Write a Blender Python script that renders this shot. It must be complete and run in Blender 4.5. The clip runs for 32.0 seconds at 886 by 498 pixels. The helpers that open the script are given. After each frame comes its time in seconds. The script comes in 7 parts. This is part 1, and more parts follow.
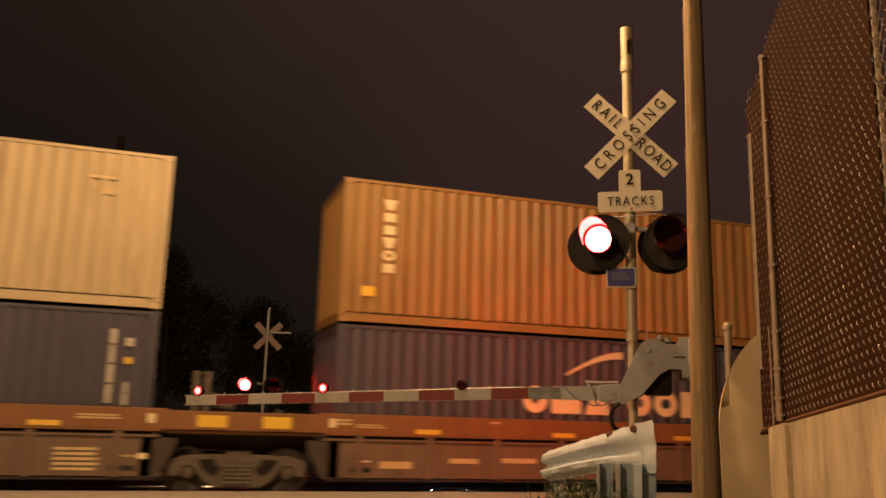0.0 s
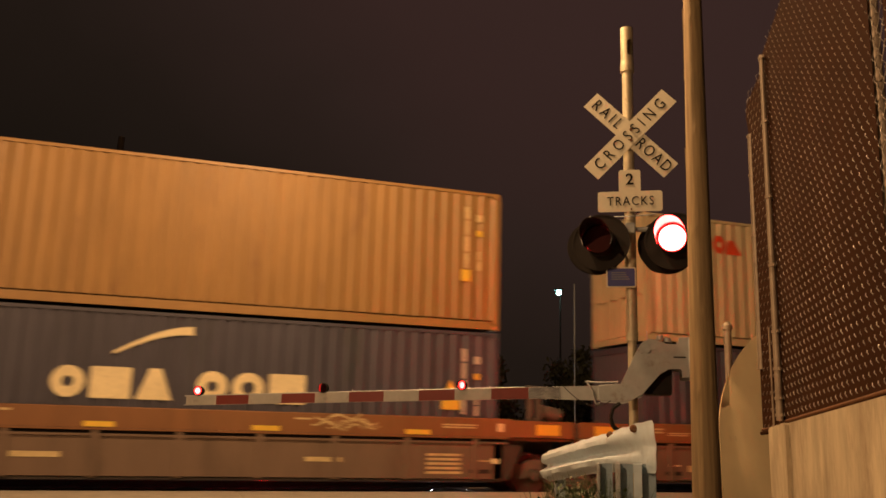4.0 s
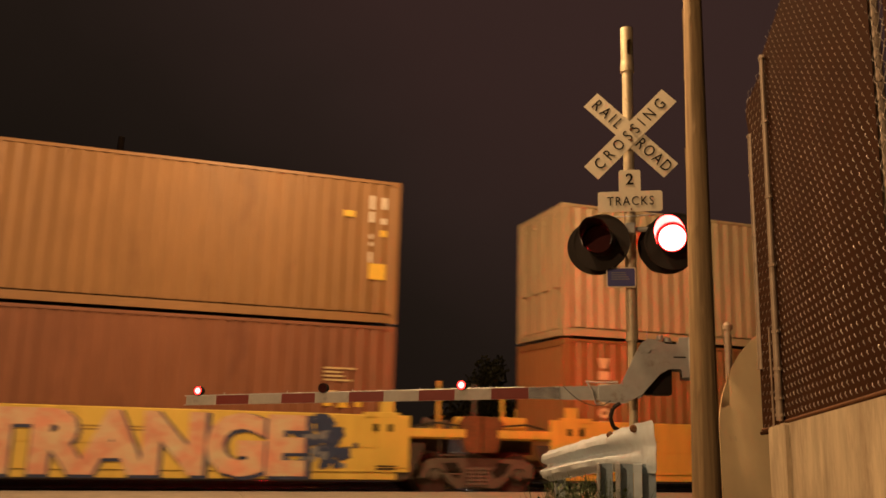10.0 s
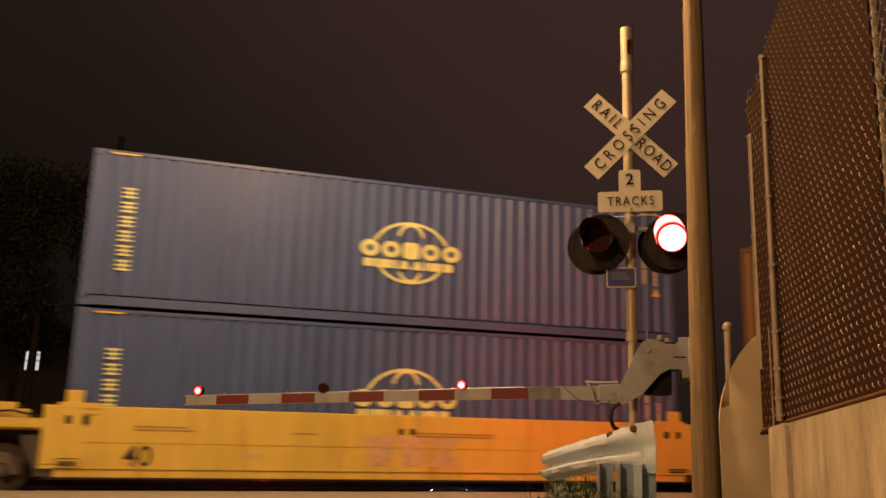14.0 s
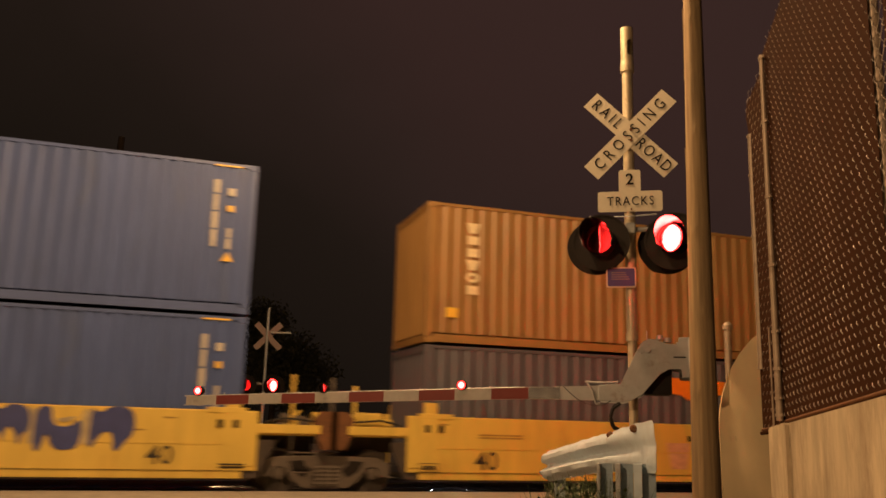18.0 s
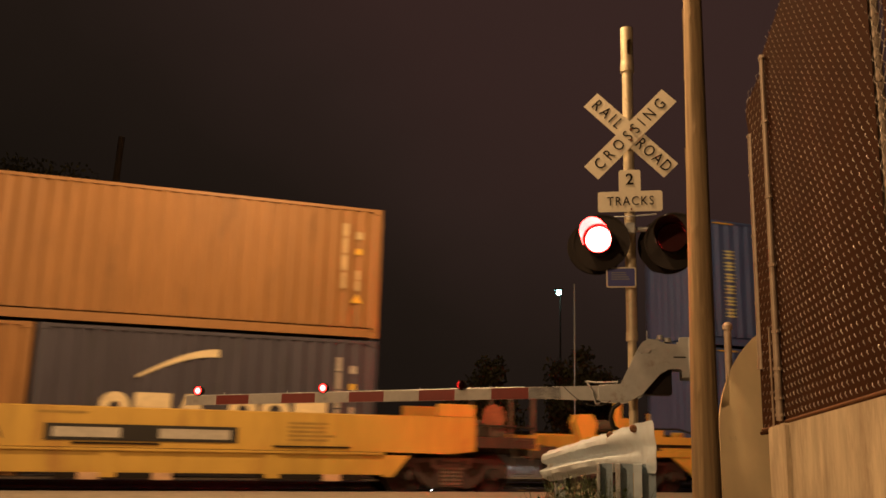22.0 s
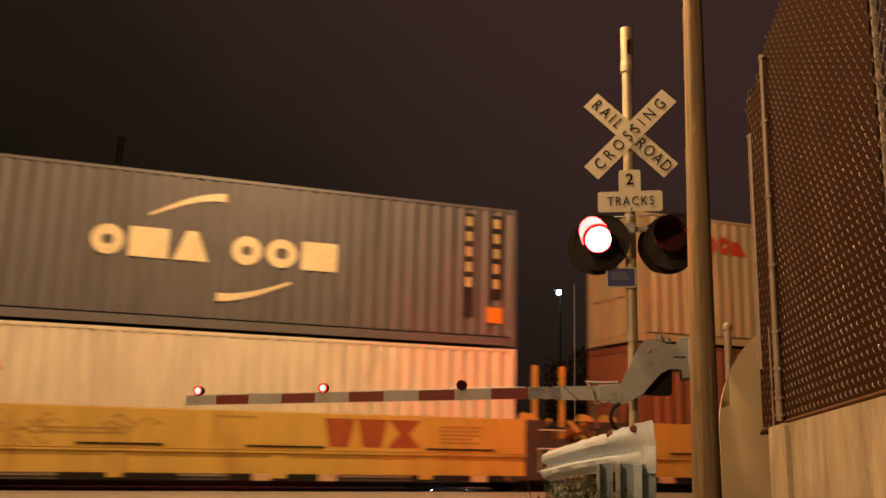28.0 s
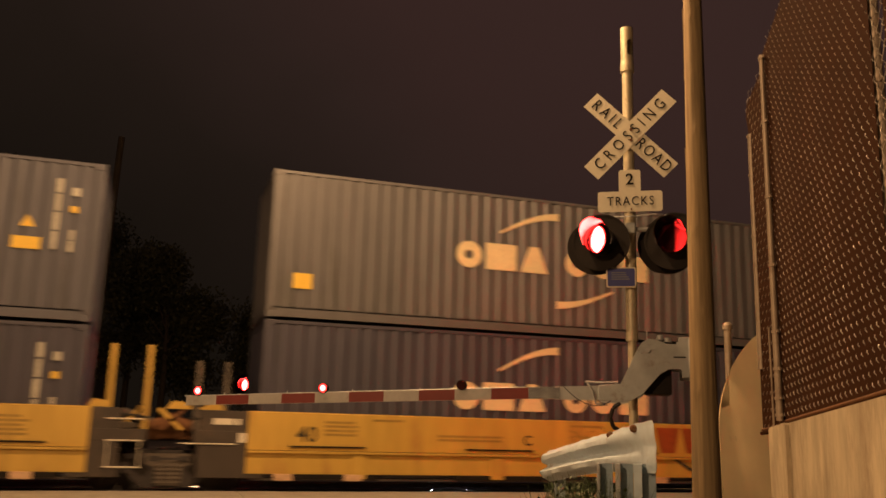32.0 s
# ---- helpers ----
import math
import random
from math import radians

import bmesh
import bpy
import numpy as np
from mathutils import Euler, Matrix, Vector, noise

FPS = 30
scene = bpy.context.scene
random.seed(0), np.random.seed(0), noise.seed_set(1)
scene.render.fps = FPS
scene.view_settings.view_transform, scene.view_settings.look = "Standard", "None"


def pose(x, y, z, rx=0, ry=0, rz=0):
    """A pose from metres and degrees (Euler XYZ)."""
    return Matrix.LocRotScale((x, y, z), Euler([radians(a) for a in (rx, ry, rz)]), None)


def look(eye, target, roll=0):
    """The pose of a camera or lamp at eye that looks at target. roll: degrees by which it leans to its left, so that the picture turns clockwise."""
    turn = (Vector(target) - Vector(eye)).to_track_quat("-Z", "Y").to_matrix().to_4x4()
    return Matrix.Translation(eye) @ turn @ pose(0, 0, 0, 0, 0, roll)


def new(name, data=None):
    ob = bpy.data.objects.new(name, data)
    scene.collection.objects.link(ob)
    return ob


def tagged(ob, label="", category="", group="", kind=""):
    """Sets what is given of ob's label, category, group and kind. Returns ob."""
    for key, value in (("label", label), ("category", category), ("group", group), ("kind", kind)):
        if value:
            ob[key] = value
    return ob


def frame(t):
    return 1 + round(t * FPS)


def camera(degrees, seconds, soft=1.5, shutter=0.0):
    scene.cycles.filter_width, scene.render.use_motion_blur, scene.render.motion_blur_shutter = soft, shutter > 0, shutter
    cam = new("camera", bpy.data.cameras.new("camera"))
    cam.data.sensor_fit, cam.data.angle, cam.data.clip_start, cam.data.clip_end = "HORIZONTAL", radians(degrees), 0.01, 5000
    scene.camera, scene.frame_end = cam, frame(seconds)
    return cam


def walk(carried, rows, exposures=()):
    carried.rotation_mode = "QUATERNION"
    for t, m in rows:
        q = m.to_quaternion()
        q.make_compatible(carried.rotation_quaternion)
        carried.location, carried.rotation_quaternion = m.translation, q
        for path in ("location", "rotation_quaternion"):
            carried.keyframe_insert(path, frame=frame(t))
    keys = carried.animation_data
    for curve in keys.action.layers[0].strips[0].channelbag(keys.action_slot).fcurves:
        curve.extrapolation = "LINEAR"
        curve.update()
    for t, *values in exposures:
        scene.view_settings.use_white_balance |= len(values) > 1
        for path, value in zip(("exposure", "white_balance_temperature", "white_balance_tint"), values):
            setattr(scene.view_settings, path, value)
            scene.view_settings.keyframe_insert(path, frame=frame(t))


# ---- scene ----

# ---------------------------------------------------------------- camera
EYE = (0.0, 0.0, 1.32)
YAW, TILT, LEAN = radians(18.2185), radians(11.7644), 1.5507
AIM = (math.sin(YAW) * math.cos(TILT), EYE[1] + math.cos(YAW) * math.cos(TILT), EYE[2] + math.sin(TILT))
cam = camera(54.617, 32.0, soft=1.6, shutter=0.75)
walk(cam, [(0.0, look(EYE, AIM, LEAN)), (32.0, look(EYE, AIM, LEAN))])

# ---------------------------------------------------------------- light
SODIUM = (1.0, 0.575, 0.265)
LAMP_AT = (1.9, 9.6, 9.3)
world = bpy.data.worlds.new("night_sky")
scene.world = world
world.use_nodes = True
wn = world.node_tree.nodes
wl = world.node_tree.links
bg = wn["Background"]
tc = wn.new("ShaderNodeTexCoord")
cloud = wn.new("ShaderNodeTexNoise")
cloud.inputs["Scale"].default_value = 2.2
cloud.inputs["Detail"].default_value = 4
# town glow in the haze: dark at the horizon, paler high up beyond the crossing
glow_way = wn.new("ShaderNodeVectorMath")
glow_way.operation = "DOT_PRODUCT"
glow_way.inputs[1].default_value = (0.50, 0.30, 0.81)
haze = wn.new("ShaderNodeMath")
haze.operation = "MULTIPLY_ADD"
haze.inputs[1].default_value = 0.22
ramp = wn.new("ShaderNodeValToRGB")
ramp.color_ramp.elements[0].position = 0.38
ramp.color_ramp.elements[0].color = (0.0066, 0.0045, 0.0030, 1)
ramp.color_ramp.elements[1].position = 0.88
ramp.color_ramp.elements[1].color = (0.0350, 0.0172, 0.0145, 1)
for pos, col in ((0.54, (0.0125, 0.0078, 0.0056, 1)), (0.65, (0.0220, 0.0124, 0.0098, 1)), (0.74, (0.0300, 0.0150, 0.0124, 1))):
    ramp.color_ramp.elements.new(pos).color = col
wl.new(tc.outputs["Generated"], cloud.inputs["Vector"])
wl.new(tc.outputs["Generated"], glow_way.inputs[0])
wl.new(cloud.outputs["Fac"], haze.inputs[0])
wl.new(glow_way.outputs["Value"], haze.inputs[2])
low = wn.new("ShaderNodeMath")
low.operation = "SUBTRACT"
low.inputs[1].default_value = 0.11
wl.new(haze.outputs[0], low.inputs[0])
wl.new(low.outputs[0], ramp.inputs["Fac"])
wl.new(ramp.outputs["Color"], bg.inputs["Color"])
bg.inputs["Strength"].default_value = 1.1

street = bpy.data.lights.new("sodium_street_light", "POINT")
street.color = SODIUM
street.energy = 3250
street.shadow_soft_size = 0.18
new("sodium_street_light", street).location = LAMP_AT
# unseen second lamp, added to brighten the surfaces that face the camera
fill_lamp = bpy.data.lights.new("unseen_fill_light", "POINT")
fill_lamp.color = (1.0, 0.59, 0.29)
fill_lamp.energy = 3850
fill_lamp.shadow_soft_size = 0.2
new("unseen_fill_light", fill_lamp).location = (-9.0, -0.3, 8.5)
scene.view_settings.exposure = 0.06


# ---------------------------------------------------------------- materials
def material(name, color, rough=0.6, metal=0.0, vary=0.25, grain=8.0, bump=0.02, dirt=None, dirt_amount=0.0,
             streak=1.0, spec=0.5, coat=0.0):
    """Painted or raw surface: two scales of colour variation, dirt in patches or streaks, fine relief."""
    m = bpy.data.materials.new(name)
    m.use_nodes = True
    n, l = m.node_tree.nodes, m.node_tree.links
    b = n["Principled BSDF"]
    b.inputs["Roughness"].default_value = rough
    b.inputs["Metallic"].default_value = metal
    b.inputs["Specular IOR Level"].default_value = spec
    b.inputs["Coat Weight"].default_value = coat
    co = n.new("ShaderNodeTexCoord")
    mp = n.new("ShaderNodeMapping")
    mp.inputs["Scale"].default_value = (1, 1, 1.0 / streak)
    l.new(co.outputs["Object"], mp.inputs["Vector"])
    big = n.new("ShaderNodeTexNoise")
    big.inputs["Scale"].default_value = grain * 0.15
    big.inputs["Detail"].default_value = 5
    fine = n.new("ShaderNodeTexNoise")
    fine.inputs["Scale"].default_value = grain
    fine.inputs["Detail"].default_value = 6
    info = n.new("ShaderNodeObjectInfo")
    for t in (big, fine):
        l.new(mp.outputs["Vector"], t.inputs["Vector"])
    add = n.new("ShaderNodeMath")
    add.operation = "ADD"
    l.new(big.outputs["Fac"], add.inputs[0])
    l.new(fine.outputs["Fac"], add.inputs[1])
    rng = n.new("ShaderNodeMapRange")
    rng.inputs["From Min"].default_value = 0.6
    rng.inputs["From Max"].default_value = 1.4
    rng.inputs["To Min"].default_value = 1.0 - vary
    rng.inputs["To Max"].default_value = 1.0 + vary * 0.6
    l.new(add.outputs[0], rng.inputs["Value"])
    mul = n.new("ShaderNodeMix")
    mul.data_type = "RGBA"
    mul.blend_type = "MULTIPLY"
    mul.inputs["Factor"].default_value = 1.0
    mul.inputs["A"].default_value = (*color, 1)
    l.new(rng.outputs["Result"], mul.inputs["B"])
    out = mul.outputs["Result"]
    if dirt:
        dn = n.new("ShaderNodeTexNoise")
        dn.inputs["Scale"].default_value = grain * 0.4
        dn.inputs["Detail"].default_value = 8
        dn.inputs["Roughness"].default_value = 0.7
        l.new(mp.outputs["Vector"], dn.inputs["Vector"])
        dr = n.new("ShaderNodeMapRange")
        dr.inputs["From Min"].default_value = 0.62 - 0.25 * dirt_amount
        dr.inputs["From Max"].default_value = 0.78 - 0.15 * dirt_amount
        l.new(dn.outputs["Fac"], dr.inputs["Value"])
        mx = n.new("ShaderNodeMix")
        mx.data_type = "RGBA"
        l.new(dr.outputs["Result"], mx.inputs["Factor"])
        l.new(out, mx.inputs["A"])
        mx.inputs["B"].default_value = (*dirt, 1)
        out = mx.outputs["Result"]
    l.new(out, b.inputs["Base Color"])
    rr = n.new("ShaderNodeMapRange")
    rr.inputs["To Min"].default_value = max(0.02, rough - 0.12)
    rr.inputs["To Max"].default_value = min(1.0, rough + 0.12)
    l.new(fine.outputs["Fac"], rr.inputs["Value"])
    l.new(rr.outputs["Result"], b.inputs["Roughness"])
    if bump:
        bp = n.new("ShaderNodeBump")
        bp.inputs["Distance"].default_value = bump
        bp.inputs["Strength"].default_value = 0.6
        l.new(fine.outputs["Fac"], bp.inputs["Height"])
        l.new(bp.outputs["Normal"], b.inputs["Normal"])
    return m


def glow(name, color, strength):
    m = bpy.data.materials.new(name)
    m.use_nodes = True
    b = m.node_tree.nodes["Principled BSDF"]
    b.inputs["Base Color"].default_value = (0.1, 0.02, 0.02, 1)
    b.inputs["Emission Color"].default_value = (*color, 1)
    b.inputs["Emission Strength"].default_value = strength
    return m


RUST = (0.10, 0.045, 0.02)


def paint(name, c, dirt=RUST, amount=0.25, rough=0.50, vary=0.22, streak=5.0):
    return material(name, c, rough, 0, vary, 5.0, 0.004, dirt, amount, streak)


M = {
    "cream": paint("cream_container_paint", (0.50, 0.405, 0.245), (0.27, 0.20, 0.12), 0.10),
    "white": paint("white_container_paint", (0.74, 0.66, 0.52), (0.35, 0.25, 0.15), 0.08),
    "orange": paint("orange_brown_container_paint", (0.315, 0.176, 0.058), (0.18, 0.085, 0.034), 0.2),
    "brown": paint("brown_container_paint", (0.235, 0.092, 0.046), (0.13, 0.045, 0.026), 0.2),
    "russet": paint("russet_container_paint", (0.29, 0.152, 0.056), (0.18, 0.085, 0.032), 0.2),
    "tan": paint("tan_orange_container_paint", (0.34, 0.170, 0.054), (0.19, 0.10, 0.035), 0.2),
    "patch": paint("repair_plate_paint", (0.60, 0.515, 0.28), (0.3, 0.22, 0.12), 0.1),
    "slate": paint("slate_grey_container_paint", (0.125, 0.120, 0.128), (0.072, 0.070, 0.062), 0.25),
    "navy": paint("dark_blue_grey_container_paint", (0.066, 0.063, 0.090), (0.042, 0.045, 0.046), 0.25),
    "blue": paint("blue_container_paint", (0.062, 0.101, 0.265), (0.068, 0.095, 0.18), 0.15),
    "well_yellow": paint("yellow_well_car_paint", (0.68, 0.485, 0.095), (0.45, 0.25, 0.05), 0.22, 0.5),
    "well_ochre": paint("ochre_well_car_paint", (0.59, 0.375, 0.075), (0.36, 0.18, 0.05), 0.26, 0.5),
    "well_brown": paint("brown_well_car_paint", (0.225, 0.10, 0.038), (0.16, 0.08, 0.04), 0.3, 0.55),
    "well_panel": paint("dusty_well_panel", (0.17, 0.112, 0.080), (0.10, 0.066, 0.046), 0.35, 0.7),
    "black": material("black_car_paint", (0.058, 0.045, 0.038), 0.6, 0, 0.4, 6, 0.004, (0.11, 0.075, 0.05), 0.3, 2),
    "truck": material("dusty_cast_steel", (0.13, 0.108, 0.09), 0.8, 0.2, 0.4, 9, 0.006, (0.15, 0.11, 0.08), 0.3),
    "truck_dark": material("grimy_cast_steel", (0.052, 0.045, 0.045), 0.8, 0.2, 0.4, 9, 0.006, (0.09, 0.07, 0.055), 0.25),
    "tread": material("worn_wheel_steel", (0.22, 0.19, 0.17), 0.35, 0.9, 0.2, 12, 0.002),
    "mark_white": material("white_lettering_paint", (0.78, 0.72, 0.60), 0.5, 0, 0.2, 14, 0.0, (0.4, 0.33, 0.25), 0.15),
    "mark_cream": material("cream_lettering_paint", (0.80, 0.68, 0.42), 0.5, 0, 0.2, 14, 0.0, (0.45, 0.36, 0.2), 0.1),
    "mark_dim": material("weathered_dim_lettering", (0.42, 0.27, 0.16), 0.6, 0, 0.4, 14, 0.0, (0.25, 0.12, 0.07), 0.4),
    "mark_lemon": material("lemon_lettering_paint", (0.74, 0.78, 0.36), 0.5, 0, 0.2, 14, 0.0, (0.45, 0.42, 0.2), 0.1),
    "mark_yellow": material("yellow_marking_paint", (0.80, 0.52, 0.06), 0.5, 0, 0.15, 10, 0.0),
    "mark_red": material("red_lettering_paint", (0.62, 0.075, 0.025), 0.5, 0, 0.2, 10, 0.0),
    "mark_rust": material("rust_red_lettering_paint", (0.36, 0.085, 0.025), 0.5, 0, 0.3, 10, 0.0),
    "mark_black": material("black_lettering_paint", (0.02, 0.018, 0.016), 0.5, 0, 0.2, 10, 0.0),
    "mark_orange": material("orange_marking_paint", (0.85, 0.27, 0.02), 0.5, 0, 0.15, 10, 0.0),
    "stencil_faint": material("worn_dark_gold_stencil", (0.36, 0.23, 0.05), 0.6, 0, 0.4, 12, 0.0),
    "wheel_paint": material("rusty_wheel_paint", (0.27, 0.135, 0.07), 0.6, 0, 0.5, 18, 0.002, (0.12, 0.07, 0.04), 0.4),
    "mark_grey": material("greyed_white_paint", (0.50, 0.47, 0.40), 0.6, 0, 0.3, 12, 0.0),
    "mark_faded": material("faded_white_paint", (0.62, 0.48, 0.25), 0.6, 0, 0.3, 12, 0.0),
    "slate_b": paint("dark_slate_container_paint", (0.10, 0.10, 0.125), (0.065, 0.062, 0.065), 0.25),
    "graf_pale": material("pale_blue_spray_paint", (0.20, 0.21, 0.24), 0.5, 0, 0.3, 4, 0.0),
    "logo_pale": material("worn_pale_pink_paint", (0.62, 0.40, 0.24), 0.6, 0, 0.35, 10, 0.0),
    "graf_pink": material("pink_spray_paint", (0.66, 0.30, 0.20), 0.5, 0, 0.25, 5, 0.0, (0.60, 0.53, 0.34), 0.8),
    "graf_dark": material("dark_blue_spray_paint", (0.03, 0.045, 0.11), 0.5, 0, 0.3, 4, 0.0),
    "graf_blue": material("blue_spray_paint", (0.045, 0.06, 0.20), 0.5, 0, 0.3, 4, 0.0),
    "graf_lime": material("yellow_green_spray_paint", (0.36, 0.33, 0.06), 0.5, 0, 0.4, 6, 0.0),
    "graf_slate": material("slate_spray_paint", (0.085, 0.105, 0.11), 0.5, 0, 0.4, 6, 0.0),
    "graf_ghost": material("worn_pale_spray_paint", (0.46, 0.38, 0.22), 0.55, 0, 0.4, 6, 0.0),
    "graf_green": material("green_spray_paint", (0.12, 0.17, 0.055), 0.5, 0, 0.5, 6, 0.0),
    "sign_white": material("white_reflective_sign_sheet", (0.62, 0.575, 0.45), 0.5, 0, 0.08, 20, 0.0, (0.5, 0.4, 0.28), 0.05),
    "sign_black": material("black_sign_lettering", (0.013, 0.011, 0.010), 0.85, 0, 0.1, 10, 0.0, spec=0.1),
    "sign_blue": material("blue_notice_sheet", (0.05, 0.06, 0.24), 0.45, 0, 0.1, 20, 0.0),
    "wire": material("dull_fence_wire", (0.46, 0.40, 0.33), 0.45, 0.6, 0.35, 20, 0.0),
    "sign_back": material("bare_sign_back", (0.34, 0.255, 0.235), 0.6, 0.2, 0.2, 12, 0.0),
    "cloth": material("dark_brown_windscreen_cloth", (0.050, 0.0215, 0.0105), 0.95, 0, 0.35, 6, 0.0, spec=0.04),
    "mast_zinc": material("yellowed_mast_zinc", (0.52, 0.45, 0.31), 0.5, 0.3, 0.2, 14, 0.002, (0.34, 0.26, 0.15), 0.15),
    "galv": material("galvanised_steel", (0.46, 0.48, 0.49), 0.5, 0.35, 0.2, 14, 0.002, (0.3, 0.22, 0.14), 0.1),
    "post_grey": material("weathered_grey_post_steel", (0.30, 0.38, 0.44), 0.55, 0.2, 0.25, 14, 0.002, (0.2, 0.17, 0.13), 0.2),
    "zinc": material("bright_zinc_coat", (0.62, 0.73, 0.80), 0.5, 0.1, 0.18, 12, 0.003, (0.34, 0.27, 0.18), 0.12),
    "post_zinc": material("dulled_post_zinc", (0.40, 0.32, 0.24), 0.5, 0.35, 0.25, 14, 0.002, (0.16, 0.10, 0.06), 0.25),
    "alu": material("grey_painted_casting", (0.40, 0.42, 0.42), 0.45, 0.1, 0.15, 14, 0.002, (0.22, 0.17, 0.12), 0.12),
    "dark": material("flat_black_housing_and_recess", (0.022, 0.018, 0.016), 0.85, 0, 0.3, 12, 0.002, spec=0.15),
    "enamel": material("black_hood_enamel", (0.03, 0.022, 0.02), 0.20, 0, 0.3, 12, 0.0, spec=0.6),
    "lens_off": material("dark_red_lens", (0.035, 0.005, 0.005), 0.75, 0, 0.1, 30, 0.0, spec=0.15),
    "tape_red": material("red_reflective_tape", (0.17, 0.022, 0.016), 0.4, 0, 0.15, 12, 0.0),
    "tape_white": material("white_reflective_tape", (0.40, 0.39, 0.36), 0.4, 0, 0.2, 12, 0.0, (0.16, 0.14, 0.11), 0.2),
    "sleeve": material("polished_metal_sleeve", (0.72, 0.74, 0.76), 0.22, 0.85, 0.12, 10, 0.0),
    "cable": material("black_cable", (0.02, 0.018, 0.016), 0.5, 0, 0.1, 20, 0.0),
    "rusty": material("rusted_bolt_steel", (0.17, 0.075, 0.03), 0.85, 0.1, 0.4, 25, 0.004),
    "pole_wood": material("weathered_pole_wood", (0.32, 0.225, 0.115), 0.85, 0, 0.5, 34, 0.010, (0.17, 0.11, 0.06), 0.35, 22.0),
    "concrete": material("stained_concrete", (0.60, 0.50, 0.33), 0.85, 0, 0.55, 9, 0.012, (0.27, 0.20, 0.13), 0.72, 4.0),
    "concrete_b": material("smooth_tan_concrete", (0.76, 0.61, 0.36), 0.85, 0, 0.16, 5, 0.006, (0.30, 0.22, 0.14), 0.15, 2.0),
    "asphalt": material("pale_dusty_asphalt", (0.47, 0.42, 0.345), 0.8, 0, 0.25, 20, 0.01, (0.30, 0.265, 0.22), 0.2),
    "earth": material("dark_ballast_and_earth", (0.07, 0.058, 0.045), 0.95, 0, 0.5, 12, 0.010, (0.03, 0.026, 0.02), 0.3, spec=0.08),
    "rail": material("polished_rail_steel", (0.62, 0.61, 0.60), 0.04, 1.0, 0.1, 20, 0.0),
    "bark": material("dark_bark", (0.07, 0.05, 0.035), 0.9, 0, 0.4, 12, 0.02),
    "leaf": material("night_foliage", (0.07, 0.07, 0.032), 0.6, 0, 0.5, 3, 0.0),
    "weed": material("weed_leaves", (0.11, 0.155, 0.07), 0.6, 0, 0.5, 9, 0.0),
    "siding": material("dark_house_siding", (0.12, 0.10, 0.08), 0.8, 0, 0.2, 6, 0.006),
    "roofing": material("dark_roof_shingles", (0.05, 0.045, 0.04), 0.9, 0, 0.3, 10, 0.01),
    "tie": material("creosoted_tie_wood", (0.05, 0.038, 0.028), 0.9, 0, 0.4, 9, 0.01),
    "led_front": glow("lit_red_signal_lens", (1.0, 0.020, 0.018), 210.0),
    # dim red glow for rings that imitate the halo round lit lamps
    "led_halo": glow("red_lens_halo_glow", (1.0, 0.030, 0.025), 2.6),
    "led_back": glow("lit_red_track_side_lens", (1.0, 0.016, 0.012), 1800.0),
    "led_far": glow("lit_red_signal_lens_far", (1.0, 0.0085, 0.0075), 280.0),
    "led_arm": glow("lit_red_gate_lamp", (1.0, 0.0105, 0.0095), 115.0),
    "lamp_white": glow("cold_white_luminaire", (0.40, 0.95, 1.0), 30.0),
    "window_lit": glow("lit_window_pane", (0.95, 0.92, 0.95), 0.6),
    "headlight": glow("white_headlight", (0.80, 0.90, 1.0), 450.0),
}


# ---------------------------------------------------------------- mesh helpers
def box(bm, x0, x1, y0, y1, z0, z1, bevel=0.0):
    v = [bm.verts.new((x, y, z)) for x in (x0, x1) for y in (y0, y1) for z in (z0, z1)]
    fs = [bm.faces.new([v[i] for i in q]) for q in
          ((0, 1, 3, 2), (4, 6, 7, 5), (0, 4, 5, 1), (2, 3, 7, 6), (0, 2, 6, 4), (1, 5, 7, 3))]
    if bevel:
        es = {e for f in fs for e in f.edges}
        bmesh.ops.bevel(bm, geom=list(es), offset=bevel, segments=2, affect="EDGES", profile=0.6)


def tube(bm, p, q, r0, r1=None, seg=12, caps=True):
    p, q = Vector(p), Vector(q)
    r1 = r0 if r1 is None else r1
    d = (q - p).normalized()
    a = d.orthogonal().normalized()
    b = d.cross(a)
    rings = []
    for c, r in ((p, r0), (q, r1)):
        rings.append([bm.verts.new(c + (a * math.cos(k * math.tau / seg) + b * math.sin(k * math.tau / seg)) * r)
                      for k in range(seg)])
    for k in range(seg):
        bm.faces.new((rings[0][k], rings[0][(k + 1) % seg], rings[1][(k + 1) % seg], rings[1][k]))
    if caps:
        bm.faces.new(rings[0][::-1])
        bm.faces.new(rings[1])


def pipe_path(bm, pts, r, seg=8):
    for a, b in zip(pts, pts[1:]):
        tube(bm, a, b, r, seg=seg)


def slab(bm, outline, y0, y1):
    """A plate: an outline in x and z, from y0 to y1."""
    a = [bm.verts.new((x, y0, z)) for x, z in outline]
    b = [bm.verts.new((x, y1, z)) for x, z in outline]
    k = len(a)
    bm.faces.new(a)
    bm.faces.new(b[::-1])
    for i in range(k):
        bm.faces.new((a[i], b[i], b[(i + 1) % k], a[(i + 1) % k]))


def extrude_x(bm, section, x0, x1, close=True):
    """A bar along x with a section in y and z."""
    a = [bm.verts.new((x0, y, z)) for y, z in section]
    b = [bm.verts.new((x1, y, z)) for y, z in section]
    k = len(a)
    for i in range(k if close else k - 1):
        bm.faces.new((a[i], b[i], b[(i + 1) % k], a[(i + 1) % k]))
    if close:
        bm.faces.new(a[::-1])
        bm.faces.new(b)


def disc_y(bm, x, z, y0, y1, r, seg=32, r1=None):
    tube(bm, (x, y0, z), (x, y1, z), r, r1, seg)


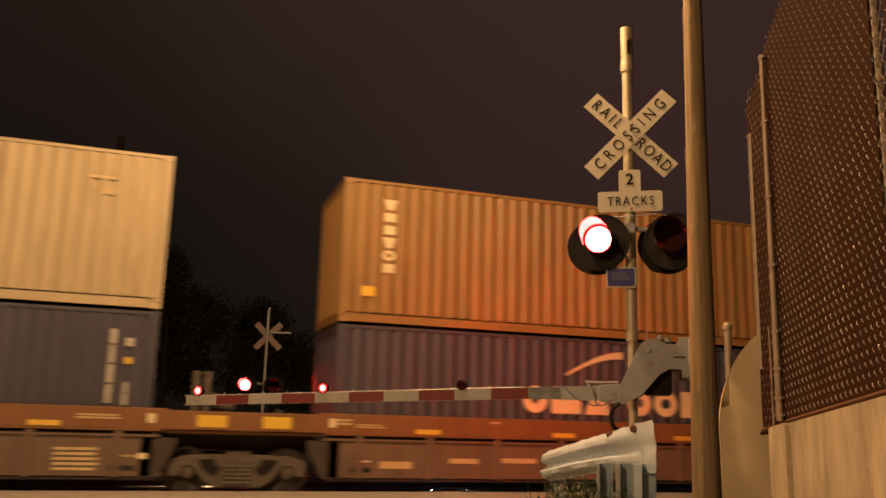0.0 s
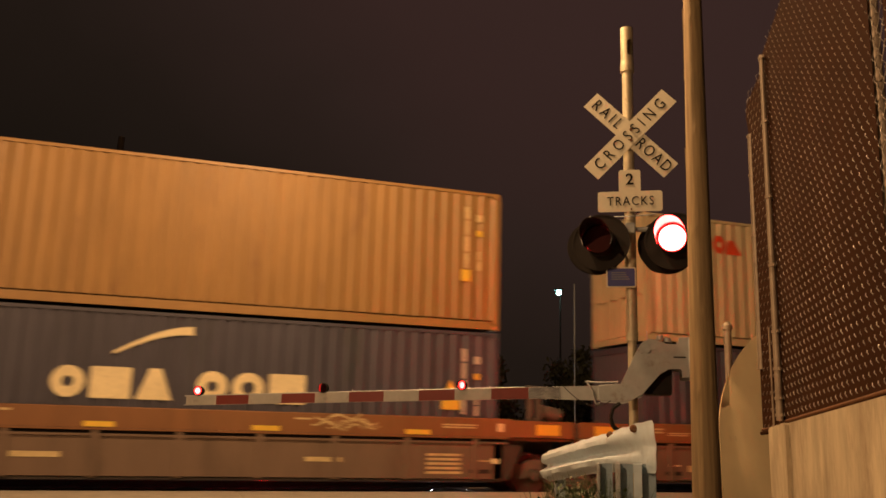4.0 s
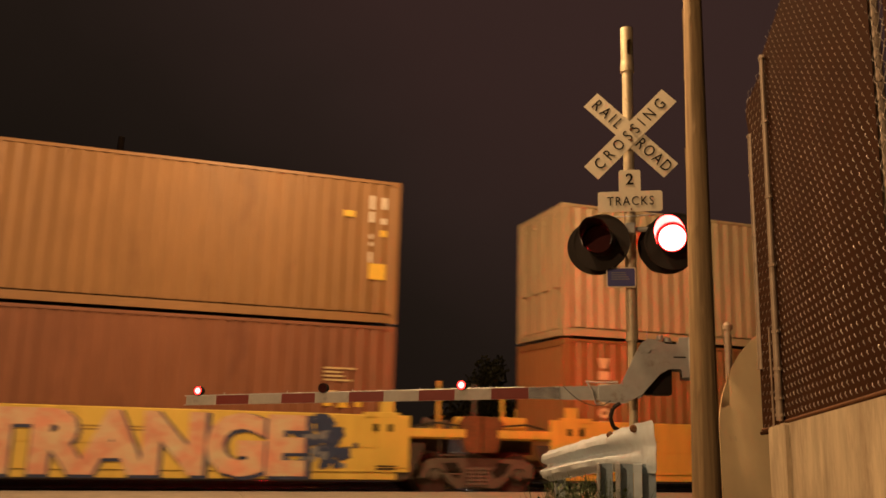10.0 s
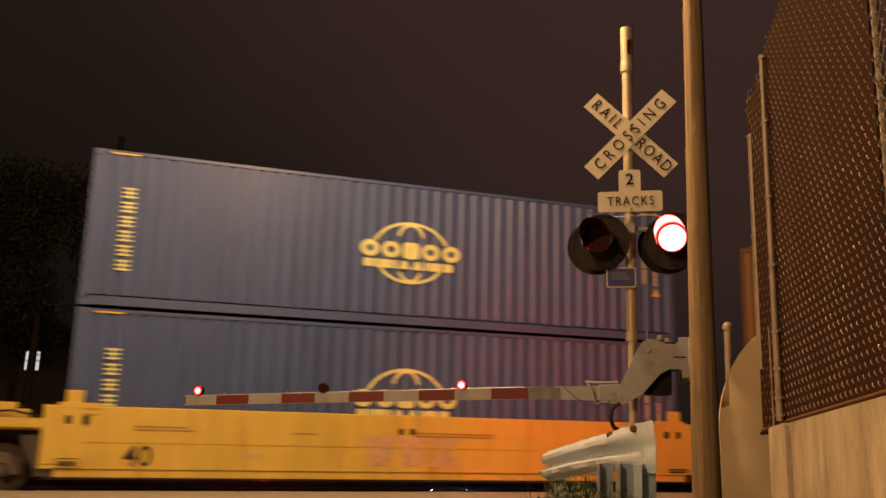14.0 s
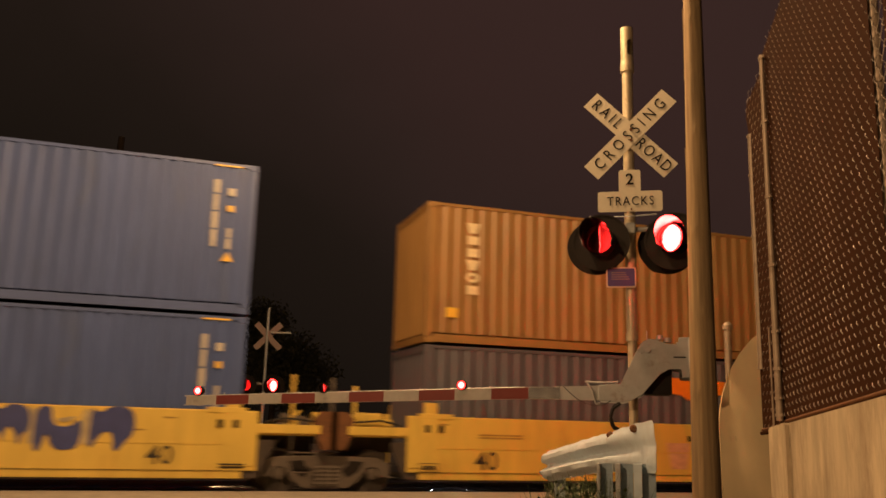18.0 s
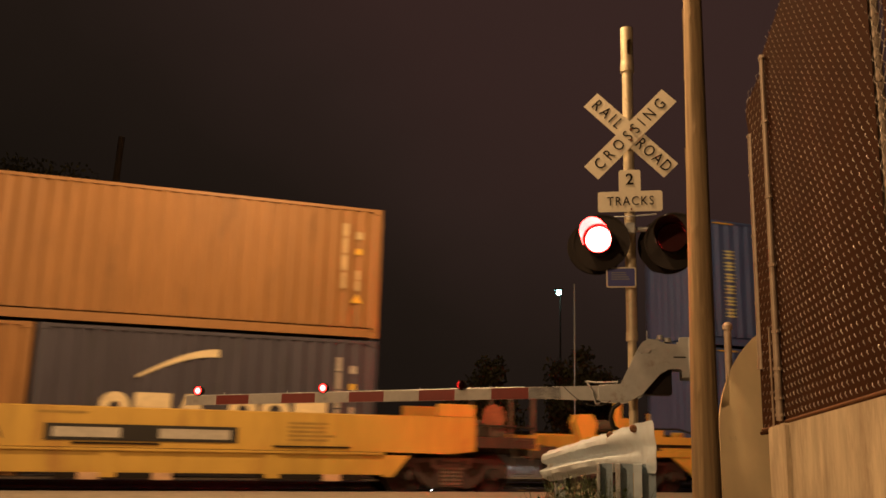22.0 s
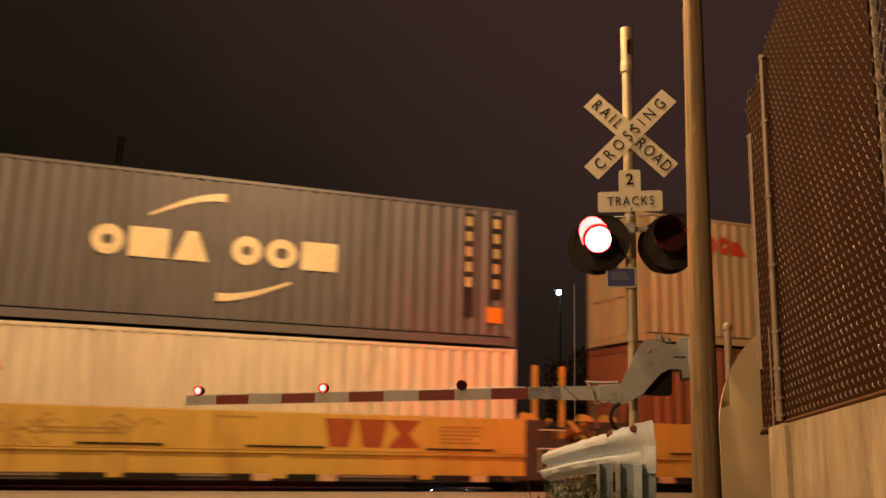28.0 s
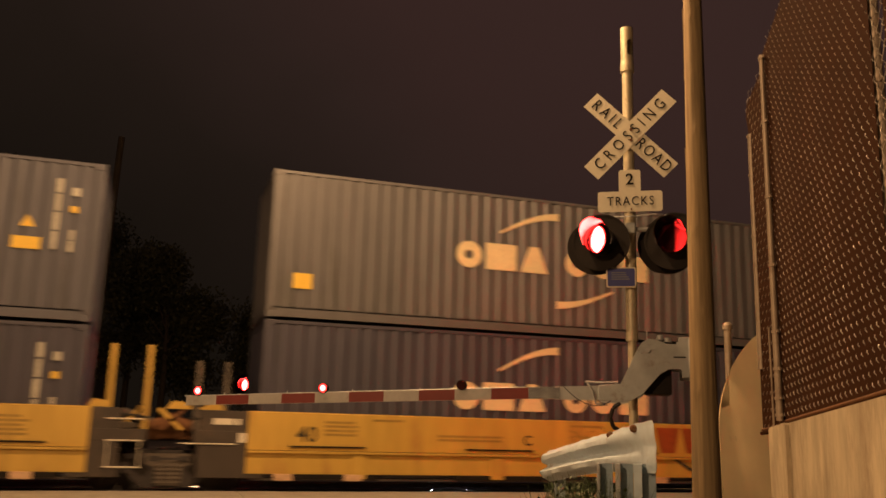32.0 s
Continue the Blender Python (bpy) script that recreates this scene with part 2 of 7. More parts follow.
def ring_y(bm, x, z, y, ro, ri, thick=0.004, a0=0.0, a1=360.0, seg=28, sx=1.0):
    """A flat ring or arc in the x-z plane, facing -y."""
    n = max(3, int(seg * (a1 - a0) / 360))
    full = a1 - a0 >= 359.9
    rows = []
    for k in range(n if full else n + 1):
        a = radians(a0 + (a1 - a0) * k / n)
        c, s = math.cos(a) * sx, math.sin(a)
        rows.append([bm.verts.new((x + c * r, yy, z + s * r)) for r, yy in
                     ((ro, y), (ri, y), (ri, y + thick), (ro, y + thick))])
    m = len(rows)
    for k in range(m if full else m - 1):
        p, q = rows[k], rows[(k + 1) % m]
        for j in range(4):
            bm.faces.new((p[j], q[j], q[(j + 1) % 4], p[(j + 1) % 4]))
    if not full:
        bm.faces.new(rows[0])
        bm.faces.new(rows[-1][::-1])


def finish(bm, name, mat, smooth=False):
    bmesh.ops.recalc_face_normals(bm, faces=bm.faces)
    me = bpy.data.meshes.new(name)
    bm.to_mesh(me)
    bm.free()
    for mm in (mat if isinstance(mat, (list, tuple)) else [mat]):
        me.materials.append(mm)
    if smooth:
        for p in me.polygons:
            p.use_smooth = True
        me.set_sharp_from_angle(angle=radians(38))
    return me


def islands(bm):
    """The separate pieces of a bmesh, each as a bmesh of its own."""
    seen, out = set(), []
    bm.faces.ensure_lookup_table()
    for f in bm.faces:
        if f in seen:
            continue
        group, todo = [], [f]
        seen.add(f)
        while todo:
            g = todo.pop()
            group.append(g)
            for e in g.edges:
                for h in e.link_faces:
                    if h not in seen:
                        seen.add(h)
                        todo.append(h)
        b, vs = bmesh.new(), {}
        for g in group:
            for v in g.verts:
                if v not in vs:
                    vs[v] = b.verts.new(v.co)
        for g in group:
            b.faces.new([vs[v] for v in g.verts]).material_index = g.material_index
        out.append(b)
    bm.free()
    return out


def pieces(name, bm, mat, parent, label="", smooth=False):
    """Each separate piece of bm as a part of its own."""
    return [part(name, b, mat, parent, label, smooth) for b in islands(bm)]


def part(name, bm, mat, parent, label="", smooth=False):
    ob = new(name, finish(bm, name, mat, smooth))
    ob.parent = parent
    if label:
        ob["label"] = label
    return ob


def share(name, me, parent, m=None):
    ob = new(name, me)
    ob.parent = parent
    if m is not None:
        ob.matrix_basis = m
    return ob


def thing(name, bm, mat, label, category, group="", kind="", smooth=False):
    return tagged(new(name, finish(bm, name, mat, smooth)), label, category, group, kind)


def base(name, m, label, category, group=""):
    ob = new(name)
    ob.empty_display_size = 0.2
    ob.matrix_basis = m
    return tagged(ob, label, category, group)


def letters(text, size, mat, parent, x, y, z, name="lettering", ry=0.0, stretch=1.0, fat=0.0, thick=0.002, spacing=1.0, fit=None):
    """Upright lettering that faces -y, centred on x, z."""
    cu = bpy.data.curves.new(name, "FONT")
    cu.body, cu.size, cu.extrude, cu.offset = text, size, thick, fat
    cu.align_x, cu.align_y = "CENTER", "CENTER"
    cu.space_character = spacing
    cu.resolution_u = 3
    tmp = new("temporary", cu)
    me = bpy.data.meshes.new_from_object(tmp.evaluated_get(bpy.context.evaluated_depsgraph_get()))
    bpy.data.objects.remove(tmp)
    me.transform(Matrix.Diagonal((stretch, 1, 1, 1)))
    if fit:
        xs, ys = [v.co.x for v in me.vertices], [v.co.y for v in me.vertices]
        mid = Matrix.Translation((-(min(xs) + max(xs)) / 2, -(min(ys) + max(ys)) / 2, 0))
        me.transform(Matrix.Diagonal((fit[0] / (max(xs) - min(xs)), fit[1] / (max(ys) - min(ys)), 1, 1)) @ mid)
    me.materials.clear()
    me.materials.append(mat)
    ob = new(name, me)
    ob.parent = parent
    ob.matrix_basis = pose(x, y, z) @ pose(0, 0, 0, 0, ry, 0) @ pose(0, 0, 0, 90, 0, 0)
    return ob


def bars(bm, x, z, w, h, y, n=1, gap=0.35, thick=0.003, uneven=0.0):
    """n plain bars one above the other in a field w by h around x, z."""
    step = h / n
    for k in range(n):
        ww = w * (1 - uneven * random.random())
        zz = z + h / 2 - step * (k + 0.5)
        box(bm, x - w / 2, x - w / 2 + ww, y, y + thick, zz - step * (1 - gap) / 2, zz + step * (1 - gap) / 2)

# ---------------------------------------------------------------- ground, road, tracks
TRACK_Y, FAR_TRACK_Y = 17.53, 21.75


def mound(x, y):
    """Verge that rises towards the guardrail; the crossing lies lower."""
    a = Vector((2.6, 4.4)), Vector((4.3, 9.0))
    p = Vector((x, y))
    k = max(0.0, min(1.0, (p - a[0]).dot(a[1] - a[0]) / (a[1] - a[0]).length_squared))
    d = (p - a[0].lerp(a[1], k)).length
    return (0.52 - 0.33 * k) * math.exp(-(d / 0.75) ** 2)


def make_ground():
    bm = bmesh.new()
    xs = [-900, -300, -120, -60] + [-40 + 2 * k for k in range(20)] + [0.4 * k for k in range(26)] + [12 + 2 * k for k in range(30)] + [90, 160, 400, 900]
    ys = [-600, -150, -40] + [-20 + 2 * k for k in range(10)] + [0.4 * k for k in range(42)] + [17 + 1.5 * k for k in range(30)] + [75, 120, 300, 1200]
    grid = []
    for y in ys:
        row = []
        for x in xs:
            z = -0.16 + noise.noise(Vector((x * 0.7, y * 0.7, 3))) * 0.03 + mound(x, y)
            if y > 45:
                z = -0.16
            row.append(bm.verts.new((x, y, z)))
        grid.append(row)
    for j in range(len(ys) - 1):
        for i in range(len(xs) - 1):
            bm.faces.new((grid[j][i], grid[j][i + 1], grid[j + 1][i + 1], grid[j + 1][i]))
    thing("ground", bm, M["earth"], "dark earth and ballast ground round the tracks", "ground", kind="structure", smooth=True)
    # approach road up to the near rail
    bm = bmesh.new()
    box(bm, -60, 1.6, -25, 16.42, -0.3, 0.10, 0.02)
    box(bm, 1.6, 60, 9.9, 16.42, -0.3, 0.10, 0.02)
    thing("road", bm, M["asphalt"], "pale dusty asphalt road that runs up to the rails", "road", kind="structure")
    bm = bmesh.new()
    box(bm, -9, 24, 22.7, 60, -0.3, 0.02, 0.02)
    thing("road_far_side", bm, M["asphalt"], "dark asphalt road beyond the tracks", "road", kind="structure")


def make_track(cy):
    track = base("railway_track", pose(0, cy, 0), "steel rails on dark wooden ties", "railway track", "tracks")
    sec = [(-0.036, -0.012), (-0.030, -0.004), (-0.018, -0.0006), (-0.010, 0.0), (0.010, 0.0), (0.018, -0.0006), (0.030, -0.004), (0.036, -0.012), (0.035, -0.04), (0.01, -0.055), (0.01, -0.13), (0.07, -0.15), (-0.07, -0.15), (-0.01, -0.13), (-0.01, -0.055), (-0.035, -0.04)]
    for s in (-1, 1):
        bm = bmesh.new()
        extrude_x(bm, [(s * 0.7525 + y, z) for y, z in sec], -120, 160)
        part("rail", bm, M["rail"], track, "polished steel rail")
    bm = bmesh.new()
    box(bm, -0.11, 0.11, -1.3, 1.3, -0.26, -0.15)
    me = finish(bm, "tie", M["tie"])
    for k in range(70):
        share("tie", me, track, pose(-16 + 0.52 * k, 0, 0))


make_ground()
make_track(TRACK_Y)
make_track(FAR_TRACK_Y)

# ---------------------------------------------------------------- crossing signal with gate
FACE = -30.81          # the signal faces down the road, at a skew to the track
INSERTS = []           # (object, local pose, which phase)


def flasher(parent, x, z, side, phase, led, r_disc=0.325, y_front=-0.13, depth=0.16, aimed=False):
    """Round black background with a hooded lamp. side -1 faces the road, +1 the track."""
    bm = bmesh.new()
    s = side
    y0 = s * abs(y_front)
    disc_y(bm, 0, 0, y0, y0 - s * 0.012, r_disc, 40)
    ring_y(bm, 0, 0, y0 - 0.006, r_disc + 0.008, r_disc - 0.008, 0.012, seg=40)
    # housing: a round can, open to the front
    seg = 40
    for r0, r1, ya, yb in ((0.172, 0.172, y0 + s * depth, y0 - s * 0.10), (0.160, 0.160, y0 + s * depth, y0 - s * 0.09)):
        tube(bm, (0, ya, 0), (0, yb, 0), r0, r1, seg, caps=False)
    disc_y(bm, 0, 0, y0 - s * 0.10, y0 - s * 0.11, 0.172, seg)
    fl = part("flasher", bm, M["dark"], parent, "round black flasher background with lamp housing", True)
    fl.matrix_basis = pose(x + (0.075 if aimed else 0.0), 0, z, 0, 0, -9 if aimed else 0) if s < 0 else pose(x, 0, z, -6, 0, 9)
    # hood over the upper half of the lens
    bm = bmesh.new()
    n = 22
    a = []
    for k in range(n + 1):
        ang = radians(-28 + 236 * k / n)
        reach = 0.40 * (0.45 + 0.55 * max(0.0, math.sin(ang)) ** 0.7) if math.sin(ang) > 0 else 0.135
        c, sn = math.cos(ang), math.sin(ang)
        a.append([bm.verts.new((c * r, yy, sn * r)) for r, yy in
                  ((0.166, y0 + s * 0.15), (0.170, y0 + s * (0.15 + reach)), (0.178, y0 + s * (0.15 + reach)), (0.175, y0 + s * 0.15))])
    for p, q in zip(a, a[1:]):
        for j in range(4):
            bm.faces.new((p[j], q[j], q[(j + 1) % 4], p[(j + 1) % 4]))
    part("hood", bm, M["enamel"], fl, "black sheet-metal hood", True)
    # turning lamp: one face glows, the other is a dark lens
    bm = bmesh.new()
    disc_y(bm, 0, 0, s * 0.002, s * 0.012, 0.1575, 40)
    for f in bm.faces:
        f.material_index = 0
    disc_y(bm, 0, 0, -s * 0.012, s * 0.002, 0.1575, 40)
    bm.faces.ensure_lookup_table()
    for f in bm.faces:
        f.material_index = 0 if f.calc_center_median().y * s > 0.0115 else 1
    ins = part("turning_lamp", bm, [led, M["lens_off"]], fl, "red signal lens that lights in turn")
    # red halo of the lit lamp, built as a glowing ring
    bm = bmesh.new()
    ring_y(bm, 0, 0, s * 0.0125 - 0.002, 0.1575, 0.146, 0.004, seg=40)
    part("lens_halo", bm, M["led_halo"], ins, "glowing red ring that stands in for the lamp's halo")
    INSERTS.append((ins, (0, y0 + s * 0.155 - s * 0.006, 0), phase))
    return fl


def gate_lamp(parent, x, z, phase, lit_always=False):
    bm = bmesh.new()
    tube(bm, (0, 0.020, 0), (0, 0.060, 0), 0.058, 0.046, 20)
    tube(bm, (0, -0.040, 0), (0, 0.022, 0), 0.058, 0.058, 20, False)
    ring_y(bm, 0, 0, -0.044, 0.058, 0.051, 0.04, seg=20)
    box(bm, -0.02, 0.02, -0.01, 0.06, -0.12, -0.05)
    lamp = part("gate_lamp", bm, M["dark"], parent, "small red gate arm lamp in a black housing", True)
    lamp.matrix_basis = pose(x, 0, z)
    bm = bmesh.new()
    disc_y(bm, 0, 0, -0.010, 0.0, 0.050, 20)
    disc_y(bm, 0, 0, 0.0, 0.010, 0.050, 20)
    bm.faces.ensure_lookup_table()
    for f in bm.faces:
        f.material_index = 0 if f.calc_center_median().y < -0.0095 else 1
    ins = part("turning_lamp", bm, [M["led_arm"], M["lens_off"]], lamp, "red gate lamp lens")
    # the same halo imitated by a glowing ring on the gate lamp
    bm = bmesh.new()
    ring_y(bm, 0, 0, -0.0125, 0.050, 0.036, 0.003, seg=20)
    part("lens_halo", bm, M["led_halo"], ins)
    INSERTS.append((ins, (0, -0.03, 0), None if lit_always else phase))


def crossbuck(parent, z, y, front=True):
    blade_l, blade_w = (1.30, 0.232) if front else (1.02, 0.175)
    for k, (ang, yy) in enumerate(((45.2, y), (-45.2, y - 0.012))):
        bm = bmesh.new()
        box(bm, -blade_l / 2, blade_l / 2, -0.002, 0.002, -blade_w / 2, blade_w / 2)
        blade = part("crossbuck_blade", bm, M["sign_white" if front else "sign_back"], parent, "white crossing sign blade with black lettering" if front else "bare back of a crossing sign blade")
        blade.matrix_basis = pose(0.02, yy, z, 0, ang, 0)
        if not front:
            continue
        if k == 0:
            letters("RAIL", 0.195, M["sign_black"], blade, -0.375, -0.004, 0.0, stretch=0.80, fat=0.0, spacing=1.5)
            letters("ROAD", 0.195, M["sign_black"], blade, 0.375, -0.004, 0.0, stretch=0.82, fat=0.0, spacing=1.22)
        else:
            letters("CROSSING", 0.195, M["sign_black"], blade, 0.0, -0.004, 0.0, stretch=0.80, fat=0.0, spacing=1.66)


def rounded(w, h, r, n=5, cx=0.0, cz=0.0):
    pts = []
    for (sx, sz, a0) in ((1, 1, 0), (-1, 1, 90), (-1, -1, 180), (1, -1, 270)):
        for k in range(n):
            a = radians(a0 + 90 * k / (n - 1))
            pts.append((cx + sx * (w / 2 - r) + r * math.cos(a), cz + sz * (h / 2 - r) + r * math.sin(a)))
    return pts


def make_signal():
    sig = base("crossing_signal", pose(5.117, 8.58, 0, 0, 0, FACE),
               "grey railroad crossing signal with sign, red flashers and lowered gate", "crossing signal", "crossing signals")
    bm = bmesh.new()
    tube(bm, (0, 0, 2.40), (0, 0, 5.66), 0.064, 0.064, 24)
    tube(bm, (0, 0, 0.02), (0, 0, 2.41), 0.050, 0.050, 24)
    tube(bm, (0, 0, 2.34), (0, 0, 2.44), 0.069, 0.069, 24)
    part("mast", bm, M["mast_zinc"], sig, "galvanised steel mast", True)
    bm = bmesh.new()
    box(bm, -0.24, 0.24, -0.24, 0.24, 0.02, 0.14, 0.015)
    part("mast_foot", bm, M["galv"], sig)
    # slotted cap of the mast
    bm = bmesh.new()
    n = 28
    for (za, zb, ra, rb) in ((5.60, 5.68, 0.082, 0.082), (5.68, 5.74, 0.082, 0.074), (6.05, 6.17, 0.078, 0.078)):
        tube(bm, (0, 0, za), (0, 0, zb), ra, rb, n)
    for k in range(n):
        a0, a1 = k * math.tau / n, (k + 1) * math.tau / n
        mid = math.degrees((a0 + a1) / 2) % 360
        za, zb = 5.74, 6.05
        segs = [(za, zb)]
        if abs(mid - 300) < 34:
            d = 0.055 * (abs(mid - 300) / 34) ** 3
            segs = [(za, za + 0.06 + d), (zb - 0.045 - d, zb)]
        for lo, hi in segs:
            v = [bm.verts.new((math.cos(a) * r, math.sin(a) * r, z)) for a, r, z in
                 ((a0, 0.076, lo), (a1, 0.076, lo), (a1, 0.076, hi), (a0, 0.076, hi), (a0, 0.064, lo), (a1, 0.064, lo), (a1, 0.064, hi), (a0, 0.064, hi))]
            for q in ((0, 1, 2, 3), (7, 6, 5, 4), (0, 4, 5, 1), (3, 2, 6, 7)):
                bm.faces.new([v[i] for i in q])
    bmesh.ops.remove_doubles(bm, verts=bm.verts, dist=0.0005)
    part("mast_cap", bm, M["mast_zinc"], sig, "slotted steel mast cap")
    crossbuck(sig, 4.775, -0.09)
    for zz in (4.83, 4.70):
        bm = bmesh.new()
        disc_y(bm, 0.03, zz, -0.125, -0.10, 0.016, 12)
        part("bolt", bm, M["rusty"], sig)
    # two-track plate
    bm = bmesh.new()
    slab(bm, rounded(0.735, 0.245, 0.03, cz=3.955, cx=0.004), -0.106, -0.100)
    slab(bm, rounded(0.250, 0.27, 0.03, cz=4.20, cx=0.004), -0.1065, -0.0995)
    plate = part("track_count_plate", bm, M["sign_white"], sig, "white plate with black lettering")
    letters("TRACKS", 0.152, M["sign_black"], plate, 0.01, -0.109, 3.955, stretch=0.84, fat=0.0, spacing=1.2)
    letters("2", 0.19, M["sign_black"], plate, 0.005, -0.109, 4.215, stretch=1.0, fat=0.003)
    bm = bmesh.new()
    disc_y(bm, 0.02, 3.86, -0.115, -0.10, 0.010, 10)
    part("bolt", bm, M["rusty"], sig)
    # crossarm with terminal box
    bm = bmesh.new()
    tube(bm, (-0.43, 0, 3.64), (0.47, 0, 3.64), 0.030, seg=14)
    box(bm, -0.06, 0.06, -0.085, 0.085, 3.58, 3.71, 0.015)
    part("crossarm", bm, M["alu"], sig, "grey crossarm with junction box")
    bm = bmesh.new()
    pipe_path(bm, [(-0.20, -0.14, 3.765), (0.02, -0.15, 3.765), (0.30, -0.14, 3.785)], 0.008, 6)
    part("conduit", bm, M["galv"], sig)
    for x, ph in ((-0.385, "L"), (0.43, "R")):
        flasher(sig, x, 3.47, -1, ph, M["led_front"], aimed=True)
        flasher(sig, x, 3.47, 1, ph, M["led_back"], depth=0.50)
    # notice
    bm = bmesh.new()
    slab(bm, rounded(0.335, 0.235, 0.025, cx=-0.11, cz=3.058), -0.110, -0.104)
    note = part("notice_plate", bm, M["sign_white"], sig, "small blue notice with a white border")
    bm = bmesh.new()
    slab(bm, rounded(0.305, 0.205, 0.018, cx=-0.11, cz=3.058), -0.113, -0.1105)
    part("notice_field", bm, M["sign_blue"], note, "blue field")
    bm = bmesh.new()
    bars(bm, -0.11, 3.075, 0.22, 0.10, -0.1155, 4, 0.55, 0.002, 0.3)
    part("notice_text", bm, M["graf_pale"], note)
    # gate mechanism
    bm = bmesh.new()
    box(bm, 0.12, 0.42, -0.14, 0.26, 1.74, 2.24, 0.03)
    part("mechanism_housing", bm, M["dark"], sig, "dark gate mechanism housing", True)
    side = [(-0.375, 1.66), (-0.375, 1.83), (-0.13, 1.84), (0.06, 2.24), (0.11, 2.31), (0.18, 2.345), (0.27, 2.335),
            (0.36, 2.285), (0.50, 2.275), (0.50, 2.36), (0.66, 2.365), (0.66, 1.92), (0.525, 1.92), (0.525, 2.02),
            (0.39, 2.02), (0.29, 1.965), (0.20, 1.85), (0.10, 1.73), (-0.02, 1.665), (-0.13, 1.645)]
    bm = bmesh.new()
    slab(bm, side, -0.235, -0.205)
    bmesh.ops.bevel(bm, geom=[e for e in bm.edges], offset=0.006, segments=1, affect="EDGES")
    part("gate_arm_bracket", bm, M["alu"], sig, "curved grey gate arm bracket")
    bm = bmesh.new()
    slab(bm, side, 0.29, 0.32)
    part("gate_arm_bracket", bm, M["alu"], sig)
    bm = bmesh.new()
    for k in range(6):
        a = k * math.tau / 6 + 0.3
        disc_y(bm, 0.165 + 0.075 * math.cos(a), 2.215 + 0.075 * math.sin(a), -0.247, -0.232, 0.011, 10)
    disc_y(bm, 0.165, 2.215, -0.255, -0.232, 0.026, 14)
    part("bolt_circle", bm, M["galv"], sig)
    bm = bmesh.new()
    box(bm, 0.44, 0.57, -0.242, -0.235, 2.135, 2.150)
    part("slot", bm, M["dark"], sig)
    bm = bmesh.new()
    box(bm, 0.60, 0.70, -0.26, 0.10, 1.95, 2.35, 0.02)
    part("counterweight", bm, M["alu"], sig, "grey cast counterweight")
    bm = bmesh.new()
    tube(bm, (0.30, -0.22, 2.335), (0.30, -0.22, 2.385), 0.045, 0.03, 14)
    tube(bm, (0.38, -0.18, 2.31), (0.38, -0.18, 2.36), 0.05, 0.035, 14)
    tube(bm, (0.16, -0.22, 2.33), (0.16, -0.22, 2.43), 0.006, seg=6)
    pieces("fitting", bm, M["galv"], sig)
    # clamp and hoses
    bm = bmesh.new()
    pipe_path(bm, [(-0.52, -0.26, 1.865), (-0.40, -0.26, 1.855), (-0.16, -0.26, 1.862)], 0.010, 6)
    pipe_path(bm, [(-0.50, -0.26, 1.86), (-0.44, -0.27, 1.76), (-0.40, -0.26, 1.62), (-0.36, -0.25, 1.63)], 0.012, 6)
    part("shear_pin_clamp", bm, M["galv"], sig)
    bm = bmesh.new()
    pipe_path(bm, [(-0.14, -0.2, 1.64), (-0.22, -0.2, 1.58), (-0.25, -0.2, 1.48), (-0.22, -0.19, 1.38), (-0.12, -0.16, 1.32), (-0.02, -0.12, 1.1)], 0.022, 10)
    part("hose", bm, M["cable"], sig, "black hose", True)
    bm = bmesh.new()
    pipe_path(bm, [(-0.76, -0.22, 1.81), (-0.70, -0.24, 1.75), (-0.62, -0.25, 1.68), (-0.52, -0.25, 1.625), (-0.42, -0.25, 1.60), (-0.32, -0.25, 1.61), (-0.24, -0.25, 1.66)], 0.005, 6)
    part("cord", bm, M["cable"], sig)
    # arm
    bm = bmesh.new()
    slab(bm, [(-0.36, 1.665), (-0.36, 1.825), (-0.86, 1.805), (-0.86, 1.665)], -0.20, -0.10)
    part("arm_adapter", bm, M["alu"], sig, "bare metal arm adapter")
    bm = bmesh.new()
    slab(bm, [(-0.80, 1.668), (-0.80, 1.80), (-1.154, 1.789), (-1.154, 1.666)], -0.205, -0.145)
    arm = part("gate_arm", bm, M["sleeve"], sig, "lowered gate arm in red and white lengths")
    n, length = 10, 4.215
    ends = [-1.155 - 0.424 * k for k in range(n)] + [-1.155 - length]
    for k in range(n):
        x0, x1 = ends[k], ends[k + 1]
        f0, f1 = (-1.155 - x0) / length, (-1.155 - x1) / length
        a, b = 0.125 - 0.018 * f0, 0.125 - 0.018 * f1
        za, zb = 1.728 - 0.165 * f0, 1.728 - 0.165 * f1
        bm = bmesh.new()
        slab(bm, [(x0, za - a / 2), (x0, za + a / 2), (x1, zb + b / 2), (x1, zb - b / 2)], -0.20, -0.15)
        part("stripe", bm, M["tape_white"] if k % 2 else M["tape_red"], arm)
    # cable that feeds the lamps, lying on the arm
    bm = bmesh.new()
    pts = []
    for k in range(61):
        x = -0.78 - 4.42 * k / 60
        pts.append((x, -0.176, 1.800 - 0.0395 * (-x - 0.78) + 0.007 * noise.noise(Vector((x * 7, 0, 3))) + 0.004))
    pipe_path(bm, pts, 0.007, 6)
    part("lamp_cable", bm, M["cable"], arm, "black cable along the arm")
    bm = bmesh.new()
    for dz, r in ((0.066, 0.006), (-0.062, 0.005)):
        pipe_path(bm, [(-1.2, -0.19, 1.728 + dz), (-5.40, -0.19, 1.563 + dz * 0.86)], r, 6)
    part("arm_edge_strip", bm, M["galv"], arm)
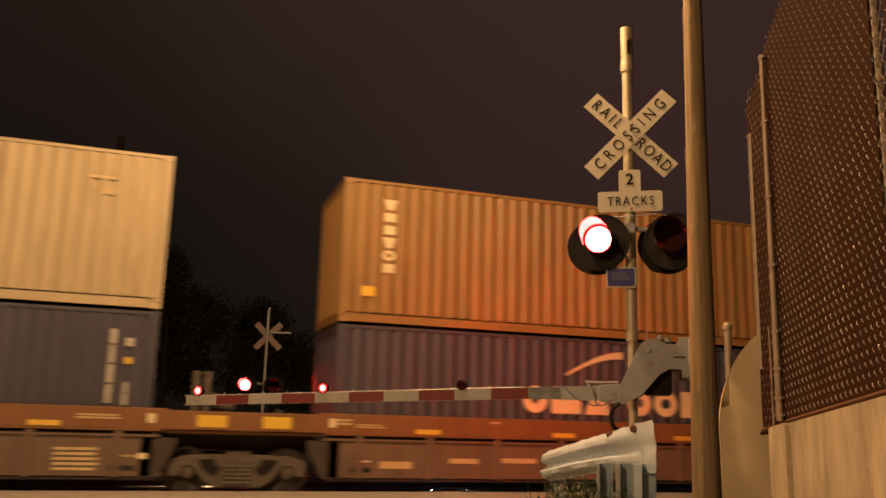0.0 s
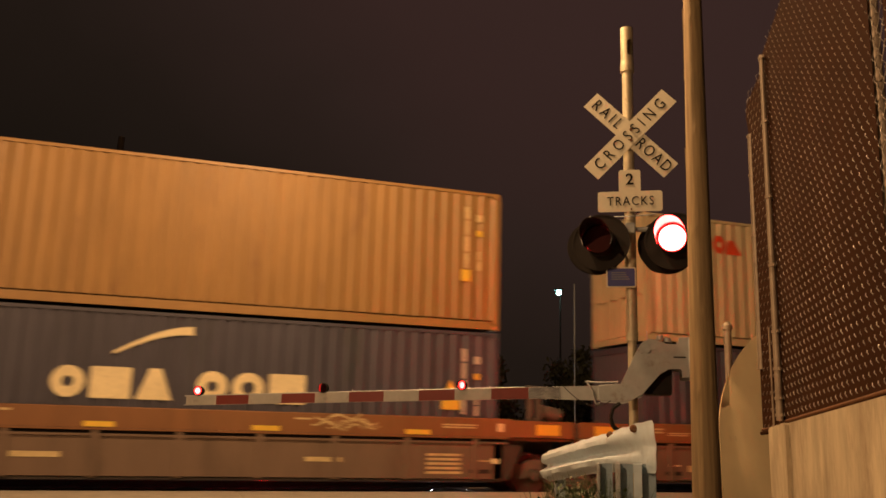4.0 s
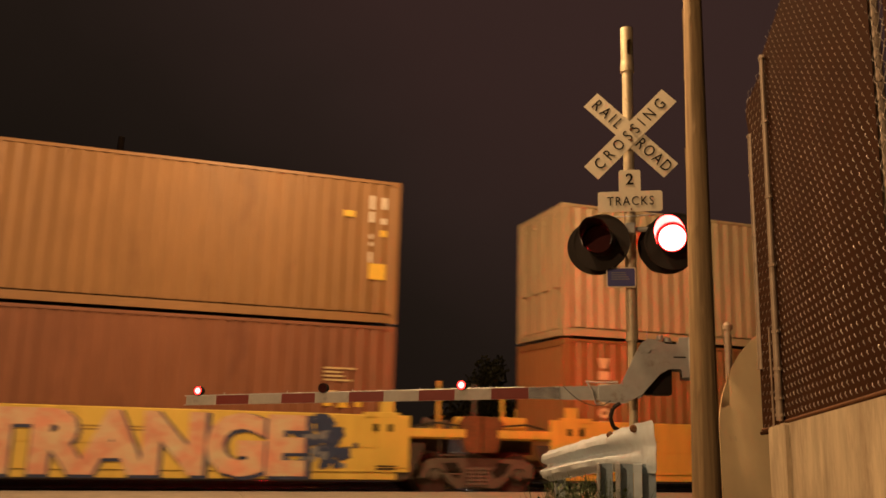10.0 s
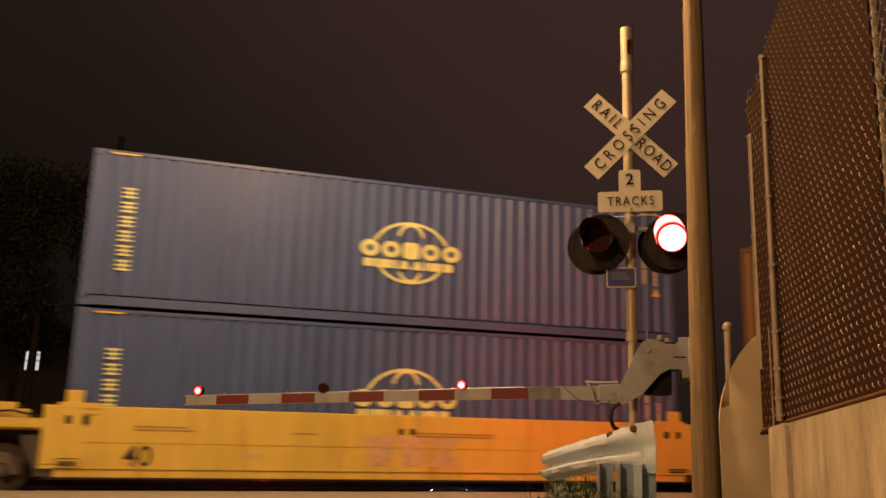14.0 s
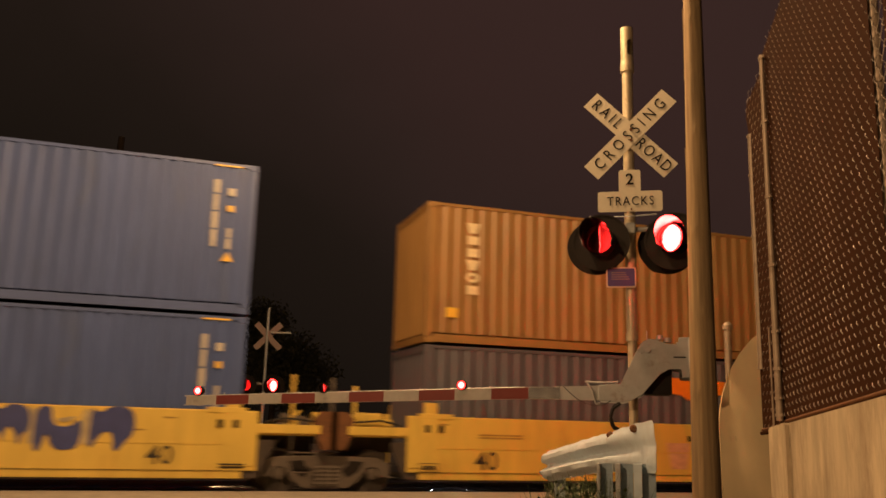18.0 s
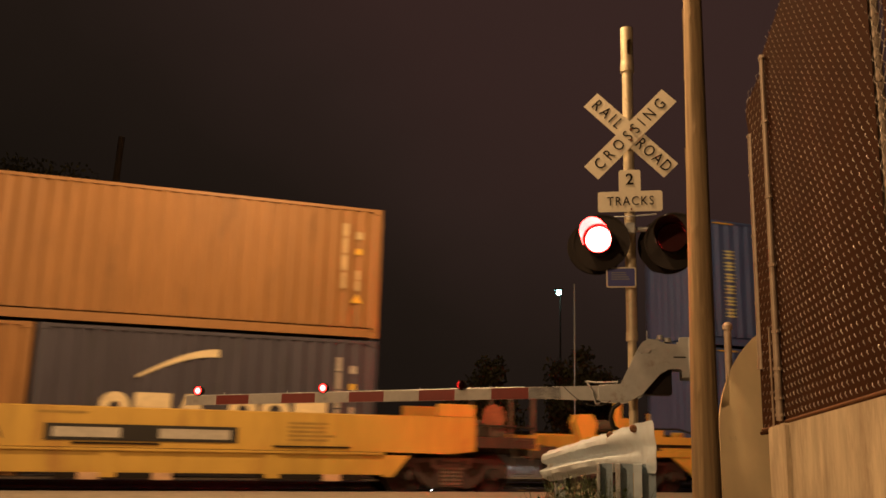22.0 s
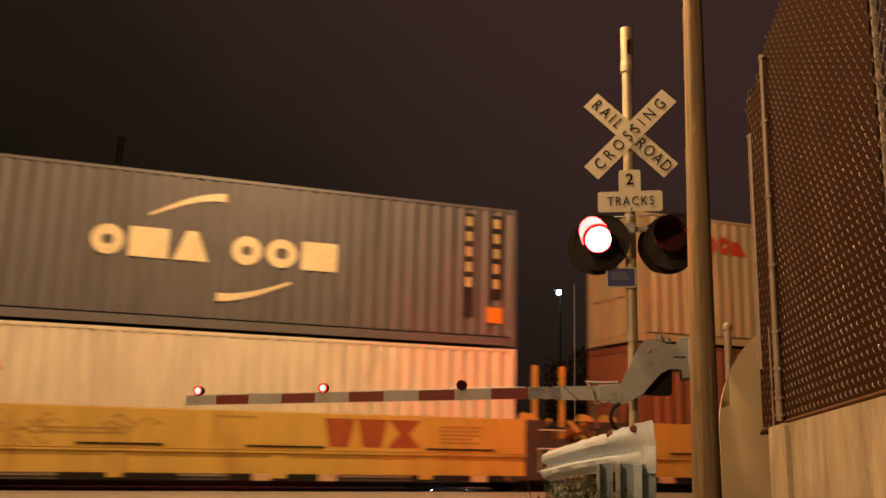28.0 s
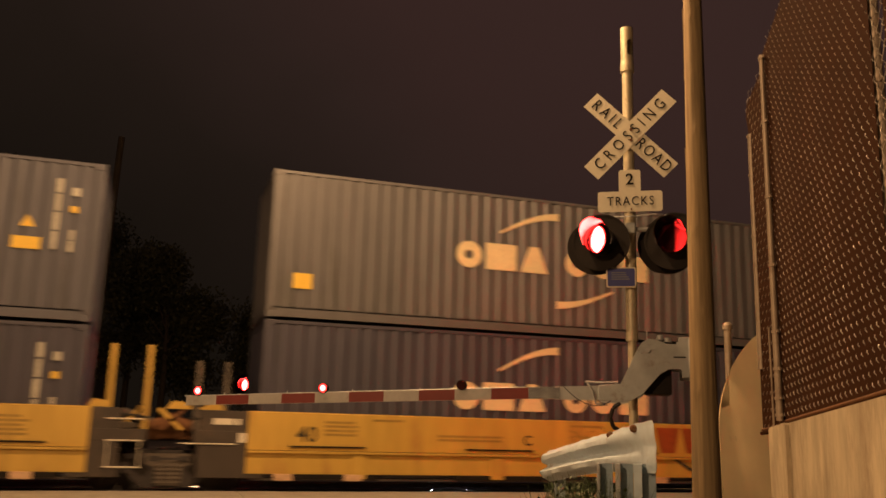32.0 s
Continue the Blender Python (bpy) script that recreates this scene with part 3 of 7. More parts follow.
    for k in range(5):
        bm = bmesh.new()
        x = -1.6 - 0.82 * k
        tube(bm, (x, -0.18, 1.71 - 0.039 * (-x - 1.2) + 0.06), (x, -0.18, 1.71 - 0.039 * (-x - 1.2) + 0.105), 0.006, seg=6)
        part("arm_pin", bm, M["galv"], arm)
    for x, z, ph, steady in ((-5.215, 1.685, "A", True), (-3.60, 1.745, "A", False), (-1.925, 1.805, "B", False)):
        lamp_before = len(INSERTS)
        gate_lamp(arm, x, z, ph, steady)
        INSERTS[lamp_before][0].parent.location.y = -0.18
    return sig


make_signal()


def make_far_signal():
    sig = base("crossing_signal", pose(3.02, 25.3, 0, 0, 0, -12),
               "crossing signal across the tracks seen from behind", "crossing signal", "crossing signals")
    bm = bmesh.new()
    tube(bm, (0, 0, -0.1), (0, 0, 4.62), 0.048, 0.044, 16)
    part("mast", bm, M["galv"], sig, "thin steel mast", True)
    crossbuck(sig, 3.80, 0.09, front=False)
    bm = bmesh.new()
    tube(bm, (-0.42, 0, 2.42), (0.42, 0, 2.42), 0.03, seg=10)
    box(bm, 0.1, 0.7, -0.05, 0.05, 3.88, 3.93)
    part("crossarm", bm, M["alu"], sig)
    for x, ph in ((-0.50, "L"), (0.30, "R")):
        flasher(sig, x, 2.36, -1, ph, M["led_far"], 0.30)
    bm = bmesh.new()
    box(bm, -0.2, 0.25, -0.2, 0.2, 0.5, 1.3, 0.03)
    part("mechanism_housing", bm, M["dark"], sig)


make_far_signal()


# ---------------------------------------------------------------- utility pole
def pole_radius(a, z):
    """Tapered, with lengthwise splits and knots that stand proud."""
    r = 0.138 - 0.0074 * z
    ca, sa = math.cos(a), math.sin(a)
    r += 0.004 * noise.noise(Vector((ca * 4, sa * 4, z * 0.35)))
    split = noise.noise(Vector((ca * 16, sa * 16, z * 0.30 + 7)))
    r -= 0.007 * max(0.0, split - 0.28)
    r += 0.0016 * noise.noise(Vector((ca * 34, sa * 34, z * 0.9)))
    for ka, kz, kr in KNOTS:
        d = ((a - radians(ka) + math.pi) % math.tau - math.pi) * r
        q = (d / kr) ** 2 + ((z - kz) / (kr * 1.3)) ** 2
        r += 0.017 * math.exp(-q) - 0.022 * math.exp(-q * 6)
    return r


KNOTS = ((-132, 5.58, 0.034), (-116, 4.36, 0.040), (-150, 3.3, 0.026), (-104, 2.5, 0.03), (-160, 1.7, 0.03))


def make_pole():
    bm = bmesh.new()
    seg, rows = 56, 210
    rings = []
    for j in range(rows + 1):
        z = -0.2 + 7.4 * j / rows if j < rows else 11.0
        cx = 0.018 + 0.005 * z
        ring = []
        for k in range(seg):
            a = k * math.tau / seg
            r = pole_radius(a, z)
            ring.append(bm.verts.new((cx * 0.82 + math.cos(a) * r, -cx * 0.57 + math.sin(a) * r, z)))
        rings.append(ring)
    for p, q in zip(rings, rings[1:]):
        for k in range(seg):
            bm.faces.new((p[k], p[(k + 1) % seg], q[(k + 1) % seg], q[k]))
    bm.faces.new(rings[-1])
    pole = base("utility_pole", pose(5.03, 7.18, 0), "weathered wooden utility pole with splits and knots", "utility pole")
    part("pole", bm, M["pole_wood"], pole, "", True)
    # slivers that have sprung from the edge
    for z0, z1, a in ((4.95, 5.75, 142), (3.5, 4.2, 146)):
        bm = bmesh.new()
        n = 10
        pts = []
        for k in range(n + 1):
            z = z0 + (z1 - z0) * k / n
            r = pole_radius(radians(a), z) + 0.001 + 0.010 * (k / n) ** 3
            cx = 0.018 + 0.005 * z
            pts.append((cx * 0.82 + math.cos(radians(a)) * r, -cx * 0.57 + math.sin(radians(a)) * r, z))
        pipe_path(bm, pts, 0.004, 5)
        part("splinter", bm, M["pole_wood"], pole)


make_pole()


# ---------------------------------------------------------------- concrete wall with chain-link fence
WALL_A, WALL_N, WALL_B = Vector((2.885, 3.472)), Vector((2.423, 2.382)), Vector((2.990, 3.757))
RISE = 0.083            # the wall climbs towards the bridge


def oriented(p, q):
    """Pose with x from p to q, at p."""
    d = q - p
    return pose(p.x, p.y, 0, 0, 0, math.degrees(math.atan2(d.y, d.x)))


def fence_top(x):
    return 3.305 + 0.38 * x if x < 0.5 else 3.495 + 0.15 * (x - 0.5)


def link_fabric(length, z0, top, rise=0.0, wide=0.026, tall=0.082, r=0.0016, start=None):
    """Flattened coils hooked into one another: outer strands slope one way, inner strands the other."""
    verts, faces = [], []
    n = int(length / wide)
    rows = int(2.6 / (tall / 2))
    for i in range(n):
        x = i * wide
        pts = []
        for j in range(rows + 1):
            side = (i + j) % 2
            px = x + (wide if side else 0.0)
            py = 0.0008 * math.sin(i * 0.37 + j * 0.05)
            z = z0 + rise * px + j * tall / 2
            if z > top(px):
                break
            if start and z < start(px):
                continue
            pts.append((px, py + 0.0070, z))
            # the outer strand bows forward between its bends
            for f in (0.25, 0.5, 0.75):
                q = px + (-f if side else f) * wide
                pts.append((q, py + (-0.0032 if f == 0.5 else 0.0022) if side else py + 0.0085, z + (f * tall / 2)))
        for a, b in zip(pts, pts[1:]):
            k = len(verts)
            way = (Vector(b) - Vector(a)).normalized()
            e1 = way.cross(Vector((0, 1, 0))).normalized() * r
            e2 = way.cross(e1).normalized() * r
            for p in (a, b):
                for q in range(6):
                    ca, sa = math.cos(q * math.tau / 6), math.sin(q * math.tau / 6)
                    verts.append((p[0] + e1.x * ca + e2.x * sa, p[1] + e1.y * ca + e2.y * sa, p[2] + e1.z * ca + e2.z * sa))
            faces += [(k + q, k + (q + 1) % 6, k + 6 + (q + 1) % 6, k + 6 + q) for q in range(6)]
    me = bpy.data.meshes.new("link_fabric")
    me.from_pydata(verts, [], faces)
    me.polygons.foreach_set("use_smooth", [True] * len(faces))
    me.materials.append(M["wire"])
    return me


WALL_LONG = 2.6


def make_wall():
    m = oriented(WALL_A, WALL_N)
    bm = bmesh.new()
    slab(bm, [(0.135, -0.3), (0.135, 1.385), (WALL_LONG, 1.365 + RISE * WALL_LONG), (WALL_LONG, -0.3)], -0.012, 0.25)
    w = thing("wall_concrete", bm, M["concrete"], "stained concrete retaining wall under the fence", "wall", kind="structure")
    w.matrix_basis = m
    bm = bmesh.new()
    slab(bm, [(-0.135, -0.3), (-0.135, 1.350), (-0.12, 1.362), (0.12, 1.385), (0.130, 1.375), (0.130, -0.3)], -0.03, 0.25)
    part("pilaster", bm, M["concrete"], w, "concrete end pilaster")
    bm = bmesh.new()
    box(bm, -0.215, -0.175, 0.06, 0.10, -0.3, 1.36)
    part("drain_pipe", bm, M["galv"], w, "thin grey pipe beside the pilaster")
    return m


def make_fence():
    m = make_wall()
    # x runs from the far end post towards the near end; the mesh stands over the wall
    fence = base("chain_link_fence", m, "galvanised chain-link fence with dark cloth on a concrete wall", "fence")
    fab = share("link_fabric", link_fabric(WALL_LONG, 1.40, fence_top, RISE), fence, pose(0, 0.0, 0))
    fab["kind"] = "stuff"
    for k, (x, z0, z1) in enumerate(((0.022, 1.395, 3.27), (1.25, 1.50, 3.85), (2.52, 1.62, 4.0))):
        bm = bmesh.new()
        py = 0.030 if k else -0.017
        tube(bm, (x, py, z0), (x, py, z1), 0.021 if k else 0.0175, 0.021 if k else 0.0115, seg=16)
        post = part("fence_post", bm, M["post_zinc"], fence, "round galvanised post", True)
        for zz in (z0 + 0.02, z0 + 0.10, z0 + 0.24, z0 + 0.42, z0 + 0.75, z0 + 1.1, z0 + 1.5, z0 + 1.85):
            bm = bmesh.new()
            tube(bm, (x, py, zz), (x, py, zz + 0.014), 0.0255 if k else 0.022 - 0.0032 * (zz - z0), seg=14)
            box(bm, x - 0.021, x + 0.040, py - 0.004, py + 0.004, zz, zz + 0.014)
            part("post_band", bm, M["post_zinc"], post)
    # cloth tied tightly behind the outer strands, in lengths between the posts
    for a, b in ((-0.045, 1.275), (1.40, 2.48)):
        bm = bmesh.new()
        slab(bm, [(a, 1.37 + RISE * max(a, 0)), (b, 1.37 + RISE * b), (b, fence_top(b)), (max(a, 0.5), fence_top(max(a, 0.5)))] + ([(a, fence_top(a))] if a < 0.5 else []), 0.0012, 0.0040)
        part("windscreen", bm, M["cloth"], fence, "dark brown mesh windscreen cloth")
    bm = bmesh.new()
    tube(bm, (0.05, 0.0, 1.393), (WALL_LONG, 0.0, 1.383 + RISE * WALL_LONG), 0.008, seg=8)
    part("tension_wire", bm, M["rusty"], fence, "rusty bottom wire")
    # short return past the corner
    m2 = oriented(WALL_A + (WALL_A - WALL_N) * 0.05, WALL_B)
    ret = base("chain_link_fence", m2, "short return of the chain-link fence at the wall corner", "fence")
    f2 = share("link_fabric", link_fabric(0.275, 1.35, lambda x: 3.235 - 0.38 * x, start=lambda x: 0.0 if x < 0.225 else 2.93 + (x - 0.225) * 2.5), ret, Matrix.Diagonal((1, -1, 1, 1)))
    f2["kind"] = "stuff"
    bm = bmesh.new()
    rp = 0.212
    tube(bm, (rp, -0.004, 1.66), (rp, -0.004, 2.94), 0.0190, 0.0160, seg=14)
    post = part("fence_post", bm, M["post_zinc"], ret, "round galvanised post", True)
    for zz in (1.66, 2.0, 2.36, 2.70, 2.92):
        bm = bmesh.new()
        tube(bm, (rp, -0.004, zz), (rp, -0.004, zz + 0.012), 0.0215, seg=12)
        part("post_band", bm, M["post_zinc"], post)
    bm = bmesh.new()
    tube(bm, (0, 0.003, 1.368), (0.232, 0.003, 1.354), 0.006, seg=8)
    part("bottom_rail", bm, M["rusty"], ret, "rusty bottom rail")
    bm = bmesh.new()
    slab(bm, [(0.0, 1.35), (0.232, 1.335), (0.226, 2.93), (0.262, 3.06), (0.245, 3.12), (0.0, 3.22)], -0.0040, -0.0012)
    screen = part("windscreen", bm, M["cloth"], ret, "dark brown mesh windscreen cloth")
    bm = bmesh.new()
    tube(bm, (-0.02, 0.004, 1.352), (0.235, 0.004, 1.336), 0.014, 0.010, seg=10)
    part("hem", bm, M["cloth"], screen, "rolled lower hem")
    bm = bmesh.new()
    box(bm, 0.040, 0.052, 0.006, 0.011, 1.36, 1.86)
    part("tension_bar", bm, M["post_zinc"], ret, "flat tension bar")


make_fence()


def make_abutment():
    """Rounded concrete end wall behind the fence, its face turned to the road."""
    bm = bmesh.new()
    pts = [(0.19, -0.3), (0.172, 0.63), (0.162, 0.95)]
    for k in range(19):
        a = radians(-6 + 82 * k / 18)
        pts.append((1.085 - 0.925 * math.cos(a) ** 0.94, 1.36 + 1.27 * math.sin(a)))
    pts += [(1.35, 2.64), (1.35, -0.3)]
    slab(bm, pts, 0.0, 0.45)
    ob = thing("wall_rounded_abutment", bm, M["concrete_b"], "smooth tan concrete wall with a rounded end", "wall", kind="structure")
    ob.matrix_basis = pose(6.02, 8.54, 0, 0, 0, -34)
    bm = bmesh.new()
    tube(bm, (0, 0, -0.2), (0, 0, 2.60), 0.045, seg=16)
    post = base("pipe_post", pose(6.66, 8.92, 0), "dull steel pipe post with a rounded cap", "post")
    part("pipe", bm, M["post_zinc"], post, "", True)
    bm = bmesh.new()
    tube(bm, (0, 0, 2.60), (0, 0, 2.65), 0.062, 0.062, 16)
    tube(bm, (0, 0, 2.65), (0, 0, 2.69), 0.062, 0.03, 16)
    part("post_cap", bm, M["post_zinc"], post, "", True)


make_abutment()


# ---------------------------------------------------------------- guardrail and weeds
def make_guardrail():
    rail = base("guardrail", pose(0, 0, 0), "bent and dented galvanised guardrail end", "guardrail")
    P, Q = Vector((3.415, 5.423, 1.232)), Vector((3.79, 7.98, 0.988))
    prof = [(-0.155, 0.0), (-0.135, 0.012), (-0.115, 0.055), (-0.095, 0.076), (-0.060, 0.080), (-0.038, 0.058), (-0.018, 0.018), (0.0, 0.008),
            (0.018, 0.018), (0.038, 0.058), (0.060, 0.080), (0.095, 0.076), (0.115, 0.055), (0.135, 0.012), (0.155, 0.0)]
    along = (Q - P).normalized()
    out = Vector((-along.y, along.x, 0)).normalized()
    bm = bmesh.new()
    n = 44
    rows = []
    for j in range(n + 1):
        k = j / n
        c = P.lerp(Q, k) + Vector((0, 0, 0.016 * math.sin(k * 4.2)))
        # hammered flat and spread towards the end terminal, crumpled at the other end
        flat = min(1.0, max(0.10, (k - 0.06) / 0.30))
        tall = 1.0 + 0.20 * (1 - flat) - 0.06 * k
        crush = max(0.0, (k - 0.86) / 0.14)
        row = []
        for i, (h, d) in enumerate(prof):
            w = noise.noise(Vector((k * 8, h * 9, 1)))
            v = noise.noise(Vector((k * 19, h * 14, 5)))
            d2 = d * flat + (0.014 * w + 0.006 * v) * (0.35 + 0.65 * flat) + crush * 0.05 * noise.noise(Vector((h * 22, 2, k * 9)))
            lean = 0.07 * h * (1 - flat)
            q = c + out * (d2 + lean) + Vector((0, 0, h * tall + 0.007 * v))
            if j == 0:
                q += along * (0.045 * (abs(h) / 0.155) ** 6)
            if j == n:
                q += along * 0.10 * noise.noise(Vector((h * 16, 4, 0)))
            row.append(bm.verts.new(q))
        rows.append(row)
    for a, b in zip(rows, rows[1:]):
        for i in range(len(prof) - 1):
            bm.faces.new((a[i], a[i + 1], b[i + 1], b[i]))
    bmesh.ops.recalc_face_normals(bm, faces=bm.faces)
    bmesh.ops.solidify(bm, geom=bm.faces[:], thickness=0.004)
    part("w_beam", bm, M["zinc"], rail, "dented galvanised beam", True)
    # channel posts side by side under the end terminal
    across = Vector((0.855, -0.519, 0))
    for off, web, flange, mt in ((-0.012, 0.096, 0.060, "zinc"), (-0.172, 0.088, 0.036, "galv"), (-0.315, 0.090, 0.024, "galv")):
        c = P + across * off + Vector((0.075, 0.115, 0))
        top = P.z - 0.13 - 0.02 * abs(off)
        bm = bmesh.new()
        box(bm, -web, 0.0, 0.035, 0.043, -0.4, top)
        box(bm, -0.008, 0.0, -0.03, 0.035, -0.4, top)
        po = part("post", bm, M["post_grey"], rail, "grey steel channel post")
        po.matrix_basis = pose(c.x, c.y, 0, 0, 0, -31)
        bm = bmesh.new()
        box(bm, -web - flange, -web - 0.001, -0.036, 0.050, -0.4, top, 0.004)
        part("flange", bm, M[mt], po, "pale post flange")
    c = P.lerp(Q, 0.93) - out * 0.06
    bm = bmesh.new()
    box(bm, -0.05, 0.05, -0.006, 0.006, -0.4, c.z - 0.05)
    box(bm, -0.05, -0.04, -0.05, 0.05, -0.4, c.z - 0.05)
    box(bm, 0.04, 0.05, -0.05, 0.05, -0.4, c.z - 0.05)
    part("post", bm, M["zinc"], rail, "galvanised steel post").matrix_basis = pose(c.x, c.y, 0, 0, 0, -20)
    for k, up in ((0.125, 0.150), (0.305, 0.140)):
        bm = bmesh.new()
        c = P.lerp(Q, k) + out * (0.012 + 0.03 * k) + Vector((0, 0, up))
        bmesh.ops.create_icosphere(bm, subdivisions=2, radius=0.030)
        for v in bm.verts:
            v.co *= 1.0 + 0.25 * noise.noise(v.co * 40)
        bmesh.ops.translate(bm, vec=c + out * 0.02, verts=bm.verts)
        part("bolt_head", bm, M["rusty"], rail, "rusty bolt", True)


def make_weeds():
    rng = random.Random(4)
    verts, faces = [], []
    for k in range(620):
        kk = rng.random()
        x = 2.86 + kk * 0.36 + rng.uniform(-0.05, 0.05)
        y = 5.92 - kk * 0.20 + rng.uniform(-0.25, 0.25)
        h = rng.uniform(0.45, 0.74) - 0.10 * abs(kk - 0.6)
        lean = Vector((rng.uniform(-0.14, 0.14), rng.uniform(-0.14, 0.14), 0))
        a = rng.uniform(0, math.pi)
        d = Vector((math.cos(a), math.sin(a), 0))
        z0 = mound(x, y) - 0.18
        z1 = 0.30 + h
        w = rng.uniform(0.004, 0.012)
        steps = 4
        i0 = len(verts)
        for s in range(steps + 1):
            f = s / steps
            c = Vector((x, y, z0 + (z1 - z0) * f)) + lean * f * f * 1.4
            ww = w * (1 - f * 0.9)
            verts += [tuple(c - d * ww), tuple(c + d * ww)]
        for s in range(steps):
            j = i0 + 2 * s
            faces.append((j, j + 1, j + 3, j + 2))
        for q in range(3):
            f = rng.uniform(0.4, 0.95)
            c = Vector((x, y, z0 + (z1 - z0) * f)) + lean * f * f * 1.4
            e = Vector((rng.uniform(-1, 1), rng.uniform(-1, 1), rng.uniform(-0.2, 0.7))).normalized() * rng.uniform(0.03, 0.07)
            g = e.cross(Vector((0, 0, 1))).normalized() * 0.012
            j = len(verts)
            verts += [tuple(c), tuple(c + e * 0.5 + g), tuple(c + e), tuple(c + e * 0.5 - g)]
            faces.append((j, j + 1, j + 2, j + 3))
    me = bpy.data.meshes.new("weeds")
    me.from_pydata(verts, [], faces)
    me.materials.append(M["weed"])
    tagged(new("weeds", me), "green weeds growing under the guardrail", "weeds", kind="stuff")


make_guardrail()
make_weeds()


# ---------------------------------------------------------------- far side: trees, poles, lamp, house
def leaf_crown(rng, clumps, size):
    verts, faces = [], []
    for (c, r) in clumps:
        for k in range(int(260 * r * r)):
            d = Vector((rng.gauss(0, 1), rng.gauss(0, 1), rng.gauss(0, 0.8)))
            p = c + d.normalized() * r * rng.uniform(0.35, 1.08)
            a = Vector((rng.uniform(-1, 1), rng.uniform(-1, 1), rng.uniform(-1, 1))).normalized() * size * rng.uniform(0.6, 1.3)
            b = a.cross(Vector((rng.uniform(-1, 1), rng.uniform(-1, 1), rng.uniform(-1, 1)))).normalized() * size * 0.5
            j = len(verts)
            verts += [tuple(p - a), tuple(p + b), tuple(p + a), tuple(p - b)]
            faces.append((j, j + 1, j + 2, j + 3))
    me = bpy.data.meshes.new("crown")
    me.from_pydata(verts, [], faces)
    me.materials.append(M["leaf"])
    return me


def make_tree(x, y, h, spread, seed):
    rng = random.Random(seed)
    tree = base("tree", pose(x, y, -0.2), "dark leafy tree behind the tracks at night", "tree", "trees")
    bm = bmesh.new()
    tube(bm, (0, 0, 0), (0.1, 0, h * 0.35), 0.26, 0.20, 12)
    tube(bm, (0.1, 0, h * 0.35), (0.0, 0.1, h * 0.72), 0.20, 0.09, 12)
    clumps = []
    for k in range(9):
        a = rng.uniform(0, math.tau)
        z = h * rng.uniform(0.35, 0.95)
        r = spread * rng.uniform(0.35, 1.0) * (1.15 - z / h * 0.6)
        e = Vector((math.cos(a) * r, math.sin(a) * r, z))
        tube(bm, (0.05, 0, min(z * 0.7, h * 0.6)), e, 0.07, 0.02, 7)
        clumps.append((e, spread * rng.uniform(0.32, 0.55)))
        clumps.append((e * 0.75 + Vector((0, 0, z * 0.25)), spread * rng.uniform(0.25, 0.45)))
    part("trunk", bm, M["bark"], tree, "", True)
    share("crown", leaf_crown(rng, clumps, 0.16), tree)


for k, (x, y, h, sp) in enumerate(((20.6, 40.5, 5.6, 2.0), (17.0, 43.5, 5.2, 2.2), (24.5, 46, 4.8, 2.4), (-6.5, 52, 15, 4.6), (-12.0, 47, 13, 4.4),
                                   (0.5, 60, 12, 4.4), (8.0, 62, 9, 4.0), (-2.0, 68, 16, 5.0))):
    make_tree(x, y, h, sp, 30 + k)


def make_far_poles():
    pole = base("utility_pole", pose(-3.2, 48.4, 0, 0, 1.2, 0), "dark wooden utility pole beyond the tracks", "utility pole")
    bm = bmesh.new()
    tube(bm, (0, 0, -0.3), (0, 0, 16.5), 0.24, 0.17, 14)
    part("pole", bm, M["bark"], pole, "", True)
    lamp = base("street_lamp", pose(30.9, 63.6, 0), "distant cold white street lamp on a thin pole", "street lamp")
    bm = bmesh.new()
    tube(bm, (0.6, 0.5, -0.3), (0.6, 0.5, 12.7), 0.10, 0.06, 10)
    tube(bm, (0.6, 0.5, 12.7), (0, -0.3, 12.75), 0.05, 0.05, 8)
    part("pole", bm, M["bark"], lamp, "", True)
    bm = bmesh.new()
    box(bm, -0.3, 0.3, -0.75, -0.15, 12.62, 12.8, 0.04)
    part("lamp_head", bm, M["alu"], lamp)
    bm = bmesh.new()
    bmesh.ops.create_uvsphere(bm, u_segments=16, v_segments=10, radius=0.20)
    bmesh.ops.translate(bm, vec=(0, -0.45, 12.42), verts=bm.verts)
    part("lamp_globe", bm, M["lamp_white"], lamp, "glowing cold white globe", True)
    post = base("sign_post", pose(15.35, 30.0, 0), "thin dark post beyond the tracks", "post")
    bm = bmesh.new()
    tube(bm, (0, 0, -0.2), (0, 0, 7.0), 0.035, seg=10)
    part("pole", bm, M["galv"], post, "", True)


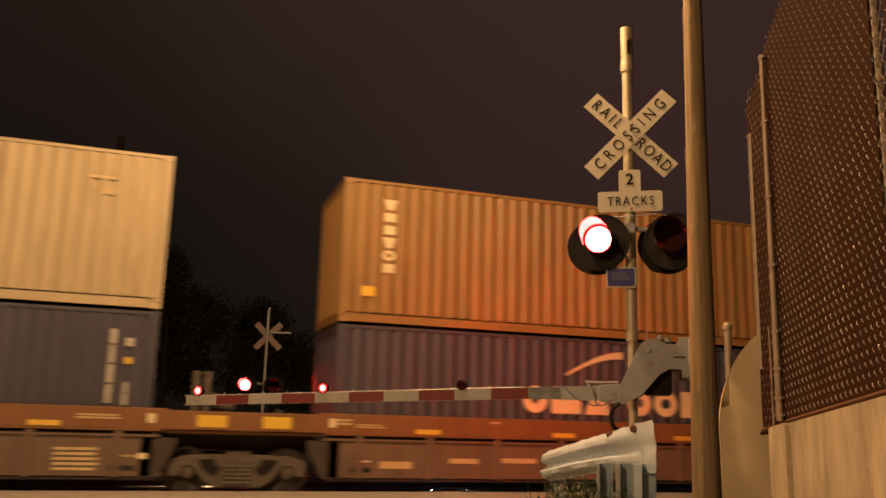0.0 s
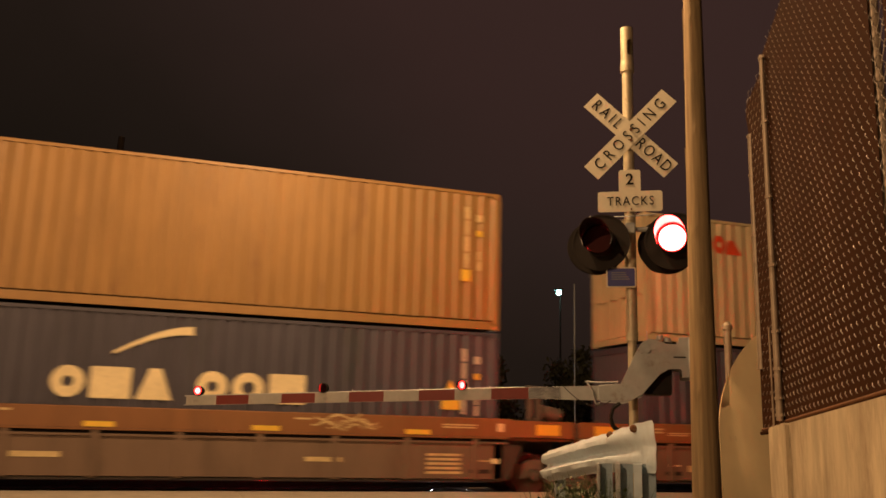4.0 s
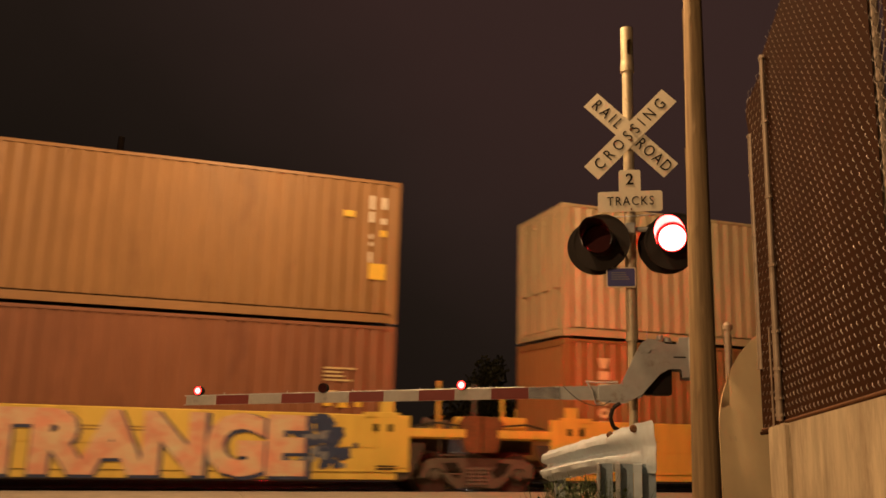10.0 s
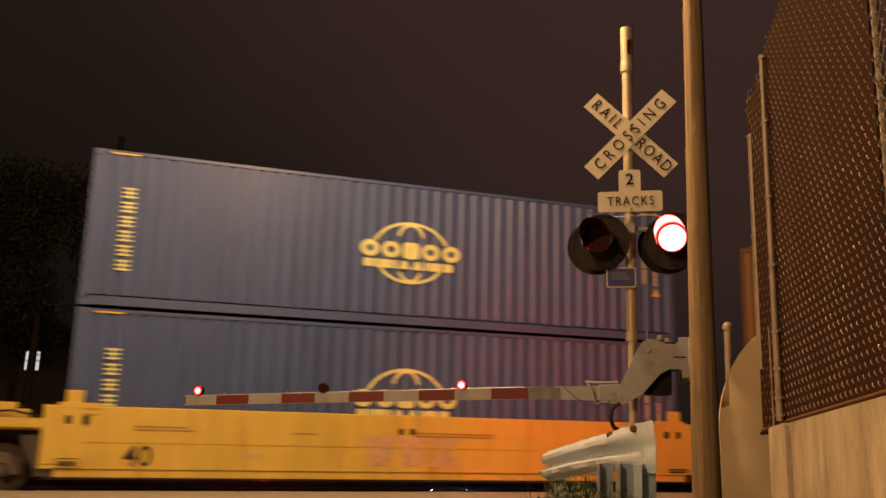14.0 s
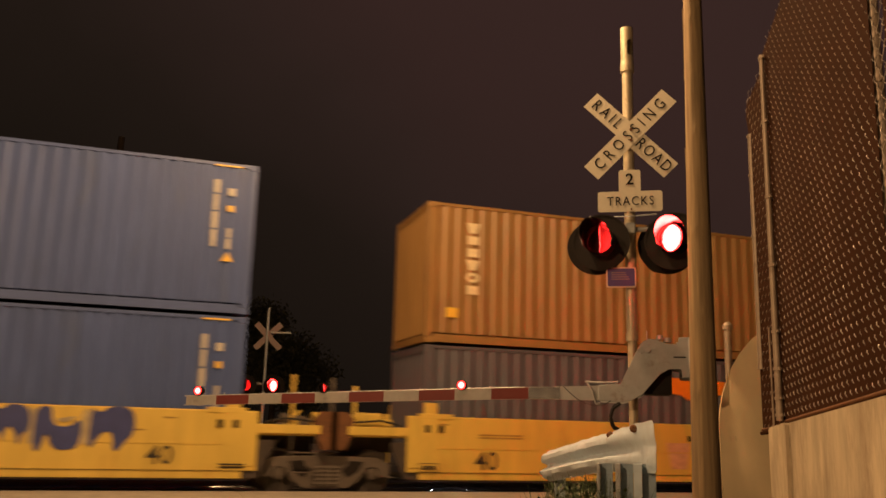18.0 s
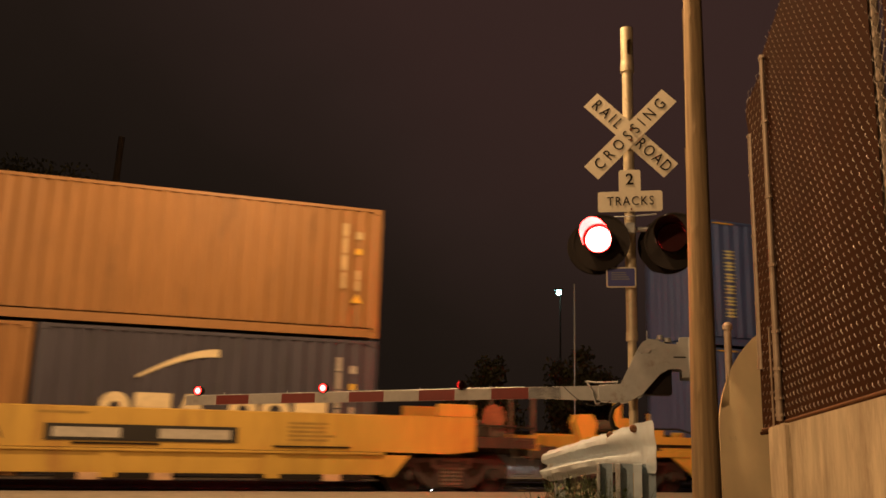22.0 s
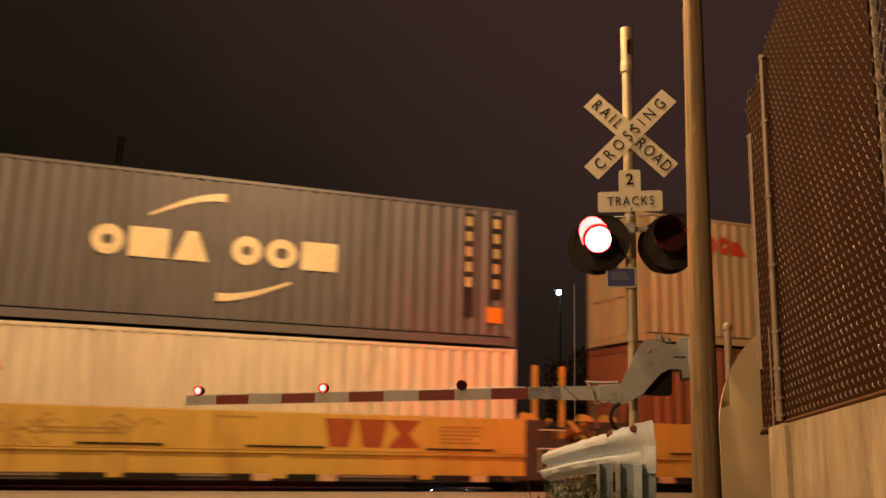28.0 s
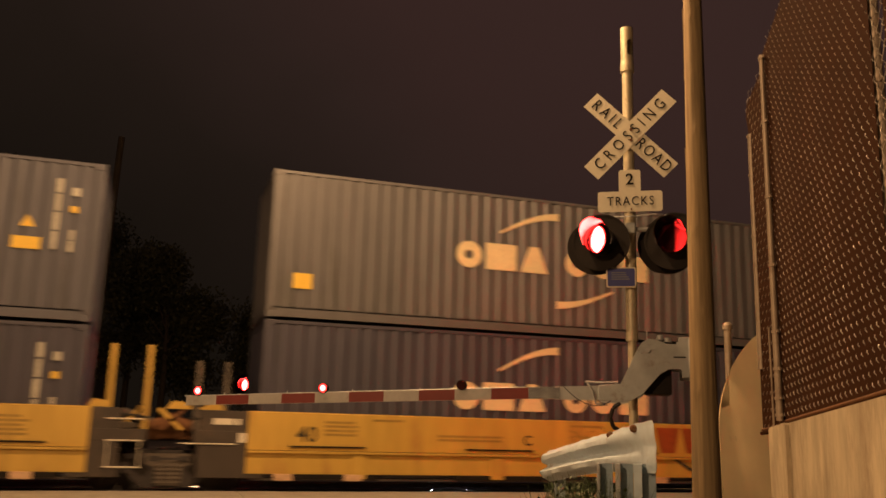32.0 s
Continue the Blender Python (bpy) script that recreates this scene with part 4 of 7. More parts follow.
def make_house():
    house = base("house", pose(-9.0, 66.5, 0, 0, 0, -6), "dark house with lit windows beyond the trees", "house")
    bm = bmesh.new()
    box(bm, -6, 5, 0, 8, -0.2, 6.2)
    part("wall", bm, M["siding"], house, "dark siding")
    bm = bmesh.new()
    slab(bm, [(-6.4, 6.2), (5.4, 6.2), (-0.5, 9.2)], -0.4, 8.4)
    part("roof", bm, M["roofing"], house)
    for x in (0.60, 1.10):
        bm = bmesh.new()
        for a in ((x - 0.26, x - 0.22, 4.5, 5.8), (x + 0.22, x + 0.26, 4.5, 5.8), (x - 0.26, x + 0.26, 4.44, 4.5), (x - 0.26, x + 0.26, 5.8, 5.86), (x - 0.22, x + 0.22, 5.12, 5.18)):
            box(bm, a[0], a[1], -0.06, -0.004, a[2], a[3])
        w = part("window", bm, M["siding"], house, "window with lit panes")
        bm = bmesh.new()
        box(bm, x - 0.22, x + 0.22, -0.035, -0.005, 4.5, 5.8)
        part("pane", bm, M["window_lit"], w, "lit glass pane")


make_far_poles()
make_house()


def make_waiting_car():
    """A car that waits on the far road; its lamps gleam on the rail heads."""
    car = base("car", pose(11.28, 32.96, 0.03, 0, 0, -108), "dark car waiting beyond the tracks with headlights on", "car")
    bm = bmesh.new()
    slab(bm, [(-2.2, 0.36), (-2.25, 0.86), (-2.1, 1.10), (1.0, 1.20), (2.05, 1.12), (2.25, 0.98), (2.22, 0.36)], -0.87, 0.87)
    bmesh.ops.bevel(bm, geom=bm.edges[:], offset=0.05, segments=2, affect="EDGES")
    part("body", bm, M["black"], car, "dark car body", True)
    bm = bmesh.new()
    slab(bm, [(-1.9, 1.12), (-1.6, 1.72), (0.1, 1.76), (0.95, 1.19)], -0.76, 0.76)
    bmesh.ops.bevel(bm, geom=bm.edges[:], offset=0.06, segments=2, affect="EDGES")
    part("cabin", bm, M["dark"], car, "dark glazed cabin", True)
    for x in (-1.4, 1.4):
        for y in (-0.88, 0.72):
            bm = bmesh.new()
            tube(bm, (x, y, 0.37), (x, y + 0.18, 0.37), 0.37, seg=20)
            part("wheel", bm, M["dark"], car)
    for y in (-0.64, 0.64):
        bm = bmesh.new()
        tube(bm, (2.20, y, 0.90), (2.266, y, 0.90), 0.095, 0.09, 16)
        part("headlight", bm, M["headlight"], car, "lit white headlight")


make_waiting_car()

# ---------------------------------------------------------------- the train
SPEED = 5.565
FT40, FT20, WIDE = 12.192, 6.058, 2.438
HIGH, LOW = 2.896, 2.591
FLOOR_Z = 0.345
SIDE_Y = -WIDE / 2
RIDERS = []            # (thing, x at the start, height of its base)
WHEELSETS = []
MESHES = {}


def cached(key, build):
    if key not in MESHES:
        MESHES[key] = build()
    return MESHES[key]


def corrugated(length, h, y, depth, mat, name, facing=-1):
    """Steel sheet with upright trapezoid folds, in the x-z plane; facing: the way its outside looks."""
    pitch = length / max(1, round(length / 0.272))
    n = round(length / pitch)
    xs, ys = [], []
    for k in range(n):
        x = -length / 2 + k * pitch
        for f, d in ((0.0, 0.0), (0.27, 0.0), (0.5, 1.0), (0.77, 1.0)):
            xs.append(x + f * pitch)
            ys.append(y - facing * depth * d)
    xs.append(length / 2)
    ys.append(y)
    bm = bmesh.new()
    lo = [bm.verts.new((a, b, 0)) for a, b in zip(xs, ys)]
    hi = [bm.verts.new((a, b, h)) for a, b in zip(xs, ys)]
    for i in range(len(lo) - 1):
        bm.faces.new((lo[i], lo[i + 1], hi[i + 1], hi[i]))
    bm.normal_update()
    bmesh.ops.solidify(bm, geom=bm.faces[:], thickness=0.004)
    return finish(bm, name, mat)


def box_mesh(name, mat, *dims, bevel=0.0):
    bm = bmesh.new()
    box(bm, *dims, bevel)
    return finish(bm, name, mat)


def container(label, length, h, mk, doors, name="shipping_container"):
    mat = M[mk]
    c = base(name, pose(0, 0, 0), label, "container", "containers on the train")
    L, key = length / 2, (length, h, mk)
    pw = 0.13
    side = cached(("side",) + key, lambda: corrugated(length - 2 * pw, h - 0.27, SIDE_Y + 0.010, 0.036, mat, "side_panel"))
    share("side_panel", side, c, pose(0, 0, 0.205))
    share("side_panel", side, c, pose(0, 0, 0.205, 0, 0, 180))
    end = cached(("end",) + key, lambda: corrugated(WIDE - 2 * pw, h - 0.32, -0.012, 0.045, mat, "end_panel"))
    ends = [(L - 0.02, 90)] + ([] if doors else [(-L + 0.02, -90)])
    for x, a in ends:
        share("end_panel", end, c, pose(x, 0, 0.19, 0, 0, a))
    post = cached(("post",) + key, lambda: box_mesh("corner_post", mat, -pw / 2, pw / 2, -0.075, 0.075, 0.12, h - 0.12, bevel=0.012))
    rail_t = cached(("rt",) + key, lambda: box_mesh("top_rail", mat, -L + 0.16, L - 0.16, -0.035, 0.035, 0.0, 0.06))
    rail_b = cached(("rb",) + key, lambda: box_mesh("bottom_rail", mat, -L + 0.16, L - 0.16, -0.03, 0.03, -0.08, 0.08))
    bar_e = cached(("be",) + key, lambda: box_mesh("end_rail", mat, -0.05, 0.05, -WIDE / 2 + 0.16, WIDE / 2 - 0.16, -0.07, 0.07))
    cast = cached(("cast", mk), lambda: box_mesh("corner_casting", mat, -0.089, 0.089, -0.081, 0.081, -0.059, 0.059, bevel=0.008))
    for sx in (-1, 1):
        for sy in (-1, 1):
            share("corner_post", post, c, pose(sx * (L - pw / 2), sy * (WIDE / 2 - 0.075), 0))
            for z in (0.059, h - 0.059):
                share("corner_casting", cast, c, pose(sx * (L - 0.089), sy * (WIDE / 2 - 0.079), z))
        for z in (0.09, h - 0.075):
            share("end_rail", bar_e, c, pose(sx * (L - 0.055), 0, z))
    for sy in (-1, 1):
        share("top_rail", rail_t, c, pose(0, sy * (WIDE / 2 - 0.038), h - 0.065))
        share("bottom_rail", rail_b, c, pose(0, sy * (WIDE / 2 - 0.034), 0.095))
    roof = cached(("roof",) + key, lambda: box_mesh("roof", mat, -L + 0.1, L - 0.1, -WIDE / 2 + 0.06, WIDE / 2 - 0.06, h - 0.06, h - 0.03))
    share("roof", roof, c)
    floor = cached(("floor", length), lambda: box_mesh("underframe", M["black"], -L + 0.1, L - 0.1, -WIDE / 2 + 0.06, WIDE / 2 - 0.06, 0.05, 0.15))
    share("underframe", floor, c)
    if doors:
        leaf = cached(("leaf",) + key, lambda: box_mesh("door", mat, -L + 0.012, -L + 0.05, -0.535, 0.535, 0.17, h - 0.15, bevel=0.008))
        rod = cached(("rod", h, mk), lambda: rod_mesh(h, mat))
        for sy in (-1, 1):
            d = share("door", leaf, c, pose(0, sy * 0.54, 0))
            for dy in (-0.28, 0.28):
                share("lock_rod", rod, d, pose(-L - 0.012, dy, 0))
    return c


def rod_mesh(h, mat):
    bm = bmesh.new()
    tube(bm, (0, 0, 0.1), (0, 0, h - 0.1), 0.017, seg=8)
    for z in (0.2, 0.9, 1.6, h - 0.3):
        box(bm, -0.012, 0.03, -0.05, 0.05, z - 0.03, z + 0.03)
    box(bm, -0.03, 0.0, -0.25, 0.02, 1.05, 1.09)
    return finish(bm, "lock_rod", mat)


MY = SIDE_Y - 0.002     # markings lie on the outer folds


def mark(c, mk, label="", name="marking"):
    """Starts a marking: returns a bmesh and the call that ends it."""
    bm = bmesh.new()
    return bm, lambda: pieces(name, bm, M[mk], c, label)


def shape_row(bm, x, z, h, kinds, step, slope=0.0):
    """Plain bold shapes in a row: o ring, c open ring, b block, t wedge, w wide block."""
    for k in kinds:
        w = {"o": 0.9, "c": 0.85, "b": 0.3, "t": 0.95, "w": 1.05, " ": 0.45, "s": 0.8}[k] * h * step
        m = x + w / 2
        ww = w * 0.88
        if k == "o":
            ring_y(bm, m, z, MY, h / 2, h * 0.20, 0.003, seg=24, sx=ww / h)
        elif k == "c":
            ring_y(bm, m, z, MY, h / 2, h * 0.17, 0.003, seg=26, sx=ww / h)
        elif k == "s":
            slab(bm, rounded(ww, h, h * 0.2, 4, m, z), MY, MY + 0.003)
        elif k == "t":
            slab(bm, [(m - ww / 2, z - h / 2), (m - ww * 0.16, z + h / 2), (m + ww * 0.16, z + h / 2), (m + ww / 2, z - h / 2)], MY, MY + 0.003)
        elif k == "w":
            slab(bm, rounded(ww, h, h * 0.06, 3, m, z), MY, MY + 0.003)
        elif k == "b":
            box(bm, m - ww / 2, m + ww / 2, MY, MY + 0.003, z - h / 2, z + h / 2)
        x += w
    return x


def swoosh(bm, x0, x1, z0, z1, t0, t1, up=True):
    """A tapered arc that flattens out."""
    n = 14
    top, low = [], []
    for k in range(n + 1):
        f = k / n
        e = math.sin(f * math.pi / 2)
        x = x0 + (x1 - x0) * f
        z = z0 + (z1 - z0) * e
        t = t0 + (t1 - t0) * f
        top.append((x, z + t / 2))
        low.append((x, z - t / 2))
    slab(bm, top + low[::-1], MY, MY + 0.003)


def big_wordmark(c, x, z, h, mk):
    """Bold cream shapes with an arc above and one below."""
    bm, done = mark(c, mk, "bold cream lettering shapes with two arcs")
    shape_row(bm, x, z, h, "cwt cow", 1.34)
    swoosh(bm, x + 1.0, x + 2.35, z + 0.52, z + 0.98, 0.05, 0.16)
    swoosh(bm, x + 3.65, x + 2.30, z - 0.55, z - 0.92, 0.05, 0.16)
    done()


def globe_mark(c, x, z, mk, low=False):
    bm, done = mark(c, mk, "cream globe emblem with a band of shapes")
    shape_row(bm, x - 1.06, z + 0.04, 0.34, "oosoo", 1.43)
    shape_row(bm, x - 0.98, z - 0.255, 0.17, "sbwbttbws", 1.72)
    for a0, a1, h in ((22, 158, 0.66), (208, 332, 0.61)):
        ring_y(bm, x, z - 0.03, MY, h, h - 0.055, 0.003, a0, a1, 40, 1.27)
        ring_y(bm, x, z - 0.03, MY, h, h - 0.09, 0.003, a0 + 14, a1 - 14, 40, 0.52)
    done()


def column_mark(c, x, z_top, n, size, gap, mk, label, kinds="tbbtob"):
    bm, done = mark(c, mk, label)
    for k in range(n):
        z = z_top - (size + gap) * (k + 0.5)
        kd = kinds[k % len(kinds)]
        w = size * 1.35
        if kd == "t":
            slab(bm, [(x - w / 2, z + size / 2), (x + w / 2, z + size / 2), (x + w * 0.24, z - size / 2), (x - w * 0.24, z - size / 2)], MY, MY + 0.003)
        elif kd == "o":
            ring_y(bm, x, z, MY, size / 2, size * 0.22, 0.003, seg=18, sx=1.3)
        elif kd == "k":
            for dz in (-0.36, 0.0, 0.36):
                box(bm, x - w * 0.42, x + w * 0.42, MY, MY + 0.003, z + (dz - 0.07) * size, z + (dz + 0.07) * size)
            box(bm, x - w * 0.07, x + w * 0.07, MY - 0.001, MY + 0.003, z - size * 0.46, z + size * 0.46)
        else:
            box(bm, x - w * 0.42, x + w * 0.42, MY, MY + 0.003, z - size * 0.42, z + size * 0.42)
    done()


def end_codes(c, L, h, mk="mark_white", tri=True, tall=True):
    """Columns of small data bars near the leading end, with a warning triangle."""
    bm, done = mark(c, "mark_grey" if mk == "mark_white" else mk, "columns of pale data bars")
    for xx, w, t0, t1 in ((0.74, 0.10, 0.35, 0.61), (0.74, 0.085, 0.635, 0.95), (0.74, 0.10, 0.975, 1.30), (0.74, 0.085, 1.325, 1.65),
                          (0.46, 0.13, 0.50, 0.65), (0.46, 0.075, 1.28, 1.46), (0.46, 0.075, 1.48, 1.68)):
        box(bm, L - xx - w / 2, L - xx + w / 2, MY, MY + 0.003, h - t1, h - t0)
    done()
    bm, done = mark(c, "mark_yellow", "yellow sticker")
    box(bm, L - 0.52, L - 0.40, MY, MY + 0.003, h - 0.96, h - 0.84)
    done()
    if tri:
        bm, done = mark(c, "mark_yellow", "yellow warning triangle")
        slab(bm, [(L - 0.57, h - 1.92), (L - 0.35, h - 1.92), (L - 0.46, h - 1.74)], MY, MY + 0.003)
        done()


def square(c, x, z, w, h, mk="mark_yellow", label="yellow sticker"):
    bm, done = mark(c, mk, label)
    box(bm, x - w / 2, x + w / 2, MY, MY + 0.003, z - h / 2, z + h / 2)
    done()


def red_wordmark(c, x, z):
    bm, done = mark(c, "mark_red", "red bold lettering shapes")
    xx = shape_row(bm, x, z, 0.42, "ooc", 1.02)
    slab(bm, [(xx, z - 0.21), (xx + 0.06, z + 0.12), (xx + 0.22, z + 0.12), (xx + 0.42, z - 0.21)], MY, MY + 0.003)
    done()


def vertical_word(c, h, mk="mark_cream", x=-5.15):
    column_mark(c, x, h - 0.36, 6, 0.215, 0.045, mk, "column of cream lettering shapes")


def patch(c, x, z, w, h, mk):
    """Repair plate welded over the folds."""
    bm = bmesh.new()
    box(bm, x - w / 2, x + w / 2, SIDE_Y - 0.001, SIDE_Y + 0.012, z - h / 2, z + h / 2, 0.003)
    part("repair_plate", bm, M[mk], c, "welded repair plate")


# ---- well cars
def truck_mesh(mk):
    """Cast side frames with springs and bolster, wheelbase 1.78 m."""
    bm = bmesh.new()
    for s in (-1, 1):
        y0, y1 = s * 0.98 - 0.07, s * 0.98 + 0.07
        slab(bm, [(-1.22, 0.36), (-1.22, 0.62), (-0.95, 0.72), (-0.45, 0.74), (0.45, 0.74), (0.95, 0.72), (1.22, 0.62), (1.22, 0.36),
                  (1.05, 0.36), (0.98, 0.54), (0.80, 0.54), (0.62, 0.30), (0.42, 0.16), (-0.42, 0.16), (-0.62, 0.30), (-0.80, 0.54), (-0.98, 0.54), (-1.05, 0.36)], y0, y1)
        box(bm, -0.34, 0.34, y0 - 0.03, y1 + 0.03, 0.60, 0.70)
    box(bm, -0.22, 0.22, -1.0, 1.0, 0.50, 0.80)
    return finish(bm, "truck_frame", M[mk])


def spring_mesh():
    bm = bmesh.new()
    for k in range(5):
        z = 0.20 + 0.072 * k
        tube(bm, (0, -1.06, z), (0, -1.06, z + 0.036), 0.055, 0.072, 12)
        tube(bm, (0, -1.06, z + 0.036), (0, -1.06, z + 0.072), 0.072, 0.055, 12)
    bmesh.ops.remove_doubles(bm, verts=bm.verts, dist=0.001)
    return finish(bm, "spring", M["truck"])


def bearing_mesh(mk):
    bm = bmesh.new()
    tube(bm, (0, -0.95, 0), (0, -1.12, 0), 0.12, 0.10, 14)
    tube(bm, (0, -1.12, 0), (0, -1.14, 0), 0.06, 0.05, 10)
    return finish(bm, "bearing_cap", M[mk])


WHEEL_R = 0.42


def wheelset_mesh(mk):
    bm = bmesh.new()
    for s in (-1, 1):
        tube(bm, (0, s * 0.70, 0), (0, s * 0.82, 0), WHEEL_R, WHEEL_R - 0.012, 36)
        tube(bm, (0, s * 0.68, 0), (0, s * 0.71, 0), WHEEL_R + 0.025, WHEEL_R + 0.02, 36)
        ring_y(bm, 0, 0, s * 0.83 - 0.005, WHEEL_R - 0.05, 0.16, 0.01, seg=36)
    tube(bm, (0, -0.9, 0), (0, 0.9, 0), 0.08, seg=14)
    for f in bm.faces:
        c = f.calc_center_median()
        r = math.hypot(c.x, c.z)
        f.material_index = 1 if r > WHEEL_R - 0.03 and abs(c.y) > 0.6 else 0
    return finish(bm, "wheelset", [M[mk], M["tread"]])


def seat_mesh():
    bm = bmesh.new()
    slab(bm, [(-0.42, 0.74), (0.42, 0.74), (0.40, 0.56), (0.24, 0.50), (0.22, 0.19), (-0.22, 0.19), (-0.24, 0.50), (-0.40, 0.56)], -1.075, -1.052)
    for z in (0.60, 0.67):
        box(bm, -0.16, 0.16, -1.082, -1.075, z, z + 0.03)
    return finish(bm, "bolster_plate", M["truck"])


def opening_mesh():
    bm = bmesh.new()
    slab(bm, [(0.44, 0.66), (0.72, 0.64), (0.62, 0.46), (0.42, 0.34), (0.30, 0.46)], -1.057, -1.0505)
    return finish(bm, "frame_opening", M["dark"])


def add_truck(car, x, mk):
    t = share("truck_frame", cached(("truck", mk), lambda: truck_mesh(mk)), car, pose(x, 0, 0))
    share("bolster_plate", cached("seat", seat_mesh), t)
    share("frame_opening", cached("gap", opening_mesh), t)
    share("frame_opening", cached("gap", opening_mesh), t, Matrix.Diagonal((-1, 1, 1, 1)))
    flip = Matrix.Diagonal((1, -1, 1, 1))
    for sx in (-0.16, 0.0, 0.16):
        for f in (Matrix.Identity(4), flip):
            share("spring", cached("spring", spring_mesh), t, pose(sx, 0, 0) @ f)
    for dx in (-0.89, 0.89):
        w = share("wheelset", cached(("wheels", mk), lambda: wheelset_mesh(mk)), t)
        for f in (Matrix.Identity(4), flip):
            share("bearing_cap", cached(("cap", mk), lambda: bearing_mesh(mk)), t, pose(dx, 0, WHEEL_R) @ f)
        WHEELSETS.append((w, (dx, 0, WHEEL_R)))


SILL_Y = -1.33
JOINT_X = {"yellow": 7.91, "ochre": 7.60, "brown": 7.78}


def both(build, name, mk, car, label="", split=True):
    """A part on the near side and its twin, turned, on the far side."""
    bm = bmesh.new()
    build(bm)
    for b in (islands(bm) if split else [bm]):
        me = finish(b, name, M[mk])
        for q in (share(name, me, car), share(name, me, car, Matrix.Diagonal((1, -1, 1, 1)))):
            if label:
                q["label"] = label


def ladder(bm, x0, x1, z0, z1, n, y):
    for x in (x0, x1):
        tube(bm, (x, y, z0), (x, y, z1), 0.012, seg=6)
    for k in range(n):
        z = z0 + (z1 - z0) * k / (n - 1)
        tube(bm, (x0, y, z), (x1, y, z), 0.013, seg=6)


def well_car(style, label, front, rear):
    """One unit of an articulated well car, centred under its containers.
    front, rear: 'joint' (shared truck carried here), 'bare' (the neighbour carries the truck) or 'end' (car end with platform)."""
    car = base("well_car", pose(0, 0, 0), label, "rail car", "well cars of the train")
    body = {"yellow": "well_yellow", "ochre": "well_ochre", "brown": "well_brown"}[style]
    half = 6.42 if style == "yellow" else 6.28
    top, low = 1.53, 0.33
    # side plates
    if style == "yellow":
        def side(bm):
            extrude_x(bm, [(SILL_Y, 0.47), (SILL_Y, top - 0.02), (SILL_Y + 0.02, top), (SILL_Y + 0.085, top), (SILL_Y + 0.085, 0.47)], -half, half)
            extrude_x(bm, [(SILL_Y + 0.01, 0.335), (SILL_Y + 0.01, 0.462), (SILL_Y + 0.09, 0.462), (SILL_Y + 0.09, 0.335)], -half + 0.25, half - 0.25)
            box(bm, -half, half, SILL_Y - 0.012, SILL_Y, 0.92, 0.935)
            box(bm, -half, half, SILL_Y - 0.018, SILL_Y, 0.475, 0.50)
            for x in (-half + 0.02, half - 0.62):
                box(bm, x, x + 0.6, SILL_Y - 0.02, SILL_Y, 0.55, 1.50, 0.008)
        both(side, "side_sill", body, car, "smooth yellow side sill")

        def knob(bm):
            for x in (-1, 1):
                a, b = sorted((x * 5.82, x * 6.09))
                box(bm, a, b, SILL_Y - 0.01, SILL_Y + 0.08, top, top + 0.26, 0.02)
                a, b = sorted((x * 5.50, x * 6.20))
                box(bm, a, b, SILL_Y - 0.022, SILL_Y + 0.09, top - 0.05, top + 0.05, 0.01)
        both(knob, "container_guide", body, car)

        def holes(bm):
            for x in (-6.07, -5.79, 5.69, 5.97, -0.16, 0.06):
                box(bm, x, x + 0.10, SILL_Y - 0.026 if abs(x) > 1 else SILL_Y - 0.006, SILL_Y + 0.01, 1.22 if abs(x) > 1 else 1.17, 1.36 if abs(x) > 1 else 1.28)
        both(holes, "lift_hole", "dark", car)

        def grille(bm):
            bars(bm, half - 0.42, 0.555, 0.46, 0.10, SILL_Y - 0.024, 2, 0.45, 0.006, 0.3)
            for a, b, z0, z1 in ((-6.17, -5.79, 0.475, 0.487), (-6.17, -5.79, 0.633, 0.645), (-6.17, -6.158, 0.487, 0.633), (-5.802, -5.79, 0.487, 0.633), (-6.10, -5.98, 0.52, 0.60), (-5.95, -5.85, 0.52, 0.60)):
                box(bm, a, b, SILL_Y - 0.026, SILL_Y - 0.019, z0, z1)
        both(grille, "data_stencil", "mark_black", car)
    elif style == "ochre":
        def side(bm):
            extrude_x(bm, [(SILL_Y, 0.84), (SILL_Y, top - 0.02), (SILL_Y + 0.02, top), (SILL_Y + 0.085, top), (SILL_Y + 0.085, 0.84)], -half, half)
            extrude_x(bm, [(SILL_Y - 0.05, 0.79), (SILL_Y - 0.05, 0.83), (SILL_Y + 0.08, 0.83), (SILL_Y + 0.08, 0.79)], -half, half)
            extrude_x(bm, [(SILL_Y + 0.02, 0.42), (SILL_Y + 0.02, 0.785), (SILL_Y + 0.085, 0.785), (SILL_Y + 0.085, 0.42)], -half, half)
            for x in (-4.2, -1.4, 1.4, 4.2):
                box(bm, x - 0.14, x + 0.14, SILL_Y - 0.015, SILL_Y + 0.02, 0.34, 0.78, 0.01)
        both(side, "side_sill", body, car, "ochre yellow side sill with ledges")

        # black strips that put the shade of slots and recesses into colour
        def slots(bm):
            for x in (-4.8, -1.35, 1.5, 4.9):
                box(bm, x - 0.72, x + 0.72, SILL_Y - 0.03, SILL_Y + 0.0, 0.895, 0.925)
                box(bm, x - 0.95, x + 0.95, SILL_Y - 0.01, SILL_Y + 0.08, 0.33, 0.415)
        both(slots, "recess_shade_strip", "dark", car)
        for x in (-5.6, -4.3, 1.1, 2.3, 5.3):
            def pad(bm):
                box(bm, x - 0.17, x + 0.17, SILL_Y - 0.02, SILL_Y + 0.05, 0.30, 0.42, 0.01)
            both(pad, "jacking_pad", "logo_pale", car)
    else:
